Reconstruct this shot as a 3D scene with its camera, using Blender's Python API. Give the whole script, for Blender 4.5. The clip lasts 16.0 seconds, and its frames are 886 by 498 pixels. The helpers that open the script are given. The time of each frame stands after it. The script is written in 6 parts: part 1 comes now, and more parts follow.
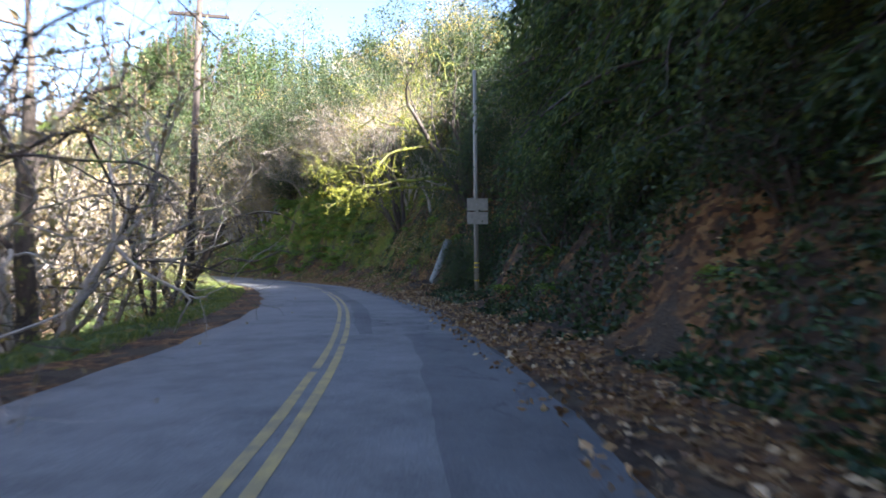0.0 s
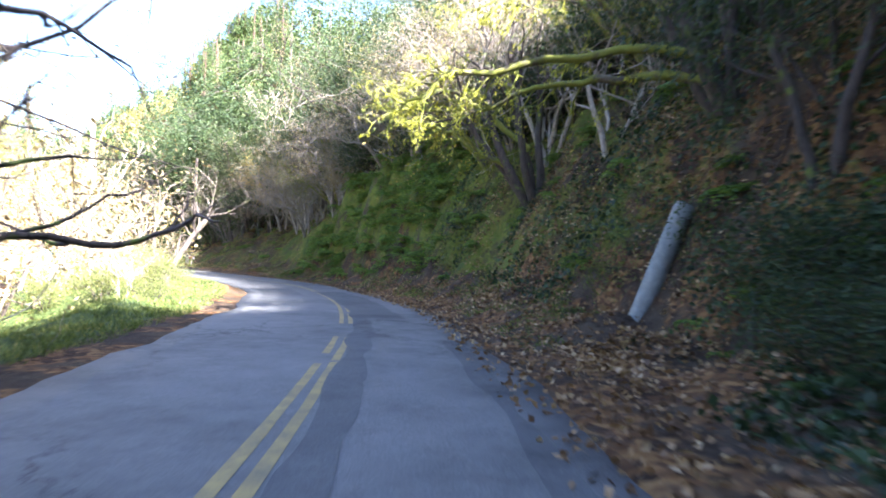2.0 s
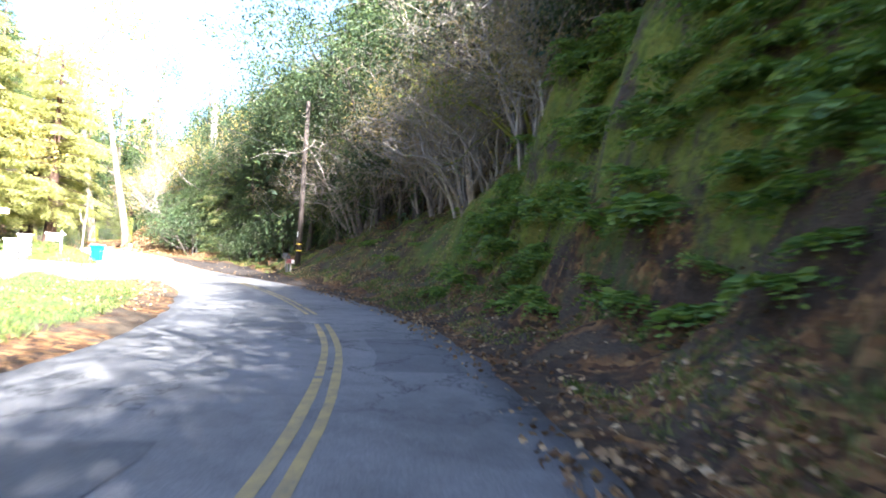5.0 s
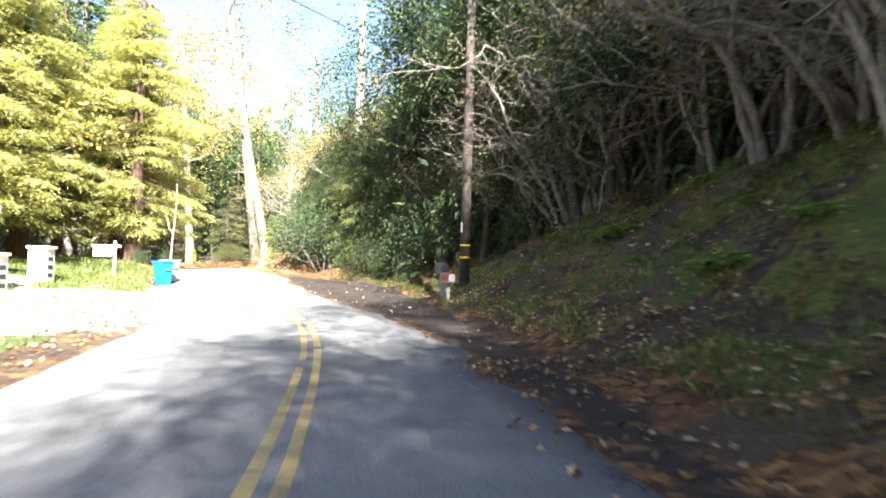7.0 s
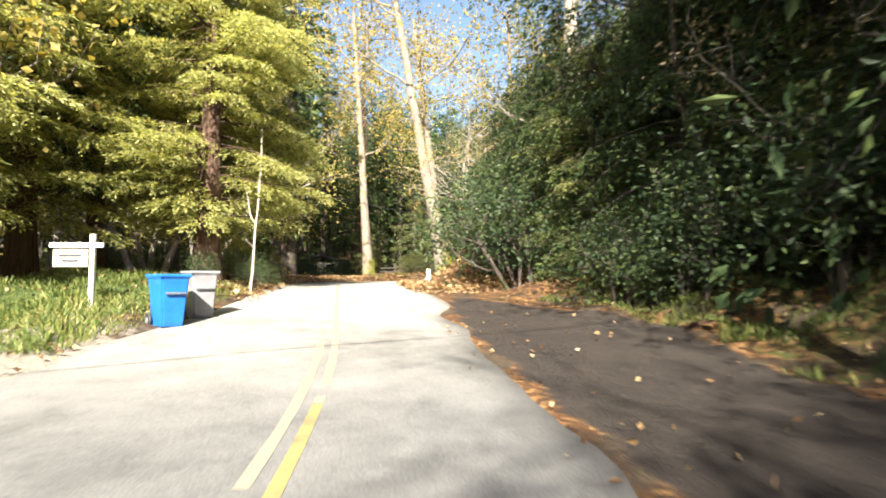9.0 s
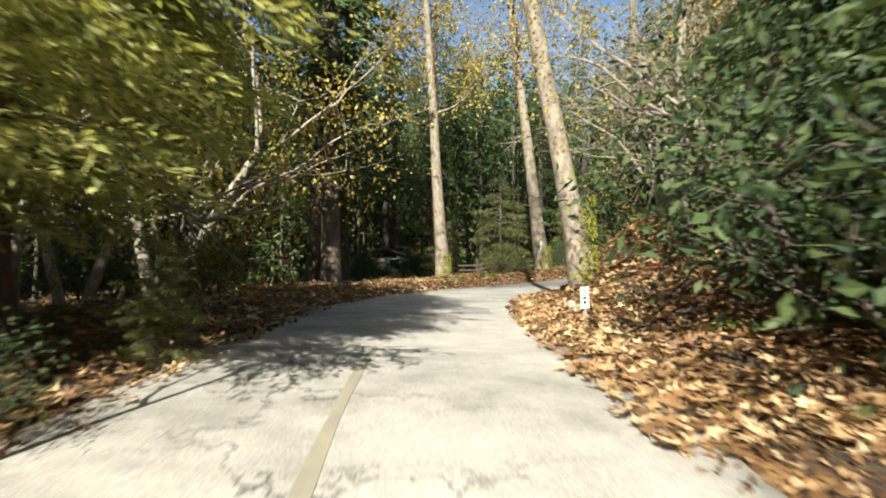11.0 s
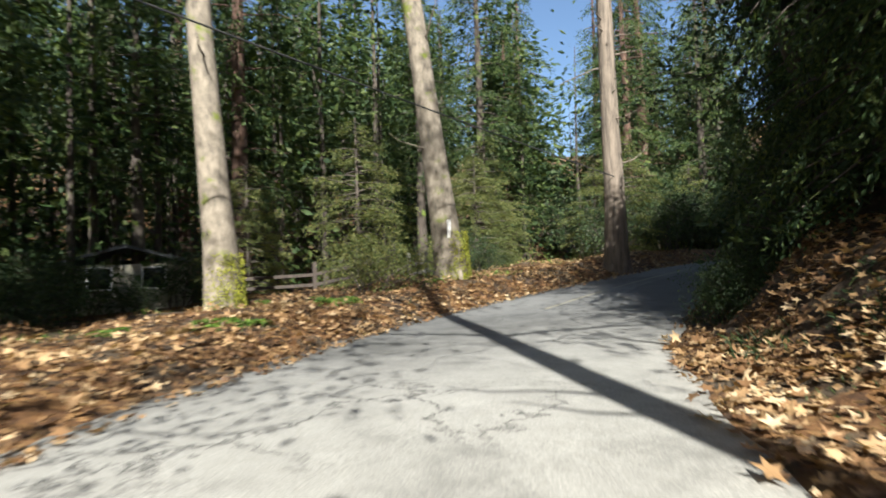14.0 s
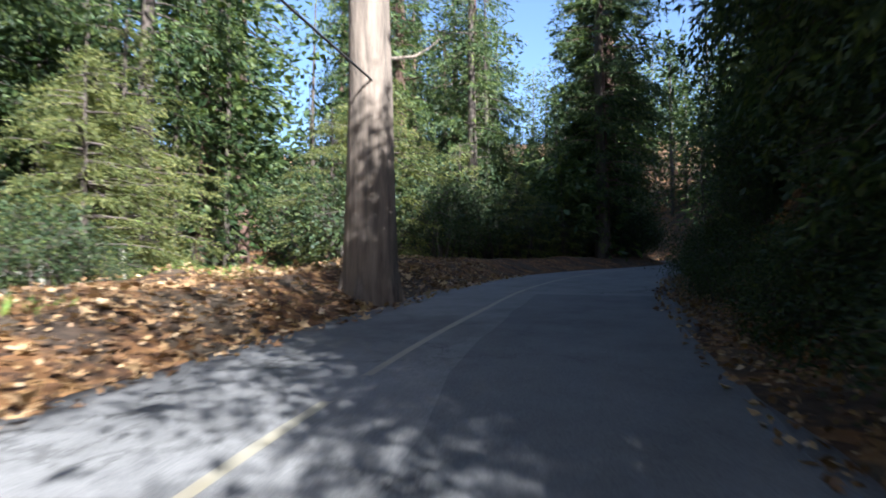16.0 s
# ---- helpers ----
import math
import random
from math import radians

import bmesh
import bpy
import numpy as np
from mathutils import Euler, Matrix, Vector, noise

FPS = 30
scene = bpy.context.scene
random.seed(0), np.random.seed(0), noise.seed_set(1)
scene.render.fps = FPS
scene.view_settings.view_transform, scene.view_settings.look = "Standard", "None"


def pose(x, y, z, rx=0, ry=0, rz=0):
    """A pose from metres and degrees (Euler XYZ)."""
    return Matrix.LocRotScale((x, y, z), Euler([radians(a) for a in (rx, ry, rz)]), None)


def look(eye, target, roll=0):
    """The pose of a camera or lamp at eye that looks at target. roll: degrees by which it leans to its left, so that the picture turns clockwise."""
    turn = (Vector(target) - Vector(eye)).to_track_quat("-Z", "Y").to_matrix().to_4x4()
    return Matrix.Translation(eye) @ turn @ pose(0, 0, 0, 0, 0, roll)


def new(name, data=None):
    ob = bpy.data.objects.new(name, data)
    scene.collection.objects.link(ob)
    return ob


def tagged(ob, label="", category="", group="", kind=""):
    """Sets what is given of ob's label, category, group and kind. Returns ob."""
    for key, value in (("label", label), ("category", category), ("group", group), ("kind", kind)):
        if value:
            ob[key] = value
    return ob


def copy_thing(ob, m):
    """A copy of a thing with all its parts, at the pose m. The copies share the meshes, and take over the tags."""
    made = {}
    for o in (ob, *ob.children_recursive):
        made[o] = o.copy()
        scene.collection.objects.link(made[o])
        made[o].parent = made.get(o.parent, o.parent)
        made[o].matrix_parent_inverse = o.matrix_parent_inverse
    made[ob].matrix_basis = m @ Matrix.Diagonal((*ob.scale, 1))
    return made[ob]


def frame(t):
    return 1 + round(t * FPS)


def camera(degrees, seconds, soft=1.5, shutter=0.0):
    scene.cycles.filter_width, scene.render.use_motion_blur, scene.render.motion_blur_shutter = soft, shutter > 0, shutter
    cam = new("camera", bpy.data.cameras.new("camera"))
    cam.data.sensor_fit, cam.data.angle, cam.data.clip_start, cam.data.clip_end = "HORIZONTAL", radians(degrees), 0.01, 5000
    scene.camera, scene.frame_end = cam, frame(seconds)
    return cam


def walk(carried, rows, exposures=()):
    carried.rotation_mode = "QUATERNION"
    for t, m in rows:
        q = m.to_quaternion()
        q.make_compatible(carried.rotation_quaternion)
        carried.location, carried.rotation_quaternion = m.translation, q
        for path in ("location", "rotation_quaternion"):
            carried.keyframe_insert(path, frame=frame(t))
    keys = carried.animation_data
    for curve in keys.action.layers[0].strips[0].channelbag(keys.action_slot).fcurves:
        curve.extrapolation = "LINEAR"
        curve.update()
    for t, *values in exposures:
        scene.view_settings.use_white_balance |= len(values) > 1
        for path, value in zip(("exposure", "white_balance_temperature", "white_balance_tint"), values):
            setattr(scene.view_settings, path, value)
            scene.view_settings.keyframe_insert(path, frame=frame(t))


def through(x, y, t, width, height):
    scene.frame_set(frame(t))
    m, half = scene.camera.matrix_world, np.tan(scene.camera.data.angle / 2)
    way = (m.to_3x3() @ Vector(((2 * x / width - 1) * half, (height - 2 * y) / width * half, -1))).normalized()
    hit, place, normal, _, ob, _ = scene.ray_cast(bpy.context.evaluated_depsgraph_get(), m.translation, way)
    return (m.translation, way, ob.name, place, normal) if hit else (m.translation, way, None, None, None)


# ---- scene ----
# camera: t, x, y, z, yaw, pitch, roll
LENS = 74.0
ROWS = [
    (0.0, 0.000, 0.000, 1.300, -0.01, 0.83, -0.01),
    (0.5, -0.136, 4.786, 1.230, 2.10, 1.20, -0.95),
    (1.0, -0.626, 9.547, 1.161, 4.80, 0.89, -0.39),
    (1.5, -1.337, 14.228, 1.105, 7.62, 1.20, -1.08),
    (2.0, -2.165, 18.778, 1.051, 10.54, 1.08, -1.53),
    (2.5, -3.222, 23.118, 0.999, 13.13, 1.16, -2.85),
    (3.0, -4.465, 27.337, 0.940, 15.57, 1.31, -3.46),
    (5.5, -13.974, 47.702, 0.673, 33.65, 1.56, -2.35),
    (6.0, -16.721, 51.120, 0.672, 37.94, 1.52, -2.06),
    (6.5, -19.713, 54.141, 0.688, 42.69, 2.61, -1.61),
    (7.0, -22.843, 56.815, 0.719, 47.31, 2.47, -0.99),
    (7.5, -25.985, 59.182, 0.765, 51.64, 2.88, -0.99),
    (8.0, -29.078, 61.262, 0.813, 56.29, 3.21, -0.35),
    (8.5, -32.093, 63.108, 0.863, 61.75, 3.11, -0.04),
    (9.0, -35.257, 64.573, 0.923, 66.90, 3.14, -0.13),
    (9.5, -38.484, 65.656, 1.005, 71.20, 3.36, -0.31),
    (12.0, -55.707, 70.017, 2.090, 74.03, 2.07, -0.16),
    (12.5, -59.173, 71.134, 2.099, 71.93, 2.02, 0.61),
    (13.0, -62.656, 72.407, 2.118, 69.22, 2.11, 0.93),
    (13.5, -66.016, 73.924, 2.137, 64.93, 2.03, 1.55),
    (14.0, -69.162, 75.821, 2.148, 59.26, 2.24, 1.80),
    (14.5, -72.072, 78.010, 2.160, 52.42, 2.78, 1.92),
    (15.0, -74.680, 80.443, 2.202, 45.89, 3.34, 1.18),
    (15.5, -76.910, 83.102, 2.270, 39.92, 3.64, 0.65),
    (16.0, -78.909, 86.039, 2.337, 34.49, 2.60, 0.30),
]
cam = camera(LENS, 16.0, soft=1.8, shutter=0.3)
EXPOSURES = [(0.0, 3.7, 5850, 18), (1.0, 4.05, 5600, 19), (2.0, 4.3, 5600, 19), (3.0, 4.2, 5650, 18), (5.5, 3.95, 5600, 16), (7.0, 3.55, 5900, 14), (8.5, 2.9, 6300, 12), (9.5, 2.25, 6500, 10), (12.0, 1.75, 6100, 6), (14.5, 1.75, 5750, 9), (16.0, 2.6, 5400, 14)]
walk(cam, [(t, pose(x, y, z, 90 + pitch, roll, yaw)) for t, x, y, z, yaw, pitch, roll in ROWS], EXPOSURES)

# ---- world and sun ----
EYE = 1.3
SUN_TO = Vector((0.889 * math.cos(radians(35)), -0.458 * math.cos(radians(35)), math.sin(radians(35)))).normalized()
world = bpy.data.worlds.new("sky")
scene.world = world
world.use_nodes = True
wn = world.node_tree.nodes
sky = wn.new("ShaderNodeTexSky")
sky.sky_type, sky.sun_disc = "NISHITA", False
sky.sun_elevation = math.asin(SUN_TO.z)
sky.sun_rotation = math.atan2(SUN_TO.x, SUN_TO.y)
sky.air_density, sky.dust_density, sky.ozone_density = 1.0, 1.5, 1.0
wn["Background"].inputs[1].default_value = 0.05
world.node_tree.links.new(sky.outputs[0], wn["Background"].inputs[0])
sun_data = bpy.data.lights.new("sun", "SUN")
sun_data.energy, sun_data.angle, sun_data.color = 5.0, radians(0.55), (1.0, 0.93, 0.80)
sun = new("sun", sun_data)
sun.matrix_world = look(SUN_TO * 200, (0, 0, 0))


# ---- materials ----
def material(name):
    m = bpy.data.materials.new(name)
    m.use_nodes = True
    nt = m.node_tree
    return m, nt, nt.nodes["Principled BSDF"]


def noise_node(nt, scale, detail=4.0, rough=0.6, coords=None):
    n = nt.nodes.new("ShaderNodeTexNoise")
    n.inputs["Scale"].default_value = scale
    n.inputs["Detail"].default_value = detail
    n.inputs["Roughness"].default_value = rough
    if coords is not None:
        nt.links.new(coords, n.inputs["Vector"])
    return n


def ramp_node(nt, fac, stops):
    r = nt.nodes.new("ShaderNodeValToRGB")
    el = r.color_ramp.elements
    while len(el) < len(stops):
        el.new(0.5)
    for e, (p, c) in zip(el, stops):
        e.position, e.color = p, (*c, 1)
    nt.links.new(fac, r.inputs[0])
    return r


def mix_node(nt, fac, a, b, blend="MIX"):
    m = nt.nodes.new("ShaderNodeMix")
    m.data_type, m.blend_type = "RGBA", blend
    for socket, value in ((m.inputs[0], fac), (m.inputs[6], a), (m.inputs[7], b)):
        if isinstance(value, (int, float)):
            socket.default_value = value
        elif isinstance(value, tuple):
            socket.default_value = (*value, 1)
        else:
            nt.links.new(value, socket)
    return m.outputs[2]


def math_node(nt, op, a, b=0.0, clamp=False):
    m = nt.nodes.new("ShaderNodeMath")
    m.operation, m.use_clamp = op, clamp
    for socket, value in ((m.inputs[0], a), (m.inputs[1], b)):
        if isinstance(value, (int, float)):
            socket.default_value = value
        else:
            nt.links.new(value, socket)
    return m.outputs[0]


def bump(nt, bsdf, height, strength, distance):
    b = nt.nodes.new("ShaderNodeBump")
    b.inputs["Strength"].default_value, b.inputs["Distance"].default_value = strength, distance
    nt.links.new(height, b.inputs["Height"])
    nt.links.new(b.outputs[0], bsdf.inputs["Normal"])


def position(nt):
    return nt.nodes.new("ShaderNodeNewGeometry").outputs["Position"]


def object_coords(nt):
    return nt.nodes.new("ShaderNodeTexCoord").outputs["Object"]


def plain(name, dark, light, scale=8.0, rough=0.7, metal=0.0, relief=0.3, distance=0.004, world_space=False):
    """Two tones in patches, with a finer grain and relief."""
    m, nt, b = material(name)
    co = position(nt) if world_space else object_coords(nt)
    big = noise_node(nt, scale, 5, 0.65, co)
    fine = noise_node(nt, scale * 9, 3, 0.6, co)
    f = math_node(nt, "ADD", math_node(nt, "MULTIPLY", big.outputs[0], 0.7), math_node(nt, "MULTIPLY", fine.outputs[0], 0.3))
    r = ramp_node(nt, f, [(0.32, dark), (0.68, light)])
    nt.links.new(r.outputs[0], b.inputs["Base Color"])
    b.inputs["Roughness"].default_value, b.inputs["Metallic"].default_value = rough, metal
    bump(nt, b, fine.outputs[0], relief, distance)
    return m


def bark(name, dark, light, stretch=0.18, scale=9.0, moss=0.0, moss_color=(0.12, 0.17, 0.02), relief=0.9, distance=0.03):
    m, nt, b = material(name)
    co = object_coords(nt)
    mp = nt.nodes.new("ShaderNodeMapping")
    mp.inputs["Scale"].default_value = (1, 1, stretch)
    nt.links.new(co, mp.inputs["Vector"])
    ridges = noise_node(nt, scale, 6, 0.7, mp.outputs[0])
    big = noise_node(nt, 1.1, 3, 0.5, co)
    c = ramp_node(nt, ridges.outputs[0], [(0.33, dark), (0.62, light)]).outputs[0]
    c = mix_node(nt, math_node(nt, "MULTIPLY", big.outputs[0], 0.55), c, tuple(0.5 * v for v in light))
    if moss:
        mm = noise_node(nt, 1.7, 5, 0.65, co)
        f = ramp_node(nt, mm.outputs[0], [(0.62 - 0.3 * moss, (0, 0, 0)), (0.72 - 0.3 * moss, (1, 1, 1))]).outputs[0]
        tone = mix_node(nt, noise_node(nt, 40, 2, 0.5, co).outputs[0], tuple(0.4 * v for v in moss_color), tuple(1.4 * v for v in moss_color))
        c = mix_node(nt, f, c, tone)
    nt.links.new(c, b.inputs["Base Color"])
    b.inputs["Roughness"].default_value = 0.9
    bump(nt, b, ridges.outputs[0], relief, distance)
    return m


def leafy(name, stops, through=0.35, rough=0.55):
    """Thin leaves: each leaf takes its own tone, and light comes through it."""
    m, nt, b = material(name)
    geo = nt.nodes.new("ShaderNodeNewGeometry")
    patch = noise_node(nt, 0.35, 2, 0.5, geo.outputs["Position"])
    f = math_node(nt, "ADD", math_node(nt, "MULTIPLY", geo.outputs["Random Per Island"], 0.75), math_node(nt, "MULTIPLY", patch.outputs[0], 0.5))
    f = math_node(nt, "SUBTRACT", f, 0.12)
    r = ramp_node(nt, f, stops)
    nt.links.new(r.outputs[0], b.inputs["Base Color"])
    b.inputs["Roughness"].default_value = rough
    b.inputs["Specular IOR Level"].default_value = 0.3
    t = nt.nodes.new("ShaderNodeBsdfTranslucent")
    bright = mix_node(nt, 1.0, r.outputs[0], (1.5, 1.45, 0.75), "MULTIPLY")
    nt.links.new(bright, t.inputs["Color"])
    mx = nt.nodes.new("ShaderNodeMixShader")
    mx.inputs[0].default_value = through
    nt.links.new(b.outputs[0], mx.inputs[1])
    nt.links.new(t.outputs[0], mx.inputs[2])
    nt.links.new(mx.outputs[0], nt.nodes["Material Output"].inputs[0])
    return m


def asphalt_material(name, base, wet=0.0):
    m, nt, b = material(name)
    co = position(nt)
    big = noise_node(nt, 0.22, 5, 0.6, co)
    mid = noise_node(nt, 1.6, 6, 0.7, co)
    fine = noise_node(nt, 55, 3, 0.7, co)
    f = math_node(nt, "ADD", math_node(nt, "MULTIPLY", big.outputs[0], 0.55), math_node(nt, "MULTIPLY", mid.outputs[0], 0.45))
    c = ramp_node(nt, f, [(0.36, tuple(0.55 * v for v in base)), (0.5, base), (0.66, tuple(1.35 * v for v in base))]).outputs[0]
    # old pale stretch under the trees, lightened further: its sunlight is in the colour
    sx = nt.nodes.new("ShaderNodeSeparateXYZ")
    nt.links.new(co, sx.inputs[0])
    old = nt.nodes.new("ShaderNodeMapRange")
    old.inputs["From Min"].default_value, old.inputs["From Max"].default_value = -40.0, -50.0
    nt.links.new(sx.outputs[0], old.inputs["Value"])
    # the darker tone returns where the road runs into shade
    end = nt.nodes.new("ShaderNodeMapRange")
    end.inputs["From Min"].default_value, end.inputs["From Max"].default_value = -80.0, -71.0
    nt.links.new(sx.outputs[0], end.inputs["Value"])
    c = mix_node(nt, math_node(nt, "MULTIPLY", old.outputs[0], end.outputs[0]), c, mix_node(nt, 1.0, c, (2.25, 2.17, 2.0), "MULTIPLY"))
    stones = ramp_node(nt, fine.outputs[0], [(0.35, (0.62, 0.62, 0.62)), (0.7, (1.25, 1.25, 1.22))]).outputs[0]
    c = mix_node(nt, 1.0, c, stones, "MULTIPLY")
    # crazed cracks where a slow noise allows them
    v = nt.nodes.new("ShaderNodeTexVoronoi")
    v.feature = "DISTANCE_TO_EDGE"
    v.inputs["Scale"].default_value = 0.55
    warp = nt.nodes.new("ShaderNodeVectorMath")
    warp.operation = "ADD"
    nt.links.new(co, warp.inputs[0])
    w2 = nt.nodes.new("ShaderNodeVectorMath")
    w2.operation = "SCALE"
    w2.inputs["Scale"].default_value = 1.4
    nt.links.new(mid.outputs["Color"], w2.inputs[0])
    nt.links.new(w2.outputs[0], warp.inputs[1])
    nt.links.new(warp.outputs[0], v.inputs["Vector"])
    line = ramp_node(nt, v.outputs["Distance"], [(0.0, (1, 1, 1)), (0.018, (0, 0, 0))]).outputs[0]
    where = ramp_node(nt, noise_node(nt, 0.13, 3, 0.5, co).outputs[0], [(0.46, (0, 0, 0)), (0.56, (1, 1, 1))]).outputs[0]
    crack = mix_node(nt, 1.0, line, where, "MULTIPLY")
    c = mix_node(nt, crack, c, (0.018, 0.017, 0.016))
    nt.links.new(c, b.inputs["Base Color"])
    b.inputs["Roughness"].default_value = 0.78
    b.inputs["Specular IOR Level"].default_value = 0.35
    h = math_node(nt, "SUBTRACT", fine.outputs[0], math_node(nt, "MULTIPLY", crack, 2.0))
    bump(nt, b, h, 0.35, 0.006)
    return m


def ground_material():
    """Soil under leaf litter, grass and moss, mixed by the painted zones of the sheet."""
    m, nt, b = material("forest_floor")
    co = position(nt)
    at = nt.nodes.new("ShaderNodeAttribute")
    at.attribute_name = "zone"
    sep = nt.nodes.new("ShaderNodeSeparateColor")
    nt.links.new(at.outputs["Color"], sep.inputs[0])
    n1 = noise_node(nt, 0.6, 5, 0.65, co)
    n2 = noise_node(nt, 5.0, 5, 0.7, co)
    n3 = noise_node(nt, 38.0, 3, 0.6, co)
    v = nt.nodes.new("ShaderNodeTexVoronoi")
    v.inputs["Scale"].default_value = 9.0
    nt.links.new(co, v.inputs["Vector"])
    vs = nt.nodes.new("ShaderNodeSeparateColor")
    nt.links.new(v.outputs["Color"], vs.inputs[0])
    litter = ramp_node(nt, vs.outputs[0], [(0.0, (0.035, 0.02, 0.012)), (0.35, (0.09, 0.045, 0.02)), (0.7, (0.16, 0.08, 0.03)), (1.0, (0.26, 0.15, 0.06))]).outputs[0]
    soil = ramp_node(nt, n2.outputs[0], [(0.3, (0.022, 0.016, 0.011)), (0.7, (0.075, 0.05, 0.032))]).outputs[0]
    grass = ramp_node(nt, n3.outputs[0], [(0.3, (0.02, 0.032, 0.009)), (0.7, (0.09, 0.125, 0.032))]).outputs[0]
    moss = ramp_node(nt, n2.outputs[0], [(0.28, (0.025, 0.035, 0.007)), (0.45, (0.10, 0.13, 0.015)), (0.68, (0.19, 0.205, 0.034))]).outputs[0]
    gravel = ramp_node(nt, n3.outputs[0], [(0.3, (0.12, 0.105, 0.085)), (0.7, (0.36, 0.32, 0.26))]).outputs[0]

    def where(weight, lo=0.42, hi=0.58):
        s = math_node(nt, "ADD", weight, math_node(nt, "MULTIPLY", math_node(nt, "SUBTRACT", n1.outputs[0], 0.5), 0.9))
        s = math_node(nt, "ADD", s, math_node(nt, "MULTIPLY", math_node(nt, "SUBTRACT", n2.outputs[0], 0.5), 0.5))
        return ramp_node(nt, s, [(lo, (0, 0, 0)), (hi, (1, 1, 1))]).outputs[0]

    c = mix_node(nt, where(math_node(nt, "MULTIPLY", n1.outputs[0], 1.1)), soil, litter)
    rock = ramp_node(nt, n3.outputs[0], [(0.3, (0.03, 0.024, 0.018)), (0.7, (0.11, 0.08, 0.05))]).outputs[0]
    stain = ramp_node(nt, noise_node(nt, 0.9, 4, 0.6, co).outputs[0], [(0.52, (0, 0, 0)), (0.6, (1, 1, 1))]).outputs[0]
    c = mix_node(nt, stain, c, rock)
    mp = nt.nodes.new("ShaderNodeMapping")
    mp.inputs["Scale"].default_value = (1, 1, 0.3)
    nt.links.new(co, mp.inputs["Vector"])
    streak = noise_node(nt, 1.5, 5, 0.65, mp.outputs[0])
    yellow = ramp_node(nt, n3.outputs[0], [(0.3, (0.07, 0.072, 0.012)), (0.7, (0.22, 0.20, 0.035))]).outputs[0]
    moss = mix_node(nt, ramp_node(nt, streak.outputs[0], [(0.5, (0, 0, 0)), (0.62, (1, 1, 1))]).outputs[0], moss, yellow)
    moss = mix_node(nt, ramp_node(nt, streak.outputs[0], [(0.38, (1, 1, 1)), (0.47, (0, 0, 0))]).outputs[0], moss, rock)
    c = mix_node(nt, where(sep.outputs[1]), c, moss)
    c = mix_node(nt, where(sep.outputs[0]), c, grass)
    c = mix_node(nt, where(sep.outputs[2]), c, gravel)
    # shoulder dirt, kept very dark so its tone also carries the trees' shade
    dirt = math_node(nt, "SUBTRACT", 1.0, at.outputs["Alpha"])
    c = mix_node(nt, where(dirt), c, mix_node(nt, n3.outputs[0], (0.018, 0.014, 0.012), (0.055, 0.045, 0.037)))
    nt.links.new(c, b.inputs["Base Color"])
    b.inputs["Roughness"].default_value = 0.95
    b.inputs["Specular IOR Level"].default_value = 0.2
    h = math_node(nt, "ADD", n2.outputs[0], math_node(nt, "MULTIPLY", n3.outputs[0], 0.35))
    bump(nt, b, h, 0.9, 0.12)
    return m


M_GROUND = ground_material()
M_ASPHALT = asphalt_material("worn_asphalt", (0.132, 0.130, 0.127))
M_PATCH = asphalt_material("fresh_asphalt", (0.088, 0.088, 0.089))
M_YELLOW = plain("worn_yellow_paint", (0.12, 0.10, 0.06), (0.36, 0.26, 0.075), 3.5, 0.7, relief=0.2, world_space=True)
M_FADED = plain("faded_yellow_paint", (0.165, 0.158, 0.13), (0.24, 0.21, 0.14), 2.5, 0.75, relief=0.2, world_space=True)
M_BARK_GREY = bark("grey_bark", (0.09, 0.075, 0.06), (0.34, 0.29, 0.24), 0.35, 7, moss=0.25)
M_BARK_DARK = bark("dark_bark", (0.02, 0.016, 0.012), (0.09, 0.07, 0.055), 0.2, 10, moss=0.2)
M_BARK_RED = bark("redwood_bark", (0.018, 0.011, 0.008), (0.15, 0.085, 0.058), 0.05, 13, relief=1.0, distance=0.06)
M_BARK_PALE = bark("pale_bark", (0.18, 0.15, 0.12), (0.46, 0.41, 0.34), 0.5, 6, moss=0.1, relief=0.5, distance=0.012)
M_BARK_MOSS = bark("mossy_bark", (0.03, 0.025, 0.018), (0.11, 0.09, 0.06), 0.4, 9, moss=0.75, moss_color=(0.17, 0.18, 0.02))
M_BARK_TWIG = bark("grey_brown_twigs", (0.065, 0.055, 0.045), (0.31, 0.27, 0.22), 0.4, 9, moss=0.1)
M_CONIFER = leafy("conifer_needles", [(0.0, (0.012, 0.026, 0.012)), (0.5, (0.04, 0.07, 0.022)), (1.0, (0.13, 0.16, 0.045))], 0.35)
M_CONIFER_LIGHT = leafy("young_conifer_needles", [(0.0, (0.03, 0.045, 0.014)), (0.5, (0.11, 0.13, 0.042)), (1.0, (0.26, 0.26, 0.095))], 0.5)
# sunlight on the low redwoods is put into this needle colour
M_NEEDLES_SUNNY = leafy("sunlit_yellow_green_needles", [(0.0, (0.07, 0.095, 0.025)), (0.5, (0.29, 0.30, 0.105)), (1.0, (0.48, 0.45, 0.2))], 0.5)
M_BAY = leafy("evergreen_leaves", [(0.0, (0.012, 0.024, 0.012)), (0.5, (0.028, 0.05, 0.018)), (1.0, (0.08, 0.105, 0.032))], 0.25, 0.6)
M_IVY = leafy("ivy_leaves", [(0.0, (0.008, 0.016, 0.007)), (0.5, (0.022, 0.042, 0.015)), (0.85, (0.05, 0.085, 0.025)), (1.0, (0.10, 0.11, 0.04))], 0.15, 0.45)
M_TAN = leafy("dry_tan_leaves", [(0.0, (0.10, 0.07, 0.04)), (0.5, (0.22, 0.17, 0.09)), (1.0, (0.38, 0.32, 0.18))], 0.4)
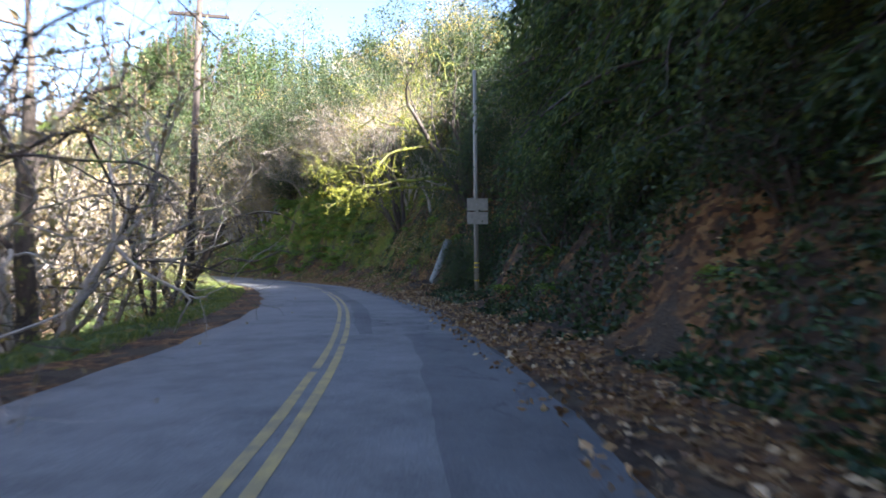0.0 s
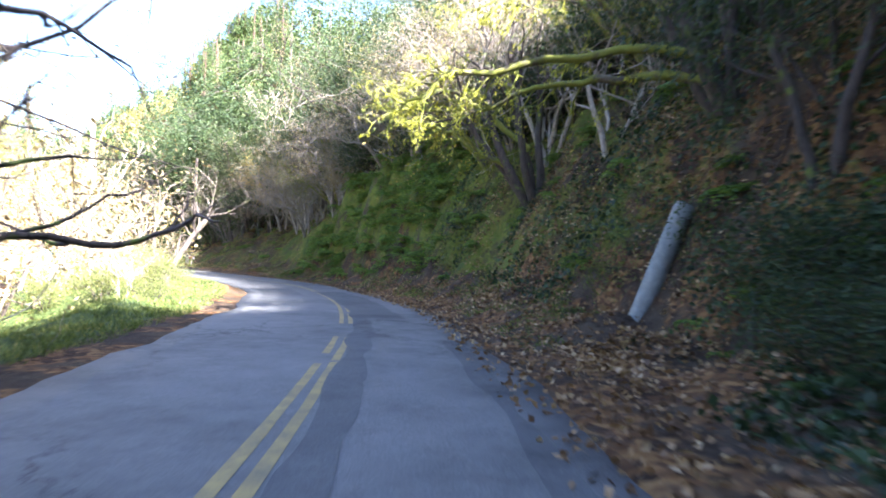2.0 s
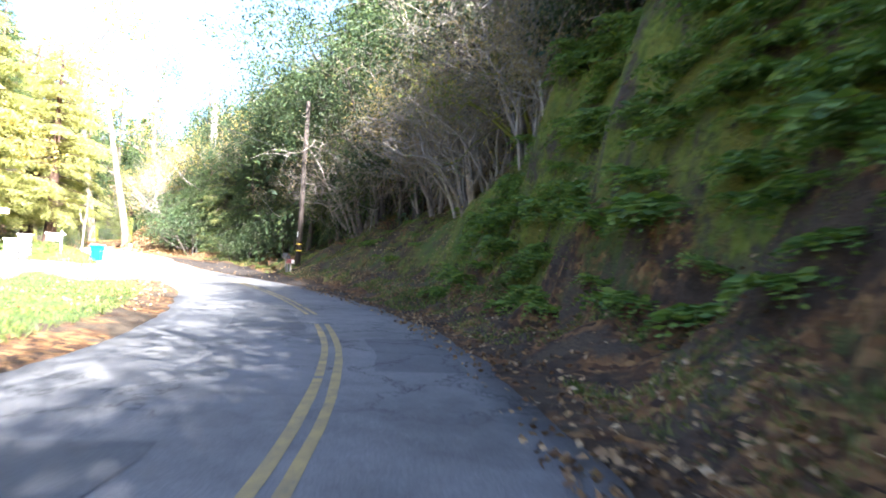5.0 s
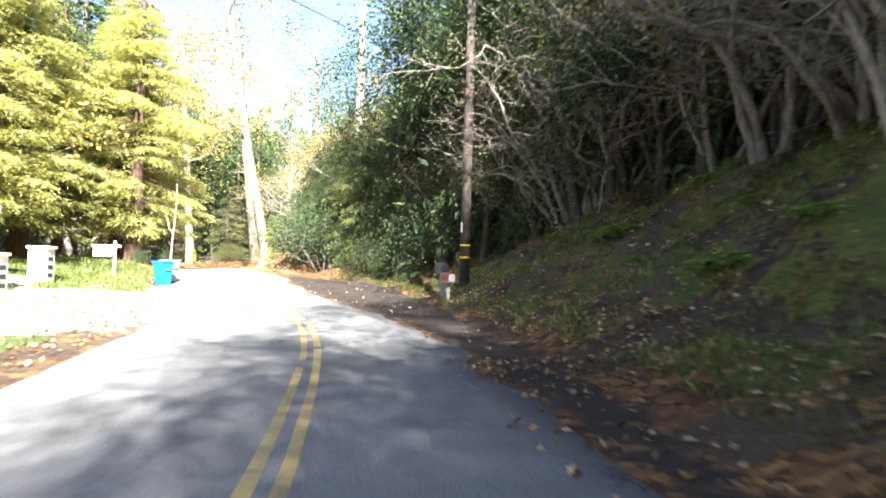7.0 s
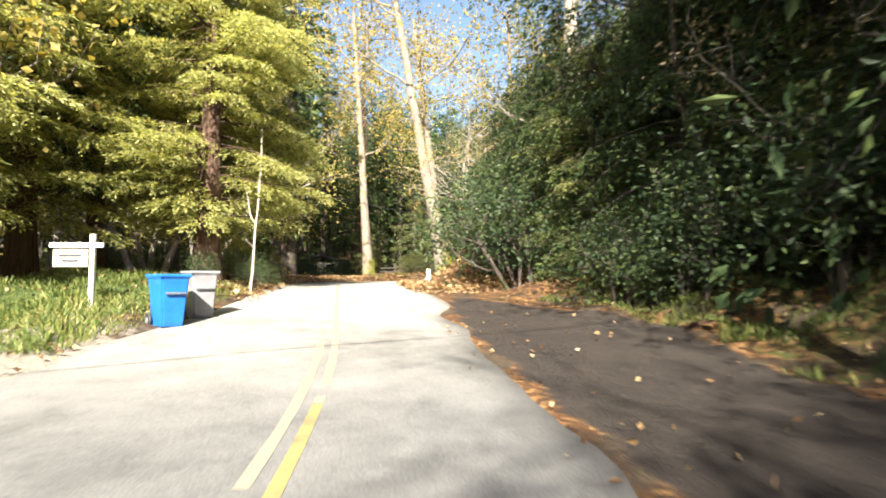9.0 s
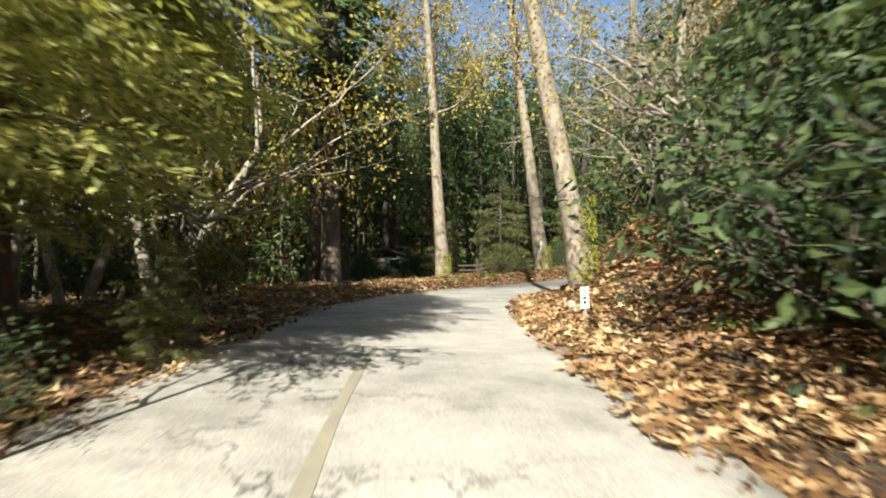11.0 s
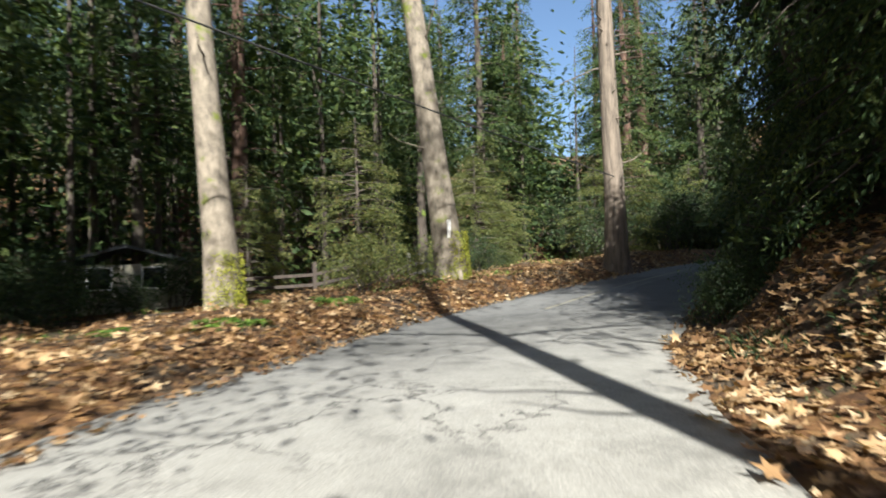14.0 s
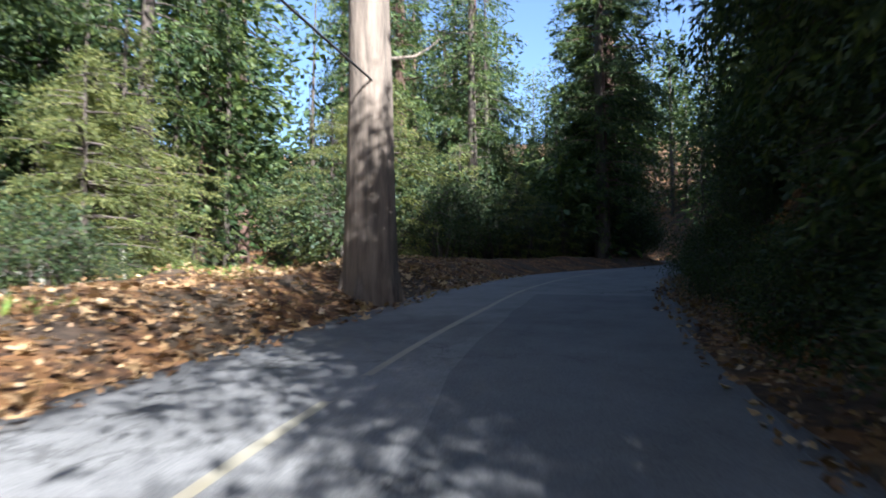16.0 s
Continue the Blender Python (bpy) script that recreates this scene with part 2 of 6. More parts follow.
M_YELLOWLEAF = leafy("yellow_autumn_leaves", [(0.0, (0.12, 0.10, 0.03)), (0.5, (0.30, 0.23, 0.06)), (1.0, (0.5, 0.4, 0.13))], 0.5)
M_LITTER = leafy("fallen_leaves", [(0.0, (0.045, 0.026, 0.014)), (0.35, (0.12, 0.066, 0.03)), (0.7, (0.27, 0.17, 0.08)), (1.0, (0.5, 0.4, 0.25))], 0.15)
M_MAPLE = leafy("dry_maple_leaves", [(0.0, (0.07, 0.035, 0.018)), (0.35, (0.20, 0.11, 0.05)), (0.7, (0.38, 0.25, 0.125)), (1.0, (0.56, 0.44, 0.28))], 0.2)
M_GRASS = leafy("grass_blades", [(0.0, (0.03, 0.05, 0.012)), (0.5, (0.09, 0.125, 0.028)), (0.8, (0.18, 0.19, 0.055)), (1.0, (0.34, 0.29, 0.13))], 0.35)
M_FERN = leafy("fern_fronds", [(0.0, (0.03, 0.065, 0.013)), (0.5, (0.09, 0.16, 0.025)), (1.0, (0.2, 0.26, 0.045))], 0.35)
M_MOSS = leafy("moss_tufts", [(0.0, (0.05, 0.04, 0.016)), (0.25, (0.055, 0.08, 0.013)), (0.6, (0.105, 0.14, 0.02)), (1.0, (0.21, 0.22, 0.035))], 0.25)
M_MOSS_BRIGHT = leafy("limb_moss", [(0.0, (0.10, 0.11, 0.015)), (0.5, (0.26, 0.27, 0.03)), (1.0, (0.45, 0.44, 0.06))], 0.45)
M_POLE = bark("weathered_pole_wood", (0.016, 0.013, 0.011), (0.07, 0.052, 0.04), 0.05, 14, relief=0.5, distance=0.008)
M_POST = bark("grey_post_wood", (0.16, 0.15, 0.12), (0.36, 0.34, 0.28), 0.06, 18, relief=0.4, distance=0.004)
M_WHITE = plain("white_paint", (0.62, 0.6, 0.55), (0.82, 0.8, 0.76), 5, 0.55)
M_STEEL = plain("galvanised_steel", (0.26, 0.27, 0.28), (0.45, 0.46, 0.47), 7, 0.45, 0.8)
M_BLACK = plain("black_rubber", (0.012, 0.012, 0.013), (0.035, 0.035, 0.035), 6, 0.6)
M_BLUE = plain("blue_plastic", (0.006, 0.085, 0.36), (0.012, 0.14, 0.5), 3, 0.42, relief=0.1)
M_GREYPL = plain("grey_plastic", (0.13, 0.13, 0.14), (0.24, 0.24, 0.25), 3, 0.45, relief=0.1)
M_BOARD = plain("bleached_board", (0.2, 0.185, 0.14), (0.36, 0.335, 0.26), 6, 0.75)
M_BAND = plain("yellow_reflector", (0.55, 0.36, 0.02), (0.8, 0.56, 0.05), 9, 0.4)
M_RED = plain("faded_red_paint", (0.10, 0.02, 0.016), (0.24, 0.045, 0.035), 6, 0.5)
M_DARKMETAL = plain("dark_painted_metal", (0.02, 0.022, 0.027), (0.07, 0.075, 0.085), 6, 0.45, 0.3)
M_WIRE = plain("black_cable", (0.012, 0.012, 0.012), (0.03, 0.03, 0.03), 4, 0.6)
M_GLASS = plain("dark_window", (0.01, 0.012, 0.014), (0.03, 0.034, 0.038), 3, 0.12)
M_PIPE = plain("dull_grey_pipe", (0.11, 0.12, 0.11), (0.24, 0.25, 0.23), 5, 0.6)


# ---- mesh helpers ----
def mesh_from(name, verts, faces, mat, smooth=False):
    """A mesh from an array of corners and a list of arrays of faces, all quads or all triangles in each array."""
    me = bpy.data.meshes.new(name)
    verts = np.asarray(verts, dtype=np.float32)
    faces = [np.asarray(f, dtype=np.int32) for f in faces if len(f)]
    loops = np.concatenate([f.ravel() for f in faces])
    sizes = np.concatenate([np.full(len(f), f.shape[1], dtype=np.int32) for f in faces])
    me.vertices.add(len(verts))
    me.vertices.foreach_set("co", verts.ravel())
    me.loops.add(len(loops))
    me.loops.foreach_set("vertex_index", loops)
    me.polygons.add(len(sizes))
    me.polygons.foreach_set("loop_start", np.concatenate([[0], np.cumsum(sizes)[:-1]]).astype(np.int32))
    me.polygons.foreach_set("loop_total", sizes)
    me.polygons.foreach_set("use_smooth", np.full(len(sizes), smooth, dtype=bool))
    me.update(calc_edges=True)
    me.validate()
    if mat:
        me.materials.append(mat)
    return me


def part(name, bm, mat, parent, label=""):
    """Links a bmesh, or a mesh, as one object under a thing or a part."""
    if isinstance(bm, bpy.types.Mesh):
        me = bm
    else:
        me = bpy.data.meshes.new(name)
        bm.to_mesh(me)
        bm.free()
    if not me.materials:
        me.materials.append(mat)
    ob = new(name, me)
    ob.parent = parent
    if label:
        ob["label"] = label
    return ob


def thing(name, m, label, category, group=""):
    ob = new(name)
    ob.matrix_world = m
    ob.empty_display_size = 0.2
    return tagged(ob, label, category, group)


def box(bm, x0, y0, z0, x1, y1, z1, bevel=0.0, m=None):
    r = bmesh.ops.create_cube(bm, size=1.0)
    vs = r["verts"]
    bmesh.ops.scale(bm, vec=(x1 - x0, y1 - y0, z1 - z0), verts=vs)
    bmesh.ops.translate(bm, vec=((x0 + x1) / 2, (y0 + y1) / 2, (z0 + z1) / 2), verts=vs)
    if m is not None:
        bmesh.ops.transform(bm, matrix=m, verts=vs)
    if bevel:
        es = list({e for v in vs for e in v.link_edges})
        bmesh.ops.bevel(bm, geom=es, offset=bevel, segments=2, affect="EDGES", profile=0.5)
    return bm


def box_mesh(x0, y0, z0, x1, y1, z1, bevel=0.0, m=None):
    return box(bmesh.new(), x0, y0, z0, x1, y1, z1, bevel, m)


def cyl(r0, r1, z0, z1, n=16, m=None, caps=True):
    bm = bmesh.new()
    bmesh.ops.create_cone(bm, cap_ends=caps, segments=n, radius1=r0, radius2=r1, depth=z1 - z0)
    bmesh.ops.translate(bm, vec=(0, 0, (z0 + z1) / 2), verts=bm.verts)
    if m is not None:
        bmesh.ops.transform(bm, matrix=m, verts=bm.verts)
    for f in bm.faces:
        f.smooth = len(f.verts) == 4
    return bm


class Heap:
    """Gathers tubes, leaves and plates into one mesh."""

    def __init__(self):
        self.v, self.q, self.t, self.n = [], [], [], 0

    def add(self, verts, quads=None, tris=None):
        if quads is not None and len(quads):
            self.q.append(np.asarray(quads) + self.n)
        if tris is not None and len(tris):
            self.t.append(np.asarray(tris) + self.n)
        self.v.append(np.asarray(verts))
        self.n += len(verts)

    def tube(self, pts, radii, sides=6):
        pts, radii = np.asarray(pts, float), np.asarray(radii, float)
        k = len(pts)
        tan = np.gradient(pts, axis=0)
        tan /= np.linalg.norm(tan, axis=1)[:, None] + 1e-9
        ref = np.where(np.abs(tan[:, 2:3]) > 0.9, [[1.0, 0, 0]], [[0, 0, 1.0]])
        a = np.cross(tan, ref)
        a /= np.linalg.norm(a, axis=1)[:, None] + 1e-9
        b = np.cross(tan, a)
        ang = np.arange(sides) / sides * 2 * np.pi
        ring = a[:, None] * np.cos(ang)[None, :, None] + b[:, None] * np.sin(ang)[None, :, None]
        verts = (pts[:, None] + ring * radii[:, None, None]).reshape(-1, 3)
        i, j = np.meshgrid(np.arange(k - 1), np.arange(sides), indexing="ij")
        j2 = (j + 1) % sides
        quads = np.stack([i * sides + j, i * sides + j2, (i + 1) * sides + j2, (i + 1) * sides + j], -1).reshape(-1, 4)
        self.add(verts, quads)

    def leaves(self, at, along, length, width, rng, bend=0.25):
        """Pointed leaves: four corners each, folded a little across the middle."""
        at, along = np.asarray(at), np.asarray(along)
        n = len(at)
        along = along / (np.linalg.norm(along, axis=1)[:, None] + 1e-9)
        r = rng.normal(size=(n, 3))
        side = np.cross(along, r)
        side /= np.linalg.norm(side, axis=1)[:, None] + 1e-9
        up = np.cross(side, along)
        length = np.broadcast_to(length, (n,))[:, None]
        width = np.broadcast_to(width, (n,))[:, None]
        mid = at + along * length * 0.5 + up * length * bend * rng.uniform(-0.6, 0.6, (n, 1))
        verts = np.stack([at, mid + side * width * 0.5, at + along * length, mid - side * width * 0.5], 1).reshape(-1, 3)
        self.add(verts, np.arange(4 * n).reshape(n, 4))

    def lobed(self, at, along, length, rng):
        """Dry maple leaves: five pointed lobes round a stalk, cupped and curled."""
        at, along = np.asarray(at), np.asarray(along, float)
        n = len(at)
        along = along / (np.linalg.norm(along, axis=1)[:, None] + 1e-9)
        up = np.array([0, 0, 1.0]) + rng.normal(size=(n, 3)) * 0.35
        side = np.cross(along, up)
        side /= np.linalg.norm(side, axis=1)[:, None] + 1e-9
        up = np.cross(side, along)
        size = np.broadcast_to(length, (n,))
        curl = rng.uniform(-0.25, 0.6, n)
        verts = [at + along * (0.4 * size)[:, None]]
        for k in range(11):
            ang = math.pi * (2 * k / 11 - 1)
            rad = 0.26 if k % 2 == 0 else (0.62, 0.55, 0.5, 0.55, 0.62)[k // 2]
            if k == 5:
                rad = 0.66
            u, v = 0.4 + rad * math.cos(ang), rad * math.sin(ang)
            verts.append(at + along * (u * size)[:, None] + side * (v * size)[:, None] + up * (curl * size * rad * rad)[:, None])
        verts = np.stack(verts, 1).reshape(-1, 3)
        k = np.arange(11)
        fan = np.stack([0 * k, 1 + k, 1 + (k + 1) % 11], 1)
        self.add(verts, None, (np.arange(n)[:, None, None] * 12 + fan[None]).reshape(-1, 3))

    def mesh(self, name, mat, smooth=False):
        return mesh_from(name, np.concatenate(self.v), ([np.concatenate(self.q)] if self.q else []) + ([np.concatenate(self.t)] if self.t else []), mat, smooth)


def value_noise(x, y, seed=0):
    """Smooth noise between -1 and 1 on arrays."""
    def h(i, j):
        v = np.sin(i * 127.1 + j * 311.7 + seed * 74.7) * 43758.5453
        return 2 * (v - np.floor(v)) - 1
    x0, y0 = np.floor(x), np.floor(y)
    fx, fy = x - x0, y - y0
    fx, fy = fx * fx * (3 - 2 * fx), fy * fy * (3 - 2 * fy)
    return (h(x0, y0) * (1 - fx) + h(x0 + 1, y0) * fx) * (1 - fy) + (h(x0, y0 + 1) * (1 - fx) + h(x0 + 1, y0 + 1) * fx) * fy


def fractal(x, y, size, octaves=4, seed=0):
    z = 0
    for k in range(octaves):
        z = z + value_noise(x / size * 2 ** k, y / size * 2 ** k, seed + k) * 0.5 ** k
    return z


# ---- the course of the road ----
def course():
    """x, y, z of the lane's line every half metre, its heading and its length along, from well before the first view to well after the last."""
    key = [(x, y, z - EYE, yaw - 1.0) for t, x, y, z, yaw, p, r in ROWS]
    x, y, z, yaw = key[0]
    out = [(x - 0.0, y - 45 + i, z + 0.3 - 0.3 * i / 45) for i in range(0, 45, 1)]
    for (x0, y0, z0, a0), (x1, y1, z1, a1) in zip(key, key[1:]):
        n = max(2, int(math.hypot(x1 - x0, y1 - y0)))
        L = math.hypot(x1 - x0, y1 - y0)
        big = L > 10
        for i in range(n):
            u = i / n
            if big:
                m0 = (-math.sin(radians(a0)) * L, math.cos(radians(a0)) * L)
                m1 = (-math.sin(radians(a1)) * L, math.cos(radians(a1)) * L)
                h = (2 * u ** 3 - 3 * u ** 2 + 1, u ** 3 - 2 * u ** 2 + u, -2 * u ** 3 + 3 * u ** 2, u ** 3 - u ** 2)
                out.append((h[0] * x0 + h[1] * m0[0] + h[2] * x1 + h[3] * m1[0], h[0] * y0 + h[1] * m0[1] + h[2] * y1 + h[3] * m1[1], z0 + (z1 - z0) * (h[2])))
            else:
                out.append((x0 + (x1 - x0) * u, y0 + (y1 - y0) * u, z0 + (z1 - z0) * u))
    x, y, z, yaw = key[-1]
    yaw -= 2
    for i in range(75):
        out.append((x, y, z))
        x, y, z = x - math.sin(radians(yaw)), y + math.cos(radians(yaw)), z + (0.085 if i < 13 else 0.03)
        yaw += -1.5 if i < 14 else (-0.8 if i < 34 else (1.6 if i < 65 else 0))
    p = np.array(out)
    for _ in range(40):
        q = p.copy()
        q[1:-1] = 0.25 * p[:-2] + 0.5 * p[1:-1] + 0.25 * p[2:]
        p[-71:] = q[-71:]
    for _ in range(6):
        p[1:-1] = 0.25 * p[:-2] + 0.5 * p[1:-1] + 0.25 * p[2:]
    s = np.concatenate([[0], np.cumsum(np.linalg.norm(np.diff(p[:, :2], axis=0), axis=1))])
    s -= s[45]
    ss = np.arange(s[0], s[-1], 0.5)
    p = np.stack([np.interp(ss, s, p[:, k]) for k in range(3)], 1)
    tan = np.gradient(p[:, :2], axis=0)
    tan /= np.linalg.norm(tan, axis=1)[:, None]
    return ss, p, tan


CS, CP, CT = course()
CN = np.stack([CT[:, 1], -CT[:, 0]], 1)  # to the right


def table(rows):
    rows = np.array(rows, float)
    return lambda s, k: np.interp(s, rows[:, 0], rows[:, k])


# along the road: left edge, right edge, middle line
EDGES = table([(-45, -4.0, 1.3, -1.07), (5, -3.9, 1.3, -1.07), (19, -3.6, 1.55, -1.0), (28, -3.8, 1.45, -0.88), (34, -4.0, 1.35, -0.9), (45, -3.9, 1.4, -0.75), (55, -3.8, 1.6, -0.52), (60, -3.7, 1.7, -0.5),
               (68, -3.7, 1.6, -0.65), (75, -3.9, 1.5, -0.75), (80, -4.2, 1.45, -0.76), (87, -4.0, 1.45, -0.76), (90, -3.2, 1.7, -0.75), (93, -2.75, 1.9, -0.7), (97, -2.75, 1.85, -0.75), (100, -3.0, 1.8, -0.8), (108, -3.5, 1.65, -0.9), (111, -3.8, 1.45, -1.1), (122, -4.2, 1.55, -1.6), (127, -4.3, 1.65, -1.7), (132, -3.7, 1.7, -1.3), (137, -3.0, 1.8, -1.0), (145, -3.2, 1.8, -0.9), (205, -3.9, 2.0, -0.9)])
# right bank: where it starts, gentle slope, foot of the steep part, steep slope, height of the steep part, hill slope above
RIGHT = table([(-45, 2.4, .15, 3.7, 1.6, 8, 1.0), (-5, 2.4, .15, 3.7, 1.6, 8, .85), (10, 2.4, .15, 3.7, 1.6, 7.5, .6), (22, 2.8, .15, 4.3, 1.8, 7, .55), (28, 2.8, .15, 4.7, 2.4, 6, .55), (33, 2.0, .42, 4.0, 1.8, 6, .6), (38, 1.9, .5, 3.3, 1.65, 6, .65), (46, 2.1, .5, 3.7, 2.3, 7, .6), (52, 2.4, .4, 4.1, 3.4, 8, .6), (59, 2.4, .4, 4.2, 3.4, 7.5, .6), (63, 2.4, .45, 4.2, 1.5, 6, .65),
               (70, 2.6, .45, 4.2, .8, 5, .6), (75, 2.9, .45, 4.6, .7, 6, .7), (79, 3.0, .45, 5.2, .65, 6, .7), (83, 4.4, .25, 5.8, .6, 6, .65), (88, 5.0, .12, 6.2, .5, 6, .6), (93, 3.6, .15, 5.5, .4, 5, .5), (97, 3.0, .2, 4.6, .5, 5, .5), (103, 2.6, .35, 3.6, .65, 5, .5), (112, 2.3, .45, 3.2, 1.0, 5, .55), (118, 2.3, .4, 3.0, 1.3, 6, .6), (128, 2.3, .35, 3.0, 1.3, 6, .6), (205, 2.6, .35, 3.4, .9, 6, .6)])
# left side: width of the verge, its height, slope beyond, depth reached
LEFT = table([(-45, 2.6, -.05, -.6, -3), (20, 2.6, -.05, -.6, -3), (34, 2.8, 0, -.5, -2.5), (42, 4.5, .1, -.35, -1.6), (52, 5.0, .2, -.2, -1.2), (62, 6.0, .15, -.05, -.4), (74, 9, .0, -.02, -.3), (87, 8, .1, -.02, -.3), (91.5, 6, .35, -.04, -.4), (97, 2.4, .25, -.12, -.9), (108, 2.6, .25, -.12, -.9), (118, 7, .3, -.05, -.5), (126, 5, .5, -.12, -.9), (138, 5, .6, -.12, -.9), (205, 4, .4, -.15, -1.2)])


def along(x, y):
    """Where points lie against the road: length along, metres to the right, road height."""
    x, y = np.atleast_1d(np.asarray(x, float)), np.atleast_1d(np.asarray(y, float))
    s, d, z = np.empty(len(x)), np.empty(len(x)), np.empty(len(x))
    for a in range(0, len(x), 4000):
        dx, dy = x[a:a + 4000, None] - CP[None, :, 0], y[a:a + 4000, None] - CP[None, :, 1]
        k = np.argmin(dx * dx + dy * dy, axis=1)
        r = np.arange(len(k))
        off = dx[r, k] * CT[k, 0] + dy[r, k] * CT[k, 1]
        side = dx[r, k] * CN[k, 0] + dy[r, k] * CN[k, 1]
        dist = np.hypot(dx[r, k], dy[r, k])
        s[a:a + 4000] = CS[k] + off
        d[a:a + 4000] = np.where(np.abs(off) < 0.6, side, np.sign(side) * dist)
        z[a:a + 4000] = np.interp(CS[k] + off, CS, CP[:, 2])
    return s, d, z


def ground_height(x, y):
    x, y = np.atleast_1d(np.asarray(x, float)), np.atleast_1d(np.asarray(y, float))
    s, d, z0 = along(x, y)
    L, R = EDGES(s, 1), EDGES(s, 2)
    big = fractal(x, y, 9, 3, 3)
    small = fractal(x, y, 1.3, 4, 11)
    # right
    a, k0, b, k1, h1, k2 = (RIGHT(s, i) for i in range(1, 7))
    b = b + 0.5 * fractal(x, y, 5, 2, 21)
    e0 = np.clip(d - a, 0, None)
    e1 = np.clip(d - b, 0, None)
    right = np.minimum(e0, np.maximum(b - a, 0)) * k0 + np.minimum(e1 * k1, h1) + np.clip(e1 - h1 / k1, 0, None) * k2
    right = 52 * (1 - np.exp(-right / 52))
    drape = fractal(s, d * 0.15, 1.1, 3, 31) + 0.6 * fractal(s, d * 0.3, 3.2, 2, 33)
    e0b = np.clip((d - b) / 0.8, 0, 1) * np.clip((9 - d) / 3, 0, 1) * np.interp(s, [20, 30, 45, 60, 66, 72], [0.3, 0.5, 0.8, 0.9, 0.5, 0.1])
    right = right + e0b * drape
    rough = np.clip((d - a) / 2.0, 0, 1)
    right = right + rough * (np.interp(s, [40, 48, 62, 66], [0.35, 0.85, 0.85, 0.35]) * small + 0.5 * big * np.clip(e1 / 4, 0, 1))
    right = right + np.clip((d - R) / 1.0, 0, 1) * 0.05 * small
    # left
    w, vh, k, depth = (LEFT(s, i) for i in range(1, 5))
    e = np.clip(L - d, 0, None)
    left = vh * np.clip(e / 1.5, 0, 1) + np.maximum(np.clip(e - w, 0, None) * k, depth)
    left = left + np.clip((e - 26) * 0.28, 0, 16) + np.clip((e - 90) * 0.3, 0, 40)
    left = left + np.clip((e - 0.5) / 3.0, 0, 1) * (0.16 * small + 0.25 * big * np.clip(e / 10, 0, 1)) + np.clip(e / 1.0, 0, 1) * 0.03 * small
    z = np.where(d > 0, right, left)
    inside = np.clip(np.minimum(d - L, R - d) / 0.5, 0, 1)
    return z0 + z * (1 - inside) - 0.12 * inside - 0.015


def gz(x, y):
    return float(ground_height(x, y)[0])


def place(s, d):
    """World x, y at a length along the road and metres to its right."""
    x, y = np.interp(s, CS, CP[:, 0]), np.interp(s, CS, CP[:, 1])
    nx, ny = np.interp(s, CS, CN[:, 0]), np.interp(s, CS, CN[:, 1])
    return x + nx * d, y + ny * d


def axis(lo, hi, step, out_lo, out_hi):
    inner = list(np.arange(lo, hi, step))
    left, right, g = [], [], step
    v = lo
    while v > out_lo:
        g *= 1.12
        v -= g
        left.append(v)
    v, g = inner[-1], step
    while v < out_hi:
        g *= 1.12
        v += g
        right.append(v)
    return np.array(left[::-1] + inner + right)


def SHOULDER(s):
    """How far the dirt shoulder and the side drive, darkened with shade, reach to the right."""
    return np.interp(s, [40, 62, 70, 75, 79, 83, 88, 93], [2.1, 2.5, 2.8, 3.1, 3.5, 5.0, 5.8, 3.2])


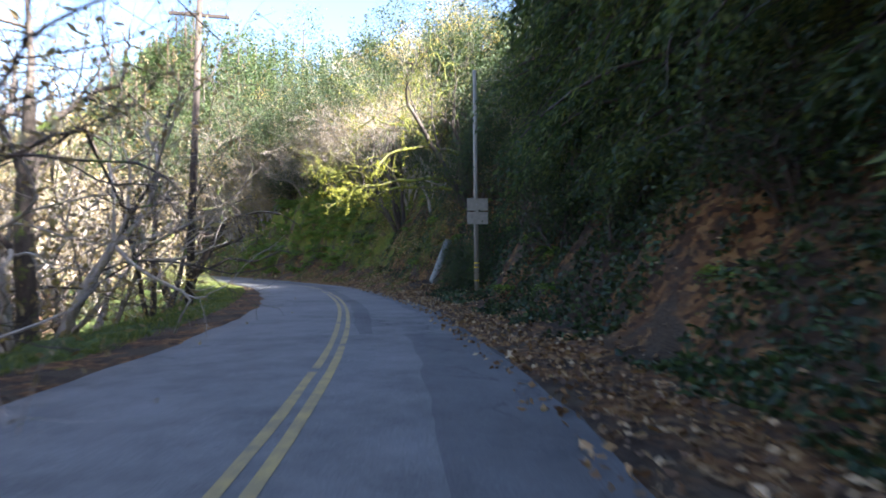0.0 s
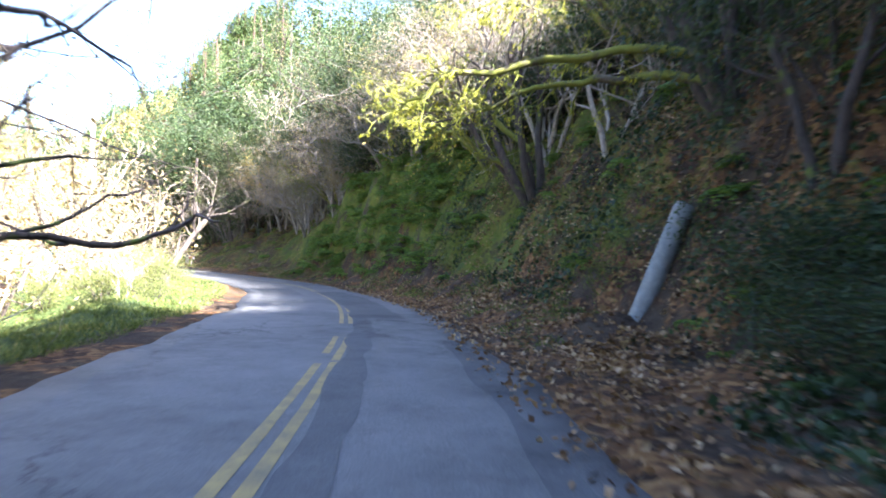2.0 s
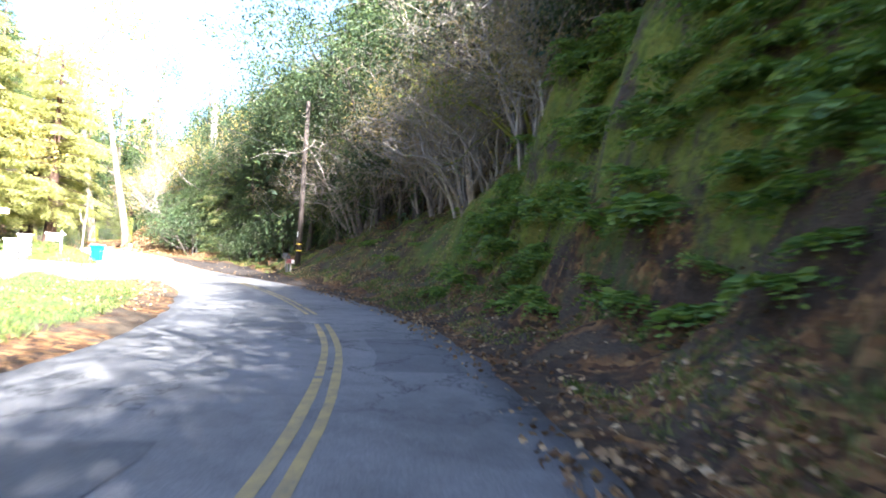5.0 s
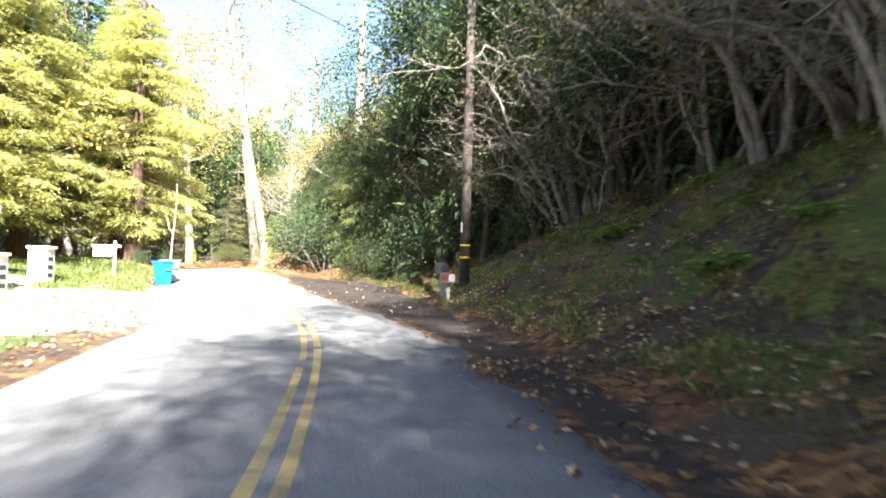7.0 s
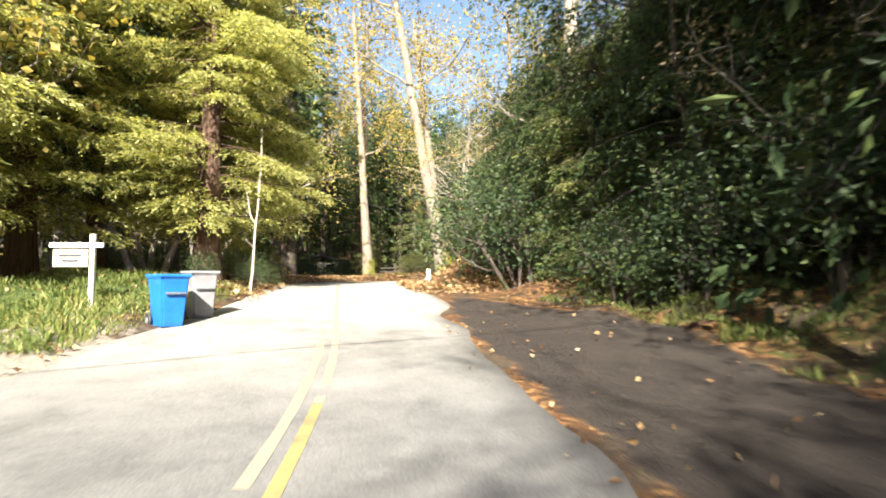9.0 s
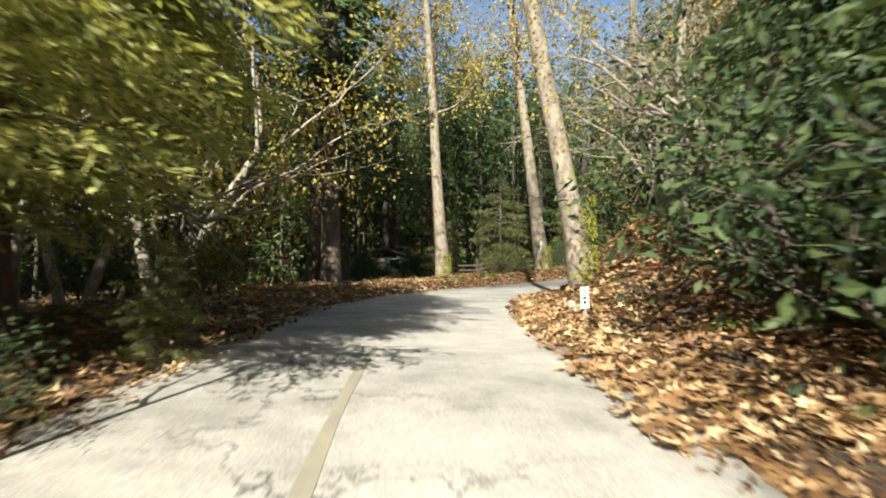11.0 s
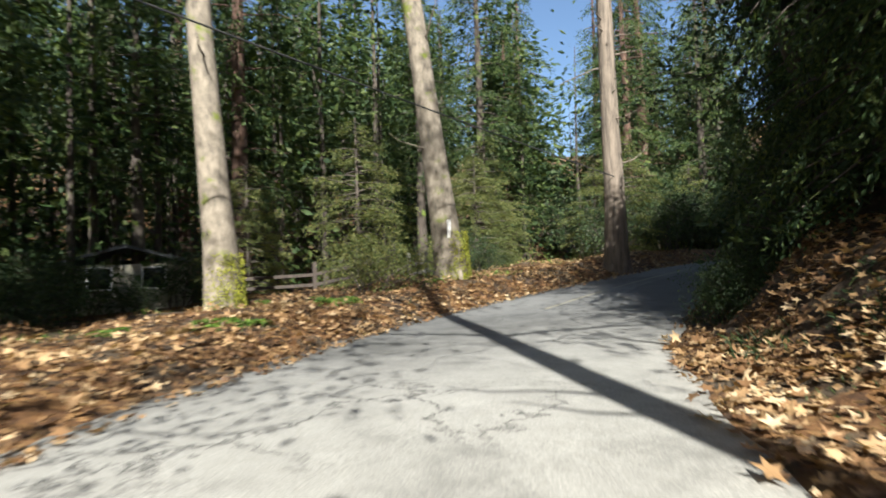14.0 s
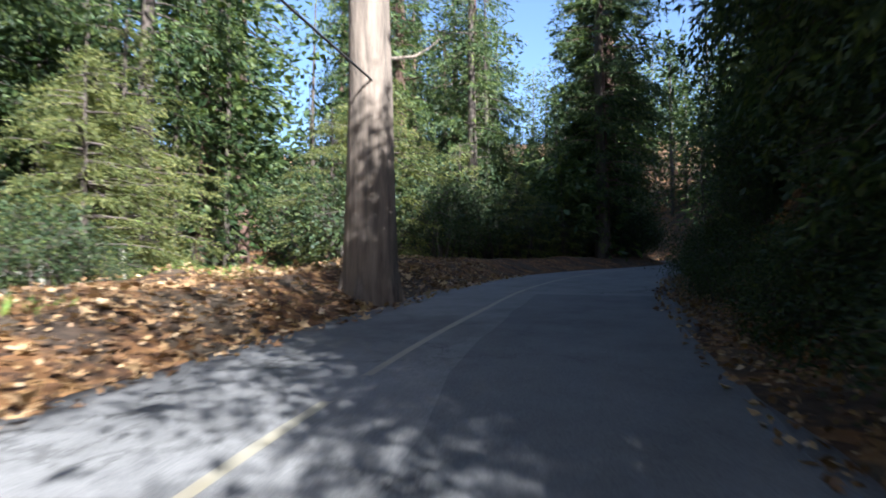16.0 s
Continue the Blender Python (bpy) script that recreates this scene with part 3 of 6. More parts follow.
def build_ground():
    xs, ys = axis(-98, 14, 0.42, -420, 320), axis(-6, 118, 0.42, -320, 420)
    X, Y = np.meshgrid(xs, ys)
    x, y = X.ravel(), Y.ravel()
    z = ground_height(x, y)
    nx, ny = len(xs), len(ys)
    i, j = np.meshgrid(np.arange(nx - 1), np.arange(ny - 1))
    q = np.stack([j * nx + i, j * nx + i + 1, (j + 1) * nx + i + 1, (j + 1) * nx + i], -1).reshape(-1, 4)
    me = mesh_from("ground", np.stack([x, y, z], 1), [q], M_GROUND, True)
    s, d, _ = along(x, y)
    L, R = EDGES(s, 1), EDGES(s, 2)
    e = L - d
    # grass on the left verge and on the mailbox slope, moss on the right bank, gravel in the pull-outs
    grass = np.clip((e - 0.7) / 0.6, 0, 1) * np.clip((12 - e) / 4, 0, 1) * np.interp(s, [-45, 30, 60, 70, 86, 94, 100, 205], [.75, .8, .95, .75, .85, .6, .1, .15])
    grass = np.maximum(grass, np.where(d > 0, np.clip((d - R - 1.0) / 0.8, 0, 1) * np.clip((11 - d) / 4, 0, 1) * np.interp(s, [20, 30, 42, 60, 66, 84, 90, 205], [0, .35, .42, .4, .45, .5, .25, .0]), 0))
    moss = np.where(d > 0, np.clip((d - RIGHT(s, 3) + 0.3) / 0.8, 0, 1) * np.clip((16 - d) / 5, 0, 1) * np.interp(s, [-45, 10, 25, 36, 48, 60, 70, 80, 110, 205], [.3, .32, .35, .5, .7, .72, .5, .35, .1, .3]), 0)
    gravel = np.clip((e + 0.3) / 0.4, 0, 1) * np.clip((8.5 - e) / 2, 0, 1) * np.interp(s, [68, 74, 77, 86, 89, 91], [0, .3, .9, .9, .4, 0])
    gravel = np.maximum(gravel, np.where(d > 0, np.clip((d - 3.2) / 0.8, 0, 1) * np.clip((9 - d) / 2, 0, 1) * np.interp(s, [84, 87, 93, 96], [0, .25, .25, 0]), 0))
    dirt = np.where(d > 0, np.clip((d - R) / 0.4, 0, 1) * np.clip((SHOULDER(s) - d) / 0.6, 0, 1), 0) * np.interp(s, [40, 50, 74, 90, 95], [.35, .6, 1, 1, 0])
    col = np.stack([grass * (1 - dirt), moss, gravel, 1 - dirt], 1).astype(np.float32)
    at = me.color_attributes.new("zone", "FLOAT_COLOR", "POINT")
    at.data.foreach_set("color", col.ravel())
    ob = new("ground", me)
    return tagged(ob, "forest floor of brown leaf litter, moss and grass", "ground", kind="structure")


GROUND = build_ground()


def ribbon(s0, s1, left, right, lift, wobble=0.0, seed=0, lanes=2, step=0.5, skirt=0.0):
    """A strip that lies on the road between two offsets, which may be functions of the length along."""
    ss = np.arange(s0, s1 + 1e-6, step)
    l = left(ss) if callable(left) else np.full(len(ss), float(left))
    r = right(ss) if callable(right) else np.full(len(ss), float(right))
    if wobble:
        l = l + wobble * fractal(ss, ss * 0 + seed, 1.6, 3, seed)
        r = r + wobble * fractal(ss, ss * 0 + seed + 9, 1.6, 3, seed + 5)
    cols = []
    for k in range(lanes + 1):
        d = l + (r - l) * k / lanes
        x, y = place(ss, d)
        cols.append(np.stack([x, y, road_z(ss, d) + lift], 1))
    if skirt:
        for k, c in ((0, cols[0].copy()), (len(cols) + 1, cols[-1].copy())):
            c[:, 2] -= skirt
            cols.insert(k, c)
    v = np.stack(cols, 1)
    n, m = v.shape[:2]
    i, j = np.meshgrid(np.arange(n - 1), np.arange(m - 1), indexing="ij")
    q = np.stack([i * m + j, i * m + j + 1, (i + 1) * m + j + 1, (i + 1) * m + j], -1).reshape(-1, 4)
    return v.reshape(-1, 3), q


def road_z(s, d):
    mid = (EDGES(s, 1) + EDGES(s, 2)) / 2
    return np.interp(s, CS, CP[:, 2]) - 0.012 * np.abs(d - mid) + 0.03 + 0.012 * value_noise(s / 3.1, np.asarray(d) / 1.7, 5)


def build_road():
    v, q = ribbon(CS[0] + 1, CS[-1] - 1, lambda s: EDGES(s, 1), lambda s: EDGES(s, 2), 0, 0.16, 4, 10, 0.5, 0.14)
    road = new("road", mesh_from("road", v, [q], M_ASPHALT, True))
    tagged(road, "narrow worn grey asphalt road with cracks and patches", "road", kind="structure")
    # resurfaced strips and patches
    for k, (s0, s1, l, r) in enumerate([(-8, 11, 0.15, 1.35), (11, 33, -0.75, -0.35), (16, 29, 0.9, 1.15), (33, 47, -0.8, 0.5), (53, 56, 0.0, 1.2), (57, 61.5, -2.3, -0.9), (44, 50, -3.2, -1.6), (104.5, 106.2, 0.05, 1.0), (128, 139, -0.6, 1.7)]):
        v, q = ribbon(s0, s1, l, r, 0.006, 0.09, 30 + k, 4, 0.25)
        ob = new("asphalt_patch", mesh_from("asphalt_patch", v, [q], M_PATCH, True))
        ob.parent = road
    # double yellow line, in worn pieces
    rng = np.random.default_rng(5)
    gaps = [(70.5, 71.0, 0), (76.2, 76.9, 1), (80, 81.1, 0), (83.5, 84.0, 1), (132, 132.6, 0), (26.5, 27.3, 0), (29.4, 31.6, 2), (34.2, 34.8, 1), (58.3, 60.2, 2), (62.2, 62.6, 1), (88, 93, 0)]
    for side, off in ((0, -0.1), (1, 0.1)):
        s = -44.0
        while s < 200:
            e = s + rng.uniform(4, 9)
            for a, b, which in gaps:
                if which in (side, 2) and s < a < e:
                    e = a
            if not (92 < s < 123) and not (s > 100 and side):
                v, q = ribbon(s, e, lambda t: EDGES(t, 3) + off - 0.05, lambda t: EDGES(t, 3) + off + 0.05, 0.004, 0.008, 60 + side, 1, 0.25)
                ob = new("yellow_line", mesh_from("yellow_line", v, [q], M_YELLOW if s < 80 else M_FADED, True))
                ob.parent = road
            s = e + rng.uniform(0.0, 0.05)
            for a, b, which in gaps:
                if which in (side, 2) and abs(e - a) < 1e-6:
                    s = b
    return road


ROAD = build_road()


# ---- plants ----
def unit(v):
    return v / (np.linalg.norm(v) + 1e-9)


def wander(rng, start, way, length, n, bend, lift=0.0):
    """A crooked line of n + 1 points."""
    pts, p, d = [np.array(start, float)], np.array(start, float), unit(np.array(way, float))
    for _ in range(n):
        d = unit(d + rng.normal(size=3) * bend + np.array([0, 0, lift]))
        p = p + d * length / n
        pts.append(p.copy())
    return np.array(pts)


def grow(rng, heap, start, way, length, radius, depth, forks, bend, lift, tips, spread=0.75, shrink=0.62, sides=5):
    """A limb and, out of it, thinner ones; the ends are gathered in tips."""
    n = 5 if depth > 1 else (3 if depth else (1 if sides < 4 else 2))
    pts = wander(rng, start, way, length, n, bend, lift)
    heap.tube(pts, np.linspace(radius, radius * 0.55 if depth else radius * 0.25, n + 1), sides)
    if depth == 0:
        tips.append((pts[-1], unit(pts[-1] - pts[-2]), pts[len(pts) // 2]))
        return
    for k in range(forks):
        u = rng.uniform(0.35, 1.0) if k else 1.0
        i = min(n - 1, int(u * n))
        base = pts[i] + (pts[i + 1] - pts[i]) * (u * n - i)
        d = unit(unit(pts[i + 1] - pts[i]) + rng.normal(size=3) * spread)
        grow(rng, heap, base, d, length * shrink * rng.uniform(0.75, 1.2), radius * (0.62 if k == 0 else 0.45), depth - 1, forks, bend, lift, tips, spread, shrink, max(3, sides - 1))


def trunk_line(rng, height, lean=(0.0, 0.0), n=9, crook=0.02):
    u = np.linspace(0, 1, n + 1)
    w = rng.normal(size=(n + 1, 2)).cumsum(axis=0) * crook * height / n
    w -= w[0]
    return np.stack([lean[0] * height * u + w[:, 0], lean[1] * height * u + w[:, 1], height * u], 1)


def trunk_radii(radius, n, top=0.25, flare=0.35):
    u = np.linspace(0, 1, n + 1)
    return radius * (1 - (1 - top) * u + flare * np.exp(-u * 14))


def conifer(name, seed, height, radius, crown_from, reach, branches, sprays, mat_bark, mat_leaf, label, lean=(0, 0), droop=0.25, leaf=(0.42, 0.10), stubs=0, leaflets=0, twig=0.5):
    """A straight trunk with drooping boughs, each hung with flat sprays of needles."""
    rng = np.random.default_rng(seed)
    wood, green = Heap(), Heap()
    line = trunk_line(rng, height, lean, 12, 0.012)
    wood.tube(line, trunk_radii(radius, 12, 0.15), 14)
    for k in range(branches):
        u = crown_from + (0.985 - crown_from) * (k + rng.uniform(0, 1)) / branches
        base = np.array([np.interp(u, np.linspace(0, 1, 13), line[:, c]) for c in range(3)])
        a = rng.uniform(0, 2 * np.pi)
        shape = min(1.0, (1 - u) / 0.45 + 0.08) * (0.6 + 0.4 * min(1, (u - crown_from) / 0.12 + 0.3))
        L = reach * shape * rng.uniform(0.6, 1.15)
        if L < 0.3:
            continue
        pts = wander(rng, base, (np.cos(a), np.sin(a), 0.15), L, 5, 0.09, -droop * 0.35)
        wood.tube(pts, np.linspace(0.022 + 0.012 * L, 0.006, 6), 4)
        m = max(6, int(sprays * L / reach))
        f = rng.uniform(0.12, 1.0, m) ** 0.8
        at = np.stack([np.interp(f, np.linspace(0, 1, 6), pts[:, c]) for c in range(3)], 1)
        out = unit(pts[-1] - pts[0])
        side = np.cross(out, [0, 0, 1])
        sgn = rng.choice([-1, 1], m)[:, None]
        way = out * rng.uniform(0.3, 1.0, (m, 1)) + side * sgn * rng.uniform(0.2, 1.1, (m, 1)) + rng.normal(size=(m, 3)) * 0.22 + np.array([0, 0, -droop])
        reach2 = rng.uniform(0.0, 0.45, (m, 1)) * (1 - 0.5 * f[:, None]) * min(1, L / 1.5)
        at = at + (side * sgn) * reach2 + np.array([0, 0, -1]) * reach2 * droop
        if leaflets:
            way = way / np.linalg.norm(way, axis=1)[:, None]
            u2 = np.tile(np.linspace(0.0, 1.0, leaflets), m)[:, None]
            at2, way2 = np.repeat(at, leaflets, 0), np.repeat(way, leaflets, 0)
            k2 = m * leaflets
            at2 = at2 + way2 * u2 * twig + np.array([0, 0, -1]) * (u2 ** 2) * twig * droop * 0.6
            green.leaves(at2, way2 + rng.normal(size=(k2, 3)) * 0.6 + [0, 0, -0.3 * droop], leaf[0] * rng.uniform(0.6, 1.3, k2), leaf[1] * rng.uniform(0.7, 1.3, k2), rng)
        else:
            green.leaves(at, way, leaf[0] * rng.uniform(0.6, 1.3, m), leaf[1] * rng.uniform(0.7, 1.3, m), rng)
    for _ in range(stubs):
        u = rng.uniform(0.08, crown_from + 0.1)
        base = np.array([np.interp(u, np.linspace(0, 1, 13), line[:, c]) for c in range(3)])
        a = rng.uniform(0, 2 * np.pi)
        pts = wander(rng, base, (np.cos(a), np.sin(a), -0.1), rng.uniform(0.5, 1.8), 3, 0.15, -0.05)
        wood.tube(pts, np.linspace(0.03, 0.006, 4), 4)
    ob = thing(name, Matrix(), label, "tree", "conifers in the wood")
    part("trunk", wood.mesh("trunk", mat_bark, True), mat_bark, ob)
    part("crown", green.mesh("crown", mat_leaf), mat_leaf, ob)
    return ob


def broadleaf(name, seed, height, radius, stems, depth, forks, leaves, mat_bark, mat_leaf, label, lean=(0, 0), leaf=(0.16, 0.07), clump=0.5, spread=0.75, bend=0.16, lift=0.05, moss=0, group="broadleaved trees"):
    """One or more crooked stems that fork into limbs, with loose clumps of leaves at the ends."""
    rng = np.random.default_rng(seed)
    wood, green, beard = Heap(), Heap(), Heap()
    tips = []
    for k in range(stems):
        a = 2 * np.pi * (k + rng.uniform(0, 0.5)) / stems
        out = 0.0 if stems == 1 else 0.35
        way = (lean[0] + out * np.cos(a), lean[1] + out * np.sin(a), 1.0)
        base = (0.0, 0.0, 0.0) if stems == 1 else (0.25 * np.cos(a), 0.25 * np.sin(a), 0.0)
        pts = wander(rng, base, way, height * 0.42, 6, bend * 0.6, 0.02)
        pts[0, 2] -= 0.3
        rr = radius * (1.0 if stems == 1 else rng.uniform(0.55, 0.9))
        wood.tube(pts, np.linspace(rr * 1.25, rr * 0.72, 7), 9)
        for j in range(forks + 1):
            i = 6 if j == 0 else rng.integers(3, 7)
            d = unit(unit(pts[6] - pts[4]) + rng.normal(size=3) * spread + np.array([lean[0], lean[1], 0]) * 0.5)
            grow(rng, wood, pts[i], d, height * 0.30 * rng.uniform(0.8, 1.2), rr * (0.62 if j == 0 else 0.42), depth, forks, bend, lift, tips, spread)
    ob = thing(name, Matrix(), label, "tree", group)
    part("trunk", wood.mesh("trunk", mat_bark, True), mat_bark, ob)
    if leaves:
        per = max(1, leaves // max(1, len(tips)))
        at, way = [], []
        for p, d, q in tips:
            f = rng.uniform(0, 1, (per, 1))
            at.append(p * f + q * (1 - f) + rng.normal(size=(per, 3)) * clump * 0.5)
            way.append(d + rng.normal(size=(per, 3)) * 0.9 + np.array([0, 0, -0.25]))
        at, way = np.concatenate(at), np.concatenate(way)
        n = len(at)
        green.leaves(at, way, leaf[0] * rng.uniform(0.6, 1.35, n), leaf[1] * rng.uniform(0.7, 1.3, n), rng)
        part("crown", green.mesh("crown", mat_leaf), mat_leaf, ob)
    return ob


def put(ob, x, y, turn=0.0, size=1.0, sink=0.25, z=None):
    m = pose(x, y, (gz(x, y) if z is None else z) - sink, 0, 0, turn) @ Matrix.Scale(size, 4)
    c = copy_thing(ob, m)
    c.matrix_basis = m
    return c


def fern_mesh(seed, fronds=16, length=0.75):
    rng = np.random.default_rng(seed)
    h = Heap()
    for k in range(fronds):
        a = 2 * np.pi * k / fronds + rng.uniform(-0.25, 0.25)
        n = 11
        u = np.linspace(0, 1, n + 1)
        L = length * rng.uniform(0.7, 1.15)
        pts = np.stack([np.cos(a) * L * u * 0.8, np.sin(a) * L * u * 0.8, L * (0.85 * u - 0.95 * u ** 2)], 1)
        h.tube(pts, np.linspace(0.006, 0.002, n + 1), 3)
        side = np.array([-np.sin(a), np.cos(a), 0])
        for sg in (-1, 1):
            w = 0.17 * L * np.sin(np.pi * (0.08 + 0.9 * u[1:])) + 0.015
            h.leaves(pts[1:], side * sg + np.array([np.cos(a), np.sin(a), 0]) * 0.35 + rng.normal(size=(n, 3)) * 0.08, w * 1.3, 0.045 * L + 0.012, rng)
    return h.mesh("fronds", M_FERN)


def scatter(s0, s1, d0, d1, n, seed, keep=None):
    rng = np.random.default_rng(seed)
    s, d = rng.uniform(s0, s1, n), rng.uniform(d0, d1, n)
    if keep is not None:
        ok = keep(s, d, rng)
        s, d = s[ok], d[ok]
    x, y = place(s, d)
    return s, d, x, y, ground_height(x, y), rng


def stuff(name, mesh, label, category):
    return tagged(new(name, mesh), label, category, kind="stuff")


# ---- plants: stock from which the wood is copied ----
STOCK = {}
STOCK["redwood"] = conifer("redwood_tree", 1, 30, 0.42, 0.16, 3.6, 140, 60, M_BARK_RED, M_CONIFER, "tall redwood with reddish furrowed bark and drooping dark needles", droop=0.45, leaf=(0.3, 0.085), stubs=10, leaflets=3, twig=0.65)
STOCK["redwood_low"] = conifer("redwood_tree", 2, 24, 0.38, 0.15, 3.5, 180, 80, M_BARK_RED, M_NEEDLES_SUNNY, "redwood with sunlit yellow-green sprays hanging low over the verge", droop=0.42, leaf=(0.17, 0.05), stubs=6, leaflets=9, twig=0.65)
STOCK["fir"] = conifer("fir_tree", 3, 27, 0.4, 0.28, 3.0, 100, 80, M_BARK_DARK, M_CONIFER, "slender dark fir with bare lower trunk", droop=0.3, leaf=(0.5, 0.13), stubs=22)
STOCK["young_fir"] = conifer("young_fir_tree", 4, 7.5, 0.14, 0.05, 2.3, 80, 34, M_BARK_DARK, M_CONIFER_LIGHT, "young bright green fir with layered sprays", droop=0.25, leaf=(0.15, 0.04), leaflets=7, twig=0.42)
STOCK["bay"] = broadleaf("bay_tree", 5, 9, 0.22, 3, 3, 3, 6500, M_BARK_DARK, M_BAY, "dark evergreen bay tree with several leaning stems", leaf=(0.23, 0.085), clump=0.75)
STOCK["oak"] = broadleaf("oak_tree", 6, 11, 0.3, 2, 3, 3, 6000, M_BARK_DARK, M_BAY, "live oak with crooked limbs and small dark leaves", leaf=(0.2, 0.1), clump=0.8, spread=0.85)
STOCK["bare"] = broadleaf("bare_tree", 7, 9, 0.16, 3, 4, 3, 900, M_BARK_PALE, M_TAN, "leafless pale twiggy tree with a few dry leaves", leaf=(0.1, 0.05), clump=0.4, spread=0.7)
STOCK["bare_thin"] = broadleaf("bare_tree", 8, 11, 0.13, 3, 3, 3, 1300, M_BARK_DARK, M_TAN, "thin bare tree with grey twigs and dry seed heads", leaf=(0.1, 0.05), clump=0.5, spread=0.6)
STOCK["maple"] = broadleaf("maple_tree", 9, 13, 0.2, 2, 3, 3, 4200, M_BARK_GREY, M_YELLOWLEAF, "maple with thinning yellow autumn leaves", leaf=(0.14, 0.1), clump=0.9, spread=0.7)
STOCK["tan"] = broadleaf("shrubby_willow", 10, 6, 0.08, 4, 3, 3, 3600, M_BARK_PALE, M_TAN, "tangled pale willow scrub with dry tan leaves", leaf=(0.12, 0.05), clump=0.6, spread=0.8, group="roadside scrub")
STOCK["shrub"] = broadleaf("evergreen_shrub", 11, 3.6, 0.06, 5, 2, 3, 2900, M_BARK_DARK, M_BAY, "dense dark green evergreen shrub", leaf=(0.14, 0.07), clump=0.55, spread=0.9, group="roadside scrub")
STOCK["shrub_light"] = broadleaf("leafy_shrub", 12, 3.0, 0.05, 5, 2, 3, 3200, M_BARK_DARK, M_CONIFER_LIGHT, "light green leafy shrub by the road", leaf=(0.13, 0.07), clump=0.55, spread=0.9, group="roadside scrub")
# crown kept high and dense: a tree added to block sun
STOCK["tall_oak"] = broadleaf("live_oak_tree", 14, 15, 0.17, 1, 3, 3, 7000, M_BARK_DARK, M_BAY, "tall live oak, added for shade, with a clear dark trunk and dense high crown", leaf=(0.22, 0.11), clump=1.0, spread=0.7, lift=0.1)
STOCK["moss_tree"] = broadleaf("mossy_oak_tree", 13, 9, 0.12, 4, 3, 3, 260, M_BARK_MOSS, M_YELLOWLEAF, "leaning oak with moss-covered yellow-green limbs and few leaves", lean=(-0.75, 0.05), leaf=(0.14, 0.07), clump=0.4, spread=0.7, bend=0.24, lift=-0.02)
STOCK["hemlock"] = conifer("hemlock_tree", 15, 13, 0.2, 0.06, 4.0, 150, 46, M_BARK_DARK, M_CONIFER, "dark conifer whose drooping boughs hang over the bank", droop=0.6, leaf=(0.2, 0.06), leaflets=5, twig=0.6)
STOCK["thicket"] = broadleaf("thicket_tree", 16, 8, 0.11, 6, 3, 3, 1500, M_BARK_TWIG, M_TAN, "tangled grey-brown thicket of leaning stems and bare twigs", leaf=(0.09, 0.045), clump=0.5, spread=0.75, bend=0.2)
# thinner, cheaper trees for the depth of the wood
LITE = {}
LITE["redwood"] = conifer("redwood_tree", 21, 30, 0.5, 0.16, 3.6, 90, 36, M_BARK_RED, M_CONIFER, "tall redwood deeper in the wood with drooping dark needles", droop=0.45, leaf=(0.36, 0.085), leaflets=4, twig=0.8)
LITE["redwood_low"] = LITE["redwood"]
LITE["fir"] = conifer("fir_tree", 23, 27, 0.36, 0.25, 3.2, 85, 36, M_BARK_DARK, M_CONIFER, "slender dark fir deeper in the wood", droop=0.3, leaf=(0.34, 0.08), leaflets=4, twig=0.7)
LITE["bay"] = broadleaf("bay_tree", 25, 9, 0.22, 2, 2, 3, 1900, M_BARK_DARK, M_BAY, "dark evergreen bay tree up on the slope", leaf=(0.4, 0.17), clump=1.1)
LITE["oak"] = broadleaf("oak_tree", 26, 11, 0.3, 2, 2, 3, 1900, M_BARK_DARK, M_BAY, "dark live oak up on the slope", leaf=(0.4, 0.2), clump=1.2, spread=0.85)
LITE["bare"] = broadleaf("bare_tree", 27, 9, 0.16, 2, 3, 3, 700, M_BARK_PALE, M_TAN, "leafless pale twiggy tree with a few dry leaves", leaf=(0.18, 0.09), clump=0.6, spread=0.7)
LITE["bare_thin"] = broadleaf("bare_tree", 28, 11, 0.13, 2, 3, 3, 900, M_BARK_DARK, M_TAN, "thin bare tree with grey twigs and dry seed heads", leaf=(0.18, 0.09), clump=0.7, spread=0.6)
LITE["maple"] = broadleaf("maple_tree", 29, 13, 0.2, 2, 2, 3, 2000, M_BARK_GREY, M_YELLOWLEAF, "maple with thinning yellow autumn leaves", leaf=(0.22, 0.15), clump=1.2, spread=0.7)
LITE["tan"] = broadleaf("shrubby_willow", 30, 6, 0.09, 3, 2, 3, 1100, M_BARK_PALE, M_TAN, "tangled pale willow scrub with dry tan leaves", leaf=(0.24, 0.1), clump=0.8, spread=0.8, group="roadside scrub")


TALL = {"redwood": 30, "redwood_low": 24, "fir": 27, "bay": 9, "oak": 11, "tall_oak": 15, "maple": 13, "bare": 9, "bare_thin": 11, "tan": 6, "hemlock": 13, "thicket": 8, "young_fir": 7.5, "moss_tree": 9, "shrub": 3.6}
SUN_FLAT = Vector((SUN_TO.x, SUN_TO.y)).normalized()
SUN_RISE = SUN_TO.z / math.hypot(SUN_TO.x, SUN_TO.y)
# limbs over the road that the morning sun reaches: length along, right, height over the road
LIT_LIMBS = [(*(float(v) for v in place(s, d)), float(np.interp(s, CS, CP[:, 2])) + h) for s, d, h in ((30, 0.8, 4.6), (31.5, 1.2, 5.0), (29, 3, 5.6), (33, 2.4, 5.6), (35, 1.2, 5.4), (38, 2.5, 6.0), (42, 6, 11), (46, 6, 12), (50, 6, 12.5), (54, 6.5, 12.5), (58, 6.5, 12), (62, 7, 11))]
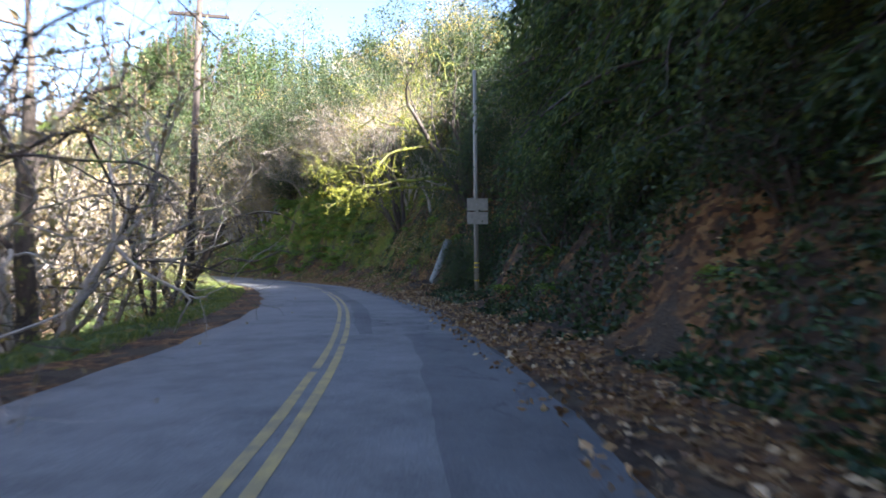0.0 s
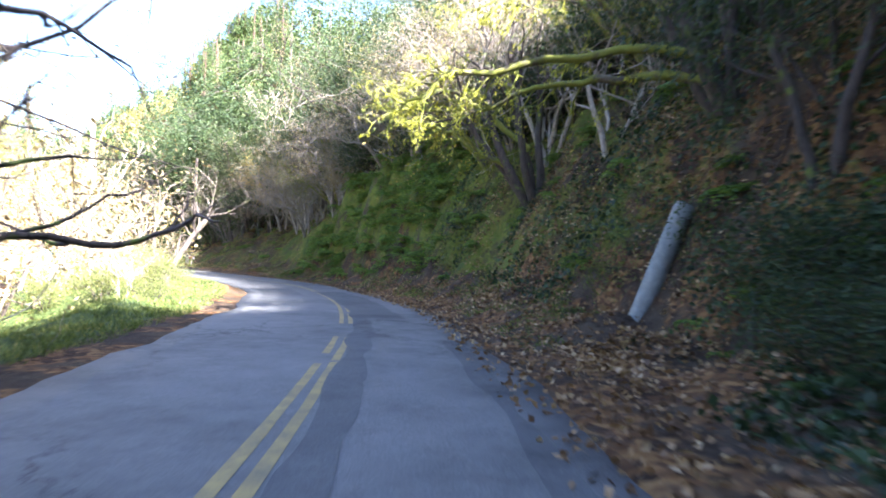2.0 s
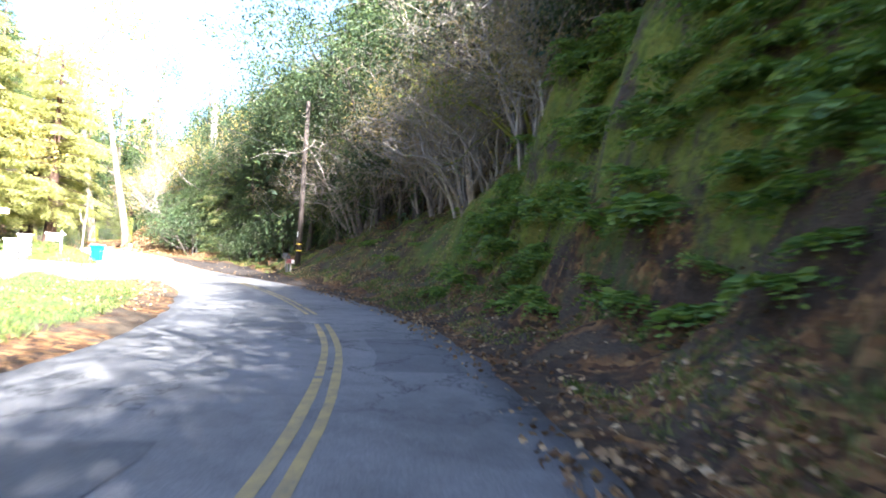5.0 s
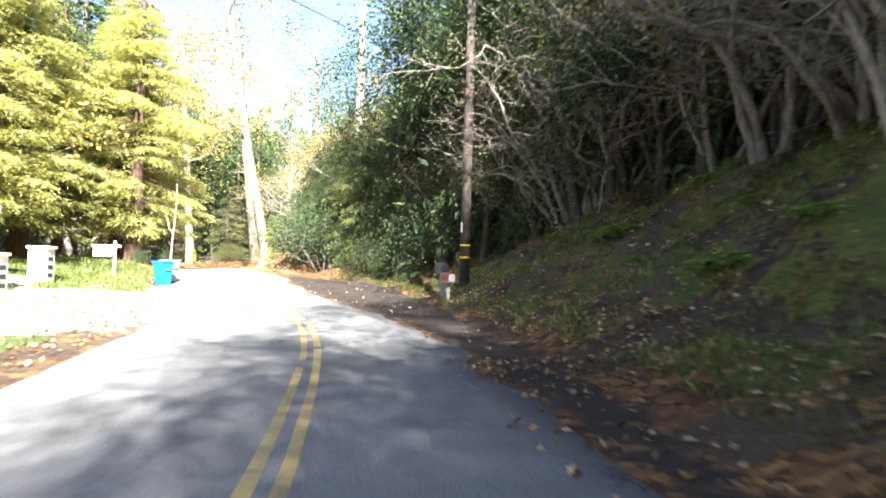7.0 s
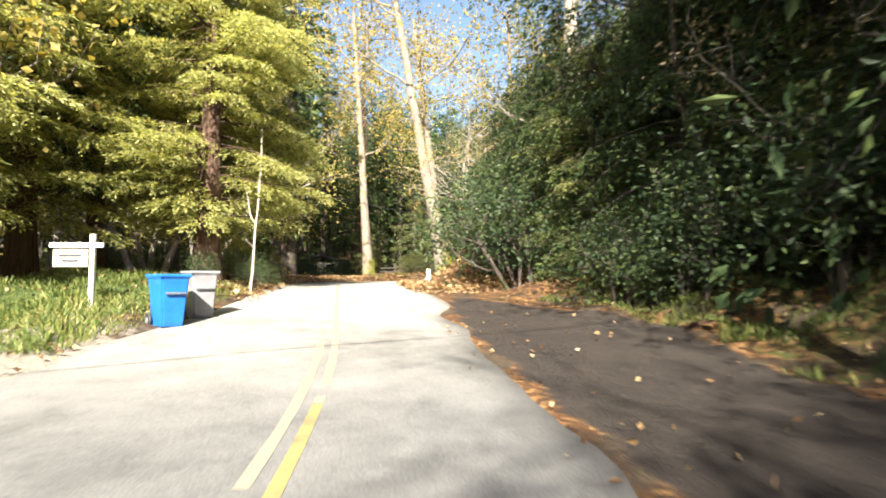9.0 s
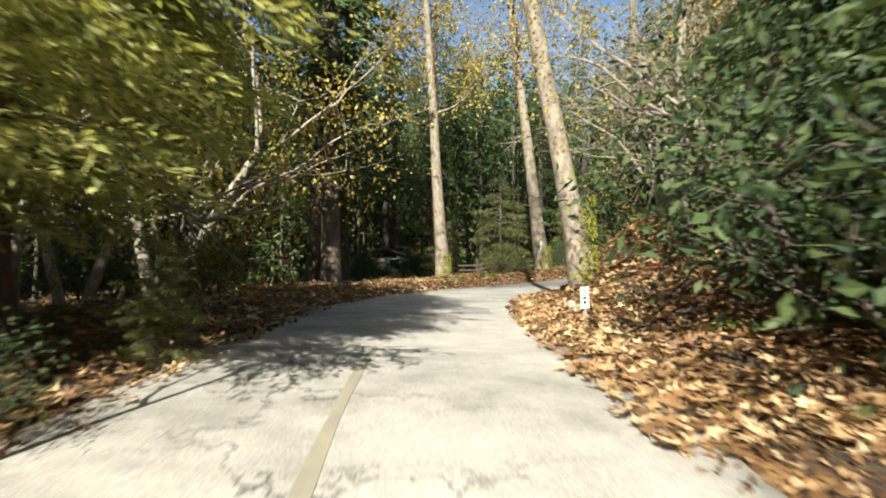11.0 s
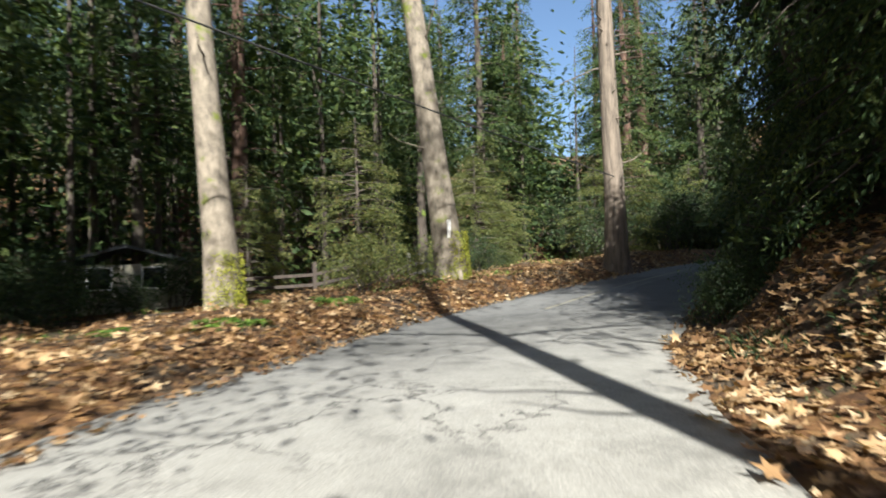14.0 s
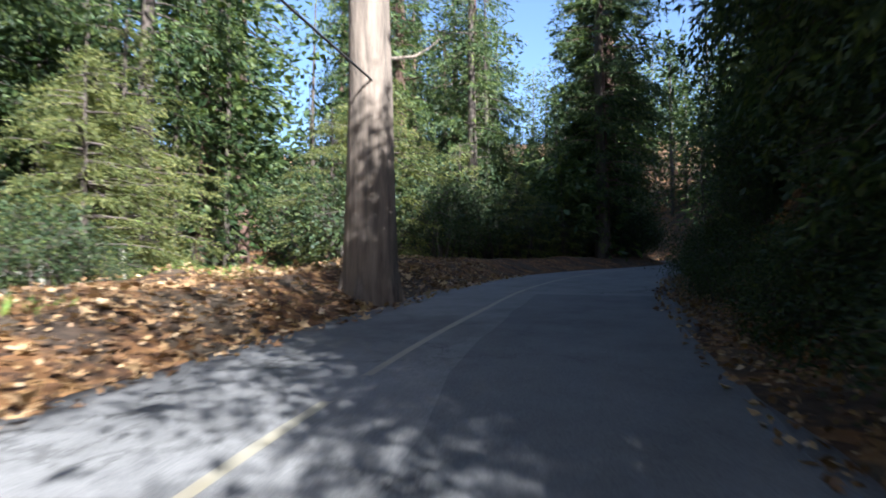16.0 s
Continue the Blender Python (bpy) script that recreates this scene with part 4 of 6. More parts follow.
# gaps in the wood through which the sky stands over the road: a place, two bearings, the rise of the tree line at each
SKY_GAPS = [(-4.5, 27.3, 31.0, 41.0, 0.45, 0.22), (-14.0, 47.7, 41.5, 57.0, 0.37, 0.15), (-26.0, 59.2, 55.5, 66.0, 0.33, 0.36)]


def room(x, y):
    """The height that a tree may have here."""
    most = 99.0
    z = gz(x, y)
    for cx, cy, cz in LIT_LIMBS:
        ahead = (x - cx) * SUN_FLAT.x + (y - cy) * SUN_FLAT.y
        aside = abs((x - cx) * SUN_FLAT.y - (y - cy) * SUN_FLAT.x)
        if 3.5 < ahead < 70 and aside < 2.5:
            most = min(most, cz + ahead * SUN_RISE - z)
    for ex, ey, b0, b1, r0, r1 in SKY_GAPS:
        dx, dy = x - ex, y - ey
        bearing, far = math.degrees(math.atan2(-dx, dy)), math.hypot(dx, dy)
        if b0 - 2 < bearing < b1 and far > 8:
            u = min(1.0, max(0.0, (bearing - b0) / (b1 - b0)))
            most = min(most, 1.3 + far * (r0 + (r1 - r0) * u) - z)
    return most


def plant(kind, s, d, turn=0.0, size=1.0, sink=0.3):
    if 68 < s < 89 and 0 < d < 8.5 and "shrub" not in kind:
        d = 8.5 + 0.5 * max(0.0, d - 5)  # the mailbox slope is open
    if 42 < s < 84 and 0 < d < 13 and kind in ("tall_oak", "oak", "bay", "bare", "redwood") and int(10 * s + 7 * d) % 4:
        kind, size = "thicket", min(1.15, max(0.7, 1.3 * size))
    fine = 50 < s < 105 and d > 12 and kind in ("fir", "redwood")
    if fine:
        kind, size = [("oak", 1.7), ("bare", 1.6), ("thicket", 1.6), ("maple", 1.1)][int(10 * s + 3 * d) % 4]
    x, y = place(s, d)
    return plant_at(kind, float(x), float(y), turn, size, sink, fine)


def plant_at(kind, x, y, turn=0.0, size=1.0, sink=0.3, fine=False):
    off = abs(float(along(x, y)[1][0]))
    most = room(x, y) if y < 110 else 99.0
    if TALL.get(kind, 3) * size > most:
        if TALL.get(kind, 3) * size > 1.9 * most:
            kind, size = ("tan", min(1.0, most / 6)) if most > 2.5 else ("shrub", max(0.25, most / 3.6))
        else:
            size = most / TALL.get(kind, 3)
    return put(LITE[kind] if kind in LITE and off > 10.0 and not fine else STOCK[kind], x, y, turn, size, sink)


def squat(ob):
    """A shorter tree with the same girth and spread."""
    ob.matrix_basis = ob.matrix_basis @ Matrix.Diagonal((1, 1, 0.6, 1))


# clearings: places that the low sun reaches
CLEAR = [(-97.5, 87.6, 3.0), (-85.5, 78.7, 4.0), (-86.4, 86.3, 4.5), (-86.0, 94.0, 5.0), (-90.0, 96.5, 8.0), (-92.0, 99.5, 9.0), (-94.0, 94.0, 8.0), (-88.5, 101.0, 9.0), (-93.0, 107.0, 10.0), (-100.0, 93.0, 9.0), (-82.0, 79.3, 1.4)]

CLEAR += [(*(float(v) for v in place(s, d)), z) for s, d, z in ((103, -9, 7), (106, -10, 7), (110, -12, 7), (104, -1, 1.2), (107, 0, 1.2), (110, 0, 1.2), (113, -1, 1.2), (116, -1, 1.2), (104, 4, 2.5), (109, 4, 3), (114, 4, 2.8), (118, 3.5, 2.8), (101, -13, 8), (108, -16, 9), (114, -17, 9))]


def shrunk(kind, x, y, size):
    """The size at which a tree keeps under the light of the clearings; 0 where nothing fits."""
    most = 99.0
    z = gz(x, y)
    for cx, cy, cz in CLEAR:
        ahead = (x - cx) * SUN_FLAT.x + (y - cy) * SUN_FLAT.y
        aside = abs((x - cx) * SUN_FLAT.y - (y - cy) * SUN_FLAT.x)
        if ahead > 1.5 and aside < 2.0:
            most = min(most, cz + ahead * SUN_RISE - z)
    far = open_strip(x, y)
    if far > 18:
        most = min(most, 0.17 * far)
    fit = min(size, most / TALL.get(kind, 4))
    return fit if fit > 0.3 * size else 0


def open_strip(x, y):
    """How far along the two open strips that run north-west from the last bend, or 0."""
    dx, dy = x + 78.9, y - 86.0
    bearing = math.degrees(math.atan2(-dx, dy))
    return math.hypot(dx, dy) if 22 < bearing < 29 or 47.5 < bearing < 53 else 0


def in_the_light(kind, x, y, size):
    """Would a tree here keep the sun off a clearing, or stand in the open strip over the road ahead?"""
    far = open_strip(x, y)
    if far > 18 and TALL.get(kind, 4) * size > 0.17 * far:
        return True
    h = math.hypot(SUN_TO.x, SUN_TO.y)
    ax, ay = SUN_TO.x / h, SUN_TO.y / h
    top = gz(x, y) + TALL.get(kind, 4) * size
    for cx, cy, cz in CLEAR:
        ahead = (x - cx) * ax + (y - cy) * ay
        aside = abs((x - cx) * ay - (y - cy) * ax)
        if ahead > 1.5 and aside < 2.6 and top > cz + ahead * SUN_TO.z / h:
            return True
    return False


# ---- trees that stand out ----
def great_tree(x, y, height, radius, lean, seed, mat, label, stubs=4, crown=None, leaves=42):
    """A tall trunk with a flared, slightly crooked foot, a few limbs high up and a thin crown."""
    rng = np.random.default_rng(seed)
    wood, green = Heap(), Heap()
    line = trunk_line(rng, height, lean, 14, 0.012)
    line[0, 2] = -0.4
    wood.tube(line, trunk_radii(radius, 14, 0.3, 0.3), 18)
    # root flare
    for k in range(6):
        a = 2 * np.pi * k / 6 + rng.uniform(-0.3, 0.3)
        o = np.array([np.cos(a), np.sin(a), 0])
        wood.tube(np.array([o * radius * 0.75 + [0, 0, 0.9], o * radius * 1.05 + [0, 0, 0.35], o * radius * 1.35 + [0, 0, -0.15]]), [0.10 * radius, 0.26 * radius, 0.2 * radius], 7)
    tips = []
    for k in range(10):
        u = rng.uniform(0.42, 0.98)
        base = np.array([np.interp(u, np.linspace(0, 1, 15), line[:, c]) for c in range(3)])
        a = rng.uniform(0, 2 * np.pi)
        grow(rng, wood, base, (np.cos(a), np.sin(a), 0.6), height * 0.16 * rng.uniform(0.6, 1.1), radius * 0.22, 2, 3, 0.16, 0.03, tips)
    for k in range(stubs):
        u = rng.uniform(0.06, 0.4)
        base = np.array([np.interp(u, np.linspace(0, 1, 15), line[:, c]) for c in range(3)])
        a = rng.uniform(0, 2 * np.pi)
        wood.tube(wander(rng, base, (np.cos(a), np.sin(a), 0.3), rng.uniform(0.6, 2.2), 4, 0.2), np.linspace(0.045, 0.01, 5), 5)
    at = np.concatenate([p + rng.normal(size=(leaves, 3)) * 0.8 for p, d, q in tips])
    green.leaves(at, rng.normal(size=at.shape) + [0, 0, -0.3], 0.26 * rng.uniform(0.6, 1.3, len(at)), 0.15, rng)
    ob = thing("great_tree", pose(x, y, gz(x, y)), label, "tree")
    part("trunk", wood.mesh("trunk", mat, True), mat, ob)
    part("crown", green.mesh("crown", crown or M_YELLOWLEAF), M_YELLOWLEAF, ob)
    return ob


BARK_MOSSFOOT = bark("tan_bark_with_moss", (0.05, 0.04, 0.03), (0.27, 0.225, 0.17), 0.5, 5, moss=0.18, moss_color=(0.12, 0.14, 0.015), relief=0.8, distance=0.02)
BARK_FURROWED = bark("furrowed_fir_bark", (0.03, 0.024, 0.018), (0.24, 0.19, 0.145), 0.1, 8, relief=1.0, distance=0.06)
BIG = great_tree(-63.78, 76.75, 22, 0.31, (-0.06, -0.17), 41, BARK_MOSSFOOT, "large leaning maple with tan bark and a mossy side")
TREE_A = great_tree(-84.9, 78.7, 24, 0.40, (-0.02, -0.06), 42, BARK_MOSSFOOT, "tall pale grey maple trunk with mossy foot on the leafy verge", 3)
TREE_B = great_tree(-86.05, 86.25, 24, 0.46, (-0.035, -0.115), 43, BARK_MOSSFOOT, "thick pale maple trunk with flaking bark and mossy foot", 3)
TREE_D = great_tree(-86.0, 94.05, 26, 0.42, (0.03, -0.05), 44, BARK_FURROWED, "tall furrowed fir trunk beside the bend", 9, M_CONIFER)



def mossy_foot(ob, radius, seed, n, height):
    """Bright moss clinging to the lowest part of a trunk."""
    rng = np.random.default_rng(seed)
    a, z = rng.normal(0.3, 0.9, n), rng.uniform(0, 1, n) ** 1.6 * height
    r = radius * (1 + 0.3 * np.exp(-z * 0.8)) + 0.01
    o = np.stack([np.cos(a), np.sin(a), 0 * a], 1)
    h = Heap()
    h.leaves(o * r[:, None] + np.stack([0 * z, 0 * z, z], 1), o * 0.6 + [0, 0, -1] + rng.normal(size=(n, 3)) * 0.4, rng.uniform(0.04, 0.11, n), 0.035, rng)
    tagged(part("moss", h.mesh("moss", M_MOSS_BRIGHT), M_MOSS_BRIGHT, ob), "bright green moss on the foot of the trunk", kind="stuff")


for ob, radius, seed in ((TREE_A, 0.40, 1), (TREE_B, 0.46, 2)):
    mossy_foot(ob, radius, seed, 1500, 1.6)
mossy_foot(BIG, 0.31, 3, 1300, 2.4)
part("plate", box_mesh(0.40, -0.42, 1.35, 0.42, -0.28, 1.95, 0.004), M_WHITE, TREE_B, "narrow white plate nailed to the trunk")


def moss_beards(ob, seed, n):
    """Moss hanging from the limbs of a tree."""
    rng = np.random.default_rng(seed)
    me = ob.children[0].data
    co = np.empty(len(me.vertices) * 3, np.float32)
    me.vertices.foreach_get("co", co)
    co = co.reshape(-1, 3)
    co = co[co[:, 2] > 1.0]
    at = co[rng.integers(0, len(co), n)]
    h = Heap()
    h.leaves(at, np.array([0, 0, -1]) + rng.normal(size=(n, 3)) * 0.35, rng.uniform(0.06, 0.22, n), 0.035, rng)
    part("moss", h.mesh("moss", M_MOSS), M_MOSS, ob, "hanging yellow-green moss")


moss_beards(STOCK["moss_tree"], 3, 2600)


def overhanging_oak(s, d, seed, limbs, height, label):
    """Several dark stems from one stool on the bank, and long mossy limbs held out over the road."""
    rng = np.random.default_rng(seed)
    x, y = (float(v) for v in place(s, d))
    z = gz(x, y)
    nx, ny = float(np.interp(s, CS, CN[:, 0])), float(np.interp(s, CS, CN[:, 1]))
    wood, mossy, moss, tips, at = Heap(), Heap(), Heap(), [], []
    for k in range(5):
        a = 2 * np.pi * k / 5 + rng.uniform(-0.4, 0.4)
        way = (-0.42 * nx + 0.3 * np.cos(a), -0.42 * ny + 0.3 * np.sin(a), 1.0)
        pts = wander(rng, (0.22 * np.cos(a), 0.22 * np.sin(a), -0.35), way, height * rng.uniform(0.5, 0.7), 7, 0.09, 0.02)
        r = rng.uniform(0.085, 0.14)
        wood.tube(pts, np.linspace(r * 1.3, r * 0.6, 8), 9)
        for i in (5, 7):
            grow(rng, wood, pts[i], unit(pts[i] - pts[i - 2]) + rng.normal(size=3) * 0.4, height * 0.24, r * 0.5, 3, 3, 0.2, 0.04, tips, 0.65)
    for start, ts, td, th in limbs:
        ex, ey = (float(v) for v in place(ts, td))
        end = np.array([ex - x, ey - y, float(np.interp(ts, CS, CP[:, 2])) + th - z])
        base = np.array([-0.3 * nx, -0.3 * ny, start])
        n = 12
        u = np.linspace(0, 1, n + 1)[:, None]
        pts = base * (1 - u) + end * u + np.array([0, 0, 1]) * np.sin(np.pi * u) * 0.9 + rng.normal(size=(n + 1, 3)).cumsum(axis=0) * 0.12 * np.sin(np.pi * u)
        mossy.tube(pts, np.linspace(0.12, 0.035, n + 1), 8)
        at.append(pts[2:])
        for i in range(3, n + 1):
            for _ in range(2 if i > 6 else 1):
                side = unit(unit(pts[i] - pts[i - 1]) + rng.normal(size=3) * 0.8 + np.array([0, 0, -0.1]))
                twig = wander(rng, pts[i], side, rng.uniform(0.6, 1.7), 5, 0.22, 0.0)
                mossy.tube(twig, np.linspace(0.03, 0.010, 6), 5)
                at.append(twig)
                for q in twig[2:]:
                    fine = wander(rng, q, side + rng.normal(size=3) * 0.8, rng.uniform(0.2, 0.55), 3, 0.25)
                    mossy.tube(fine, np.linspace(0.012, 0.005, 4), 4)
                    at.append(fine)
    at = np.concatenate(at)
    n = 2400
    a, b = at[rng.integers(0, len(at), n)], rng.normal(size=(n, 3)) * 0.025
    moss.leaves(a + b, np.array([0, 0, -0.7]) + rng.normal(size=(n, 3)) * 0.6, rng.uniform(0.04, 0.13, n), 0.035, rng)
    ob = thing("mossy_oak_tree", pose(x, y, z), label, "tree")
    part("trunk", wood.mesh("trunk", M_BARK_DARK, True), M_BARK_DARK, ob)
    part("limb", mossy.mesh("limb", M_BARK_MOSS, True), M_BARK_MOSS, ob, "long limbs grown over with yellow-green moss")
    tagged(part("moss", moss.mesh("moss", M_MOSS_BRIGHT), M_MOSS_BRIGHT, ob), "shaggy yellow-green moss on the limbs", kind="stuff")
    return ob


overhanging_oak(29.8, 6.7, 51, [(1.0, 31.5, 0.4, 4.7), (2.4, 29.5, 1.8, 6.2), (0.4, 33.0, 1.6, 4.8)], 9, "leaning many-stemmed oak whose mossy limbs reach over the road")
overhanging_oak(38.0, 5.8, 52, [(0.5, 38.5, 1.6, 6.2), (1.8, 41.0, 1.2, 7.0)], 8, "many-stemmed oak on the bank with a mossy limb over the road")
plant("moss_tree", 35.0, 8.5, 40, 1.1)
plant("moss_tree", 64.5, 8.0, 30, 0.8)
plant("moss_tree", 25.5, 8.0, -5, 0.8)
plant("moss_tree", 43.0, 6.2, 15, 0.9)
plant("bare", 45.0, 6.8, -10, 0.8)
plant("bare", 48.0, 7.4, 25, 0.8)
plant("bare", 40.0, 7.0, 65, 0.75)


def forked_tree(x, y, seed, height, radius, lean, label):
    rng = np.random.default_rng(seed)
    wood, limbs = Heap(), Heap()
    tips = []
    for k, out in enumerate((lean, (-0.35 * lean[0] - 0.1, -0.2))):
        pts = wander(rng, (0.15 * k, 0, -0.4), (out[0], out[1], 1.0), height * 0.5, 7, 0.09, 0.02)
        wood.tube(pts, np.linspace(radius * (1.2 - 0.3 * k), radius * 0.6, 8), 9)
        for i in (3, 4, 5, 6, 7):
            d = unit(unit(pts[-1] - pts[-3]) + rng.normal(size=3) * 0.6 + np.array([-0.25, 0, 0.35]))
            grow(rng, limbs, pts[i], d, height * 0.24 * rng.uniform(0.6, 1.1), radius * 0.42, 3, 3, 0.18, 0.06, tips, 0.6)
    ob = thing("bare_tree", pose(x, y, gz(x, y)), label, "tree")
    part("trunk", wood.mesh("trunk", M_BARK_DARK, True), M_BARK_DARK, ob)
    part("branchwork", limbs.mesh("branchwork", M_BARK_DARK, True), M_BARK_DARK, ob)
    return ob


def sapling(x, y):
    """A slim dead sapling with a broken side shoot."""
    rng = np.random.default_rng(12)
    ob = thing("sapling", pose(x, y, gz(x, y) - 0.1), "slim pale dead sapling at the edge of the grass", "tree")
    h, b = Heap(), Heap()
    line = wander(rng, (0, 0, 0), (0.02, -0.02, 1), 4.6, 14, 0.05, 0.08)
    h.tube(line, np.linspace(0.042, 0.012, 15), 7)
    part("stem", h.mesh("stem", M_BARK_PALE, True), M_BARK_PALE, ob)
    b.tube(wander(rng, line[4], (0.5, -0.6, 0.3), 0.4, 3, 0.1, 0.2), np.linspace(0.022, 0.016, 4), 5)
    b.tube(wander(rng, line[6], (-0.45, -0.35, 0.2), 1.1, 6, 0.08, 0.35), np.linspace(0.024, 0.01, 7), 5)
    part("shoot", b.mesh("shoot", M_BARK_PALE, True), M_BARK_PALE, ob)


sapling(-51.6, 66.0)
forked_tree(-11.4, 25.0, 3, 10, 0.2, (0.45, 0.1), "dark bare tree forking low beside the creek bank")
forked_tree(-8.6, 12.2, 4, 12, 0.2, (0.02, 0.1), "dark bare tree with upright stems on the creek bank")
forked_tree(-12.3, 15.5, 5, 11, 0.16, (-0.2, 0.1), "thin dark bare tree on the creek bank")
forked_tree(-19.3, 42.3, 6, 8, 0.14, (0.1, 0.1), "small bare tree standing in the grassy bend")
forked_tree(-24.0, 45.5, 7, 8, 0.15, (0.3, 0.1), "small bare tree beyond the grassy bend")

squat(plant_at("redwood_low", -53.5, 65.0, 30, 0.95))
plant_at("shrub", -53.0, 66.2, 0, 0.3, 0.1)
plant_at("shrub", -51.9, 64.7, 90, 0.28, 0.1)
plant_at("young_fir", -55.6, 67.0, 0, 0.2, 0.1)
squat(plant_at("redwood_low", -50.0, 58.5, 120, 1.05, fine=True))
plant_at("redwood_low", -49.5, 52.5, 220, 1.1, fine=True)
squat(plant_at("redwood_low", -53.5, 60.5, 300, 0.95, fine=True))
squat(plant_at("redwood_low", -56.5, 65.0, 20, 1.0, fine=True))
plant_at("redwood", -54.5, 62.0, 80, 0.55)
for x, y, size in ((-96.6, 75.4, .8), (-96.2, 77.0, .55), (-96.9, 78.9, .9), (-95.0, 73.6, 1.0), (-93.2, 74.8, .8)):
    plant_at("shrub", x, y, 40 * x, size)
plant_at("young_fir", -97.5, 87.6, 0, 1.25)
plant_at("young_fir", -92.5, 81.0, 130, 0.8)
plant_at("shrub", -91.8, 91.9, 0, 0.42)
plant_at("young_fir", -94.5, 93.0, 70, 0.9)
plant_at("fir", -69.6, 65.6, 0, 0.95)
plant_at("fir", -72.5, 63.5, 90, 1.0)
plant_at("fir", -66.5, 61.0, 40, 1.05)
plant_at("fir", -78.5, 71.0, 40, 1.1)
plant_at("fir", -79.8, 70.2, 130, 0.95)

for k, (s, d, size) in enumerate([(103.5, -9.5, .75), (107, -11, .85), (110, -10.5, .8), (112.5, -13, .9), (100, -11, .8)]):
    plant("maple", s, d, 77 * k, size)

# right side, early: dark evergreens over the bank
for k, (s, d, kind, size) in enumerate([(4, 7.5, "bay", 1.1), (9, 8.5, "oak", 1.1), (13, 7.2, "bay", 1.0), (17, 8.8, "oak", 1.0), (20, 7.4, "bare", 0.8), (24, 10, "tan", .95), (0, 9, "oak", 1.2), (-6, 8, "bay", 1.2), (14, 12, "oak", 0.6), (6, 13, "bay", 0.6),
                                        (22, 13, "bay", 0.6), (29, 14, "oak", .6), (34, 13, "bay", .7), (40, 11, "bay", .6), (45, 12, "oak", .6), (50, 13, "bay", .55), (56, 12, "oak", .6), (62, 12, "bay", .6), (67, 12, "oak", .7), (3, 6.5, "redwood", .5), (11, 6.8, "redwood", .45), (18, 6.6, "redwood", .42), (-3, 7, "redwood", .5)]):
    plant(kind, s, d, 47 * k, size)
for k, (s, d, size) in enumerate([(12, 4.9, .7), (15.5, 5.1, .8), (7, 5.2, .8), (2, 5.4, .9), (19, 5.6, .8), (23.5, 5.4, .8), (26.2, 4.9, .7), (30, 7.5, .8), (36, 7.5, .8), (42, 6.8, .7), (44, 7.6, .9), (47.5, 7.6, .7), (60, 8.2, .8), (-4, 5.2, .9), (24.3, 4.4, .42), (23.2, 4.3, .4), (25.4, 5.2, .5), (22.0, 4.6, .45)]):
    plant("shrub", s, d, 61 * k, size)
# bare scrub on the inside of the bend and behind
for k, (s, d, kind, size) in enumerate([(50, 7.5, "bare", .7), (53, 8.2, "tan", .9), (57, 8.6, "bare", .8), (63, 8.0, "tan", .9), (66, 9.0, "bare", .9), (70, 8.6, "bare", .9), (72, 7.6, "tan", .8), (74, 9.5, "bare", 1.0), (76, 8.2, "bare_thin", .8), (79, 9.5, "tall_oak", .7), (82, 9, "bare_thin", .8), (84, 11, "oak", .8), (77, 13, "oak", 1.0),
                                        (86, 7.6, "shrub", 1.1), (88.5, 6.6, "shrub", 1.0), (90, 9.5, "bay", .9), (96.5, 4.6, "shrub", 1.0), (98.5, 4.9, "shrub", 1.2), (99, 7.5, "shrub_light", 1.0), (95, 7.8, "young_fir", .9), (101, 8.5, "young_fir", 1.0), (92, 12, "fir", .8), (97, 11, "redwood", .7), (88, 14, "fir", .8)]):
    plant(kind, s, d, 53 * k, size)
# scrub and small trees standing on the bank
rng1 = np.random.default_rng(123)
# evergreen scrub along the top of the cut, added to keep sun off the road
for s in np.arange(-12, 66, 1.25):
    top = float(RIGHT(s, 3) + RIGHT(s, 5) / RIGHT(s, 4)) + rng1.uniform(0.5, 1.6)
    plant("shrub", s, top, rng1.uniform(0, 360), rng1.uniform(0.95, 1.3))
# oaks, bays and shrubs added behind it, again to block low sun
for k in range(80):
    s, d = rng1.uniform(-30, 50), rng1.uniform(10, 26)
    plant(["oak", "bay", "shrub"][k % 3], s, d, rng1.uniform(0, 360), [.8, .9, 1.3][k % 3] * rng1.uniform(0.8, 1.1))
for k, (s, d, size) in enumerate([(20.5, 8.4, .8), (17.5, 7.0, .95), (14, 6.4, .9), (10.5, 6.0, 1.0), (6.5, 6.3, 1.0), (2.5, 6.2, 1.0), (-2, 6.4, 1.0), (19.5, 8.2, 1.0), (12, 8.6, 1.1), (5, 8.8, 1.1)]):
    plant("hemlock", s, d, 67 * k, size)
# sunlit bare trees and thicket over the cut
for k in range(34):
    s, d = rng1.uniform(40, 64), rng1.uniform(6.5, 10.5)
    plant(["thicket", "bare", "tan"][k % 3], s, d, rng1.uniform(0, 360), rng1.uniform(0.8, 1.15))
for k in range(18):
    x, y = (float(v) for v in place(rng1.uniform(44, 63), rng1.uniform(7, 11)))
    plant_at(["bare", "thicket", "bare_thin"][k % 3], x, y, rng1.uniform(0, 360), rng1.uniform(1.15, 1.5), fine=True)
# second row of added scrub, shading the bank and road below
for s in np.arange(14, 56, 1.4):
    top = float(RIGHT(s, 3) + RIGHT(s, 5) / RIGHT(s, 4)) + rng1.uniform(1.8, 3.4)
    plant("shrub", s, top, rng1.uniform(0, 360), rng1.uniform(1.2, 1.7))
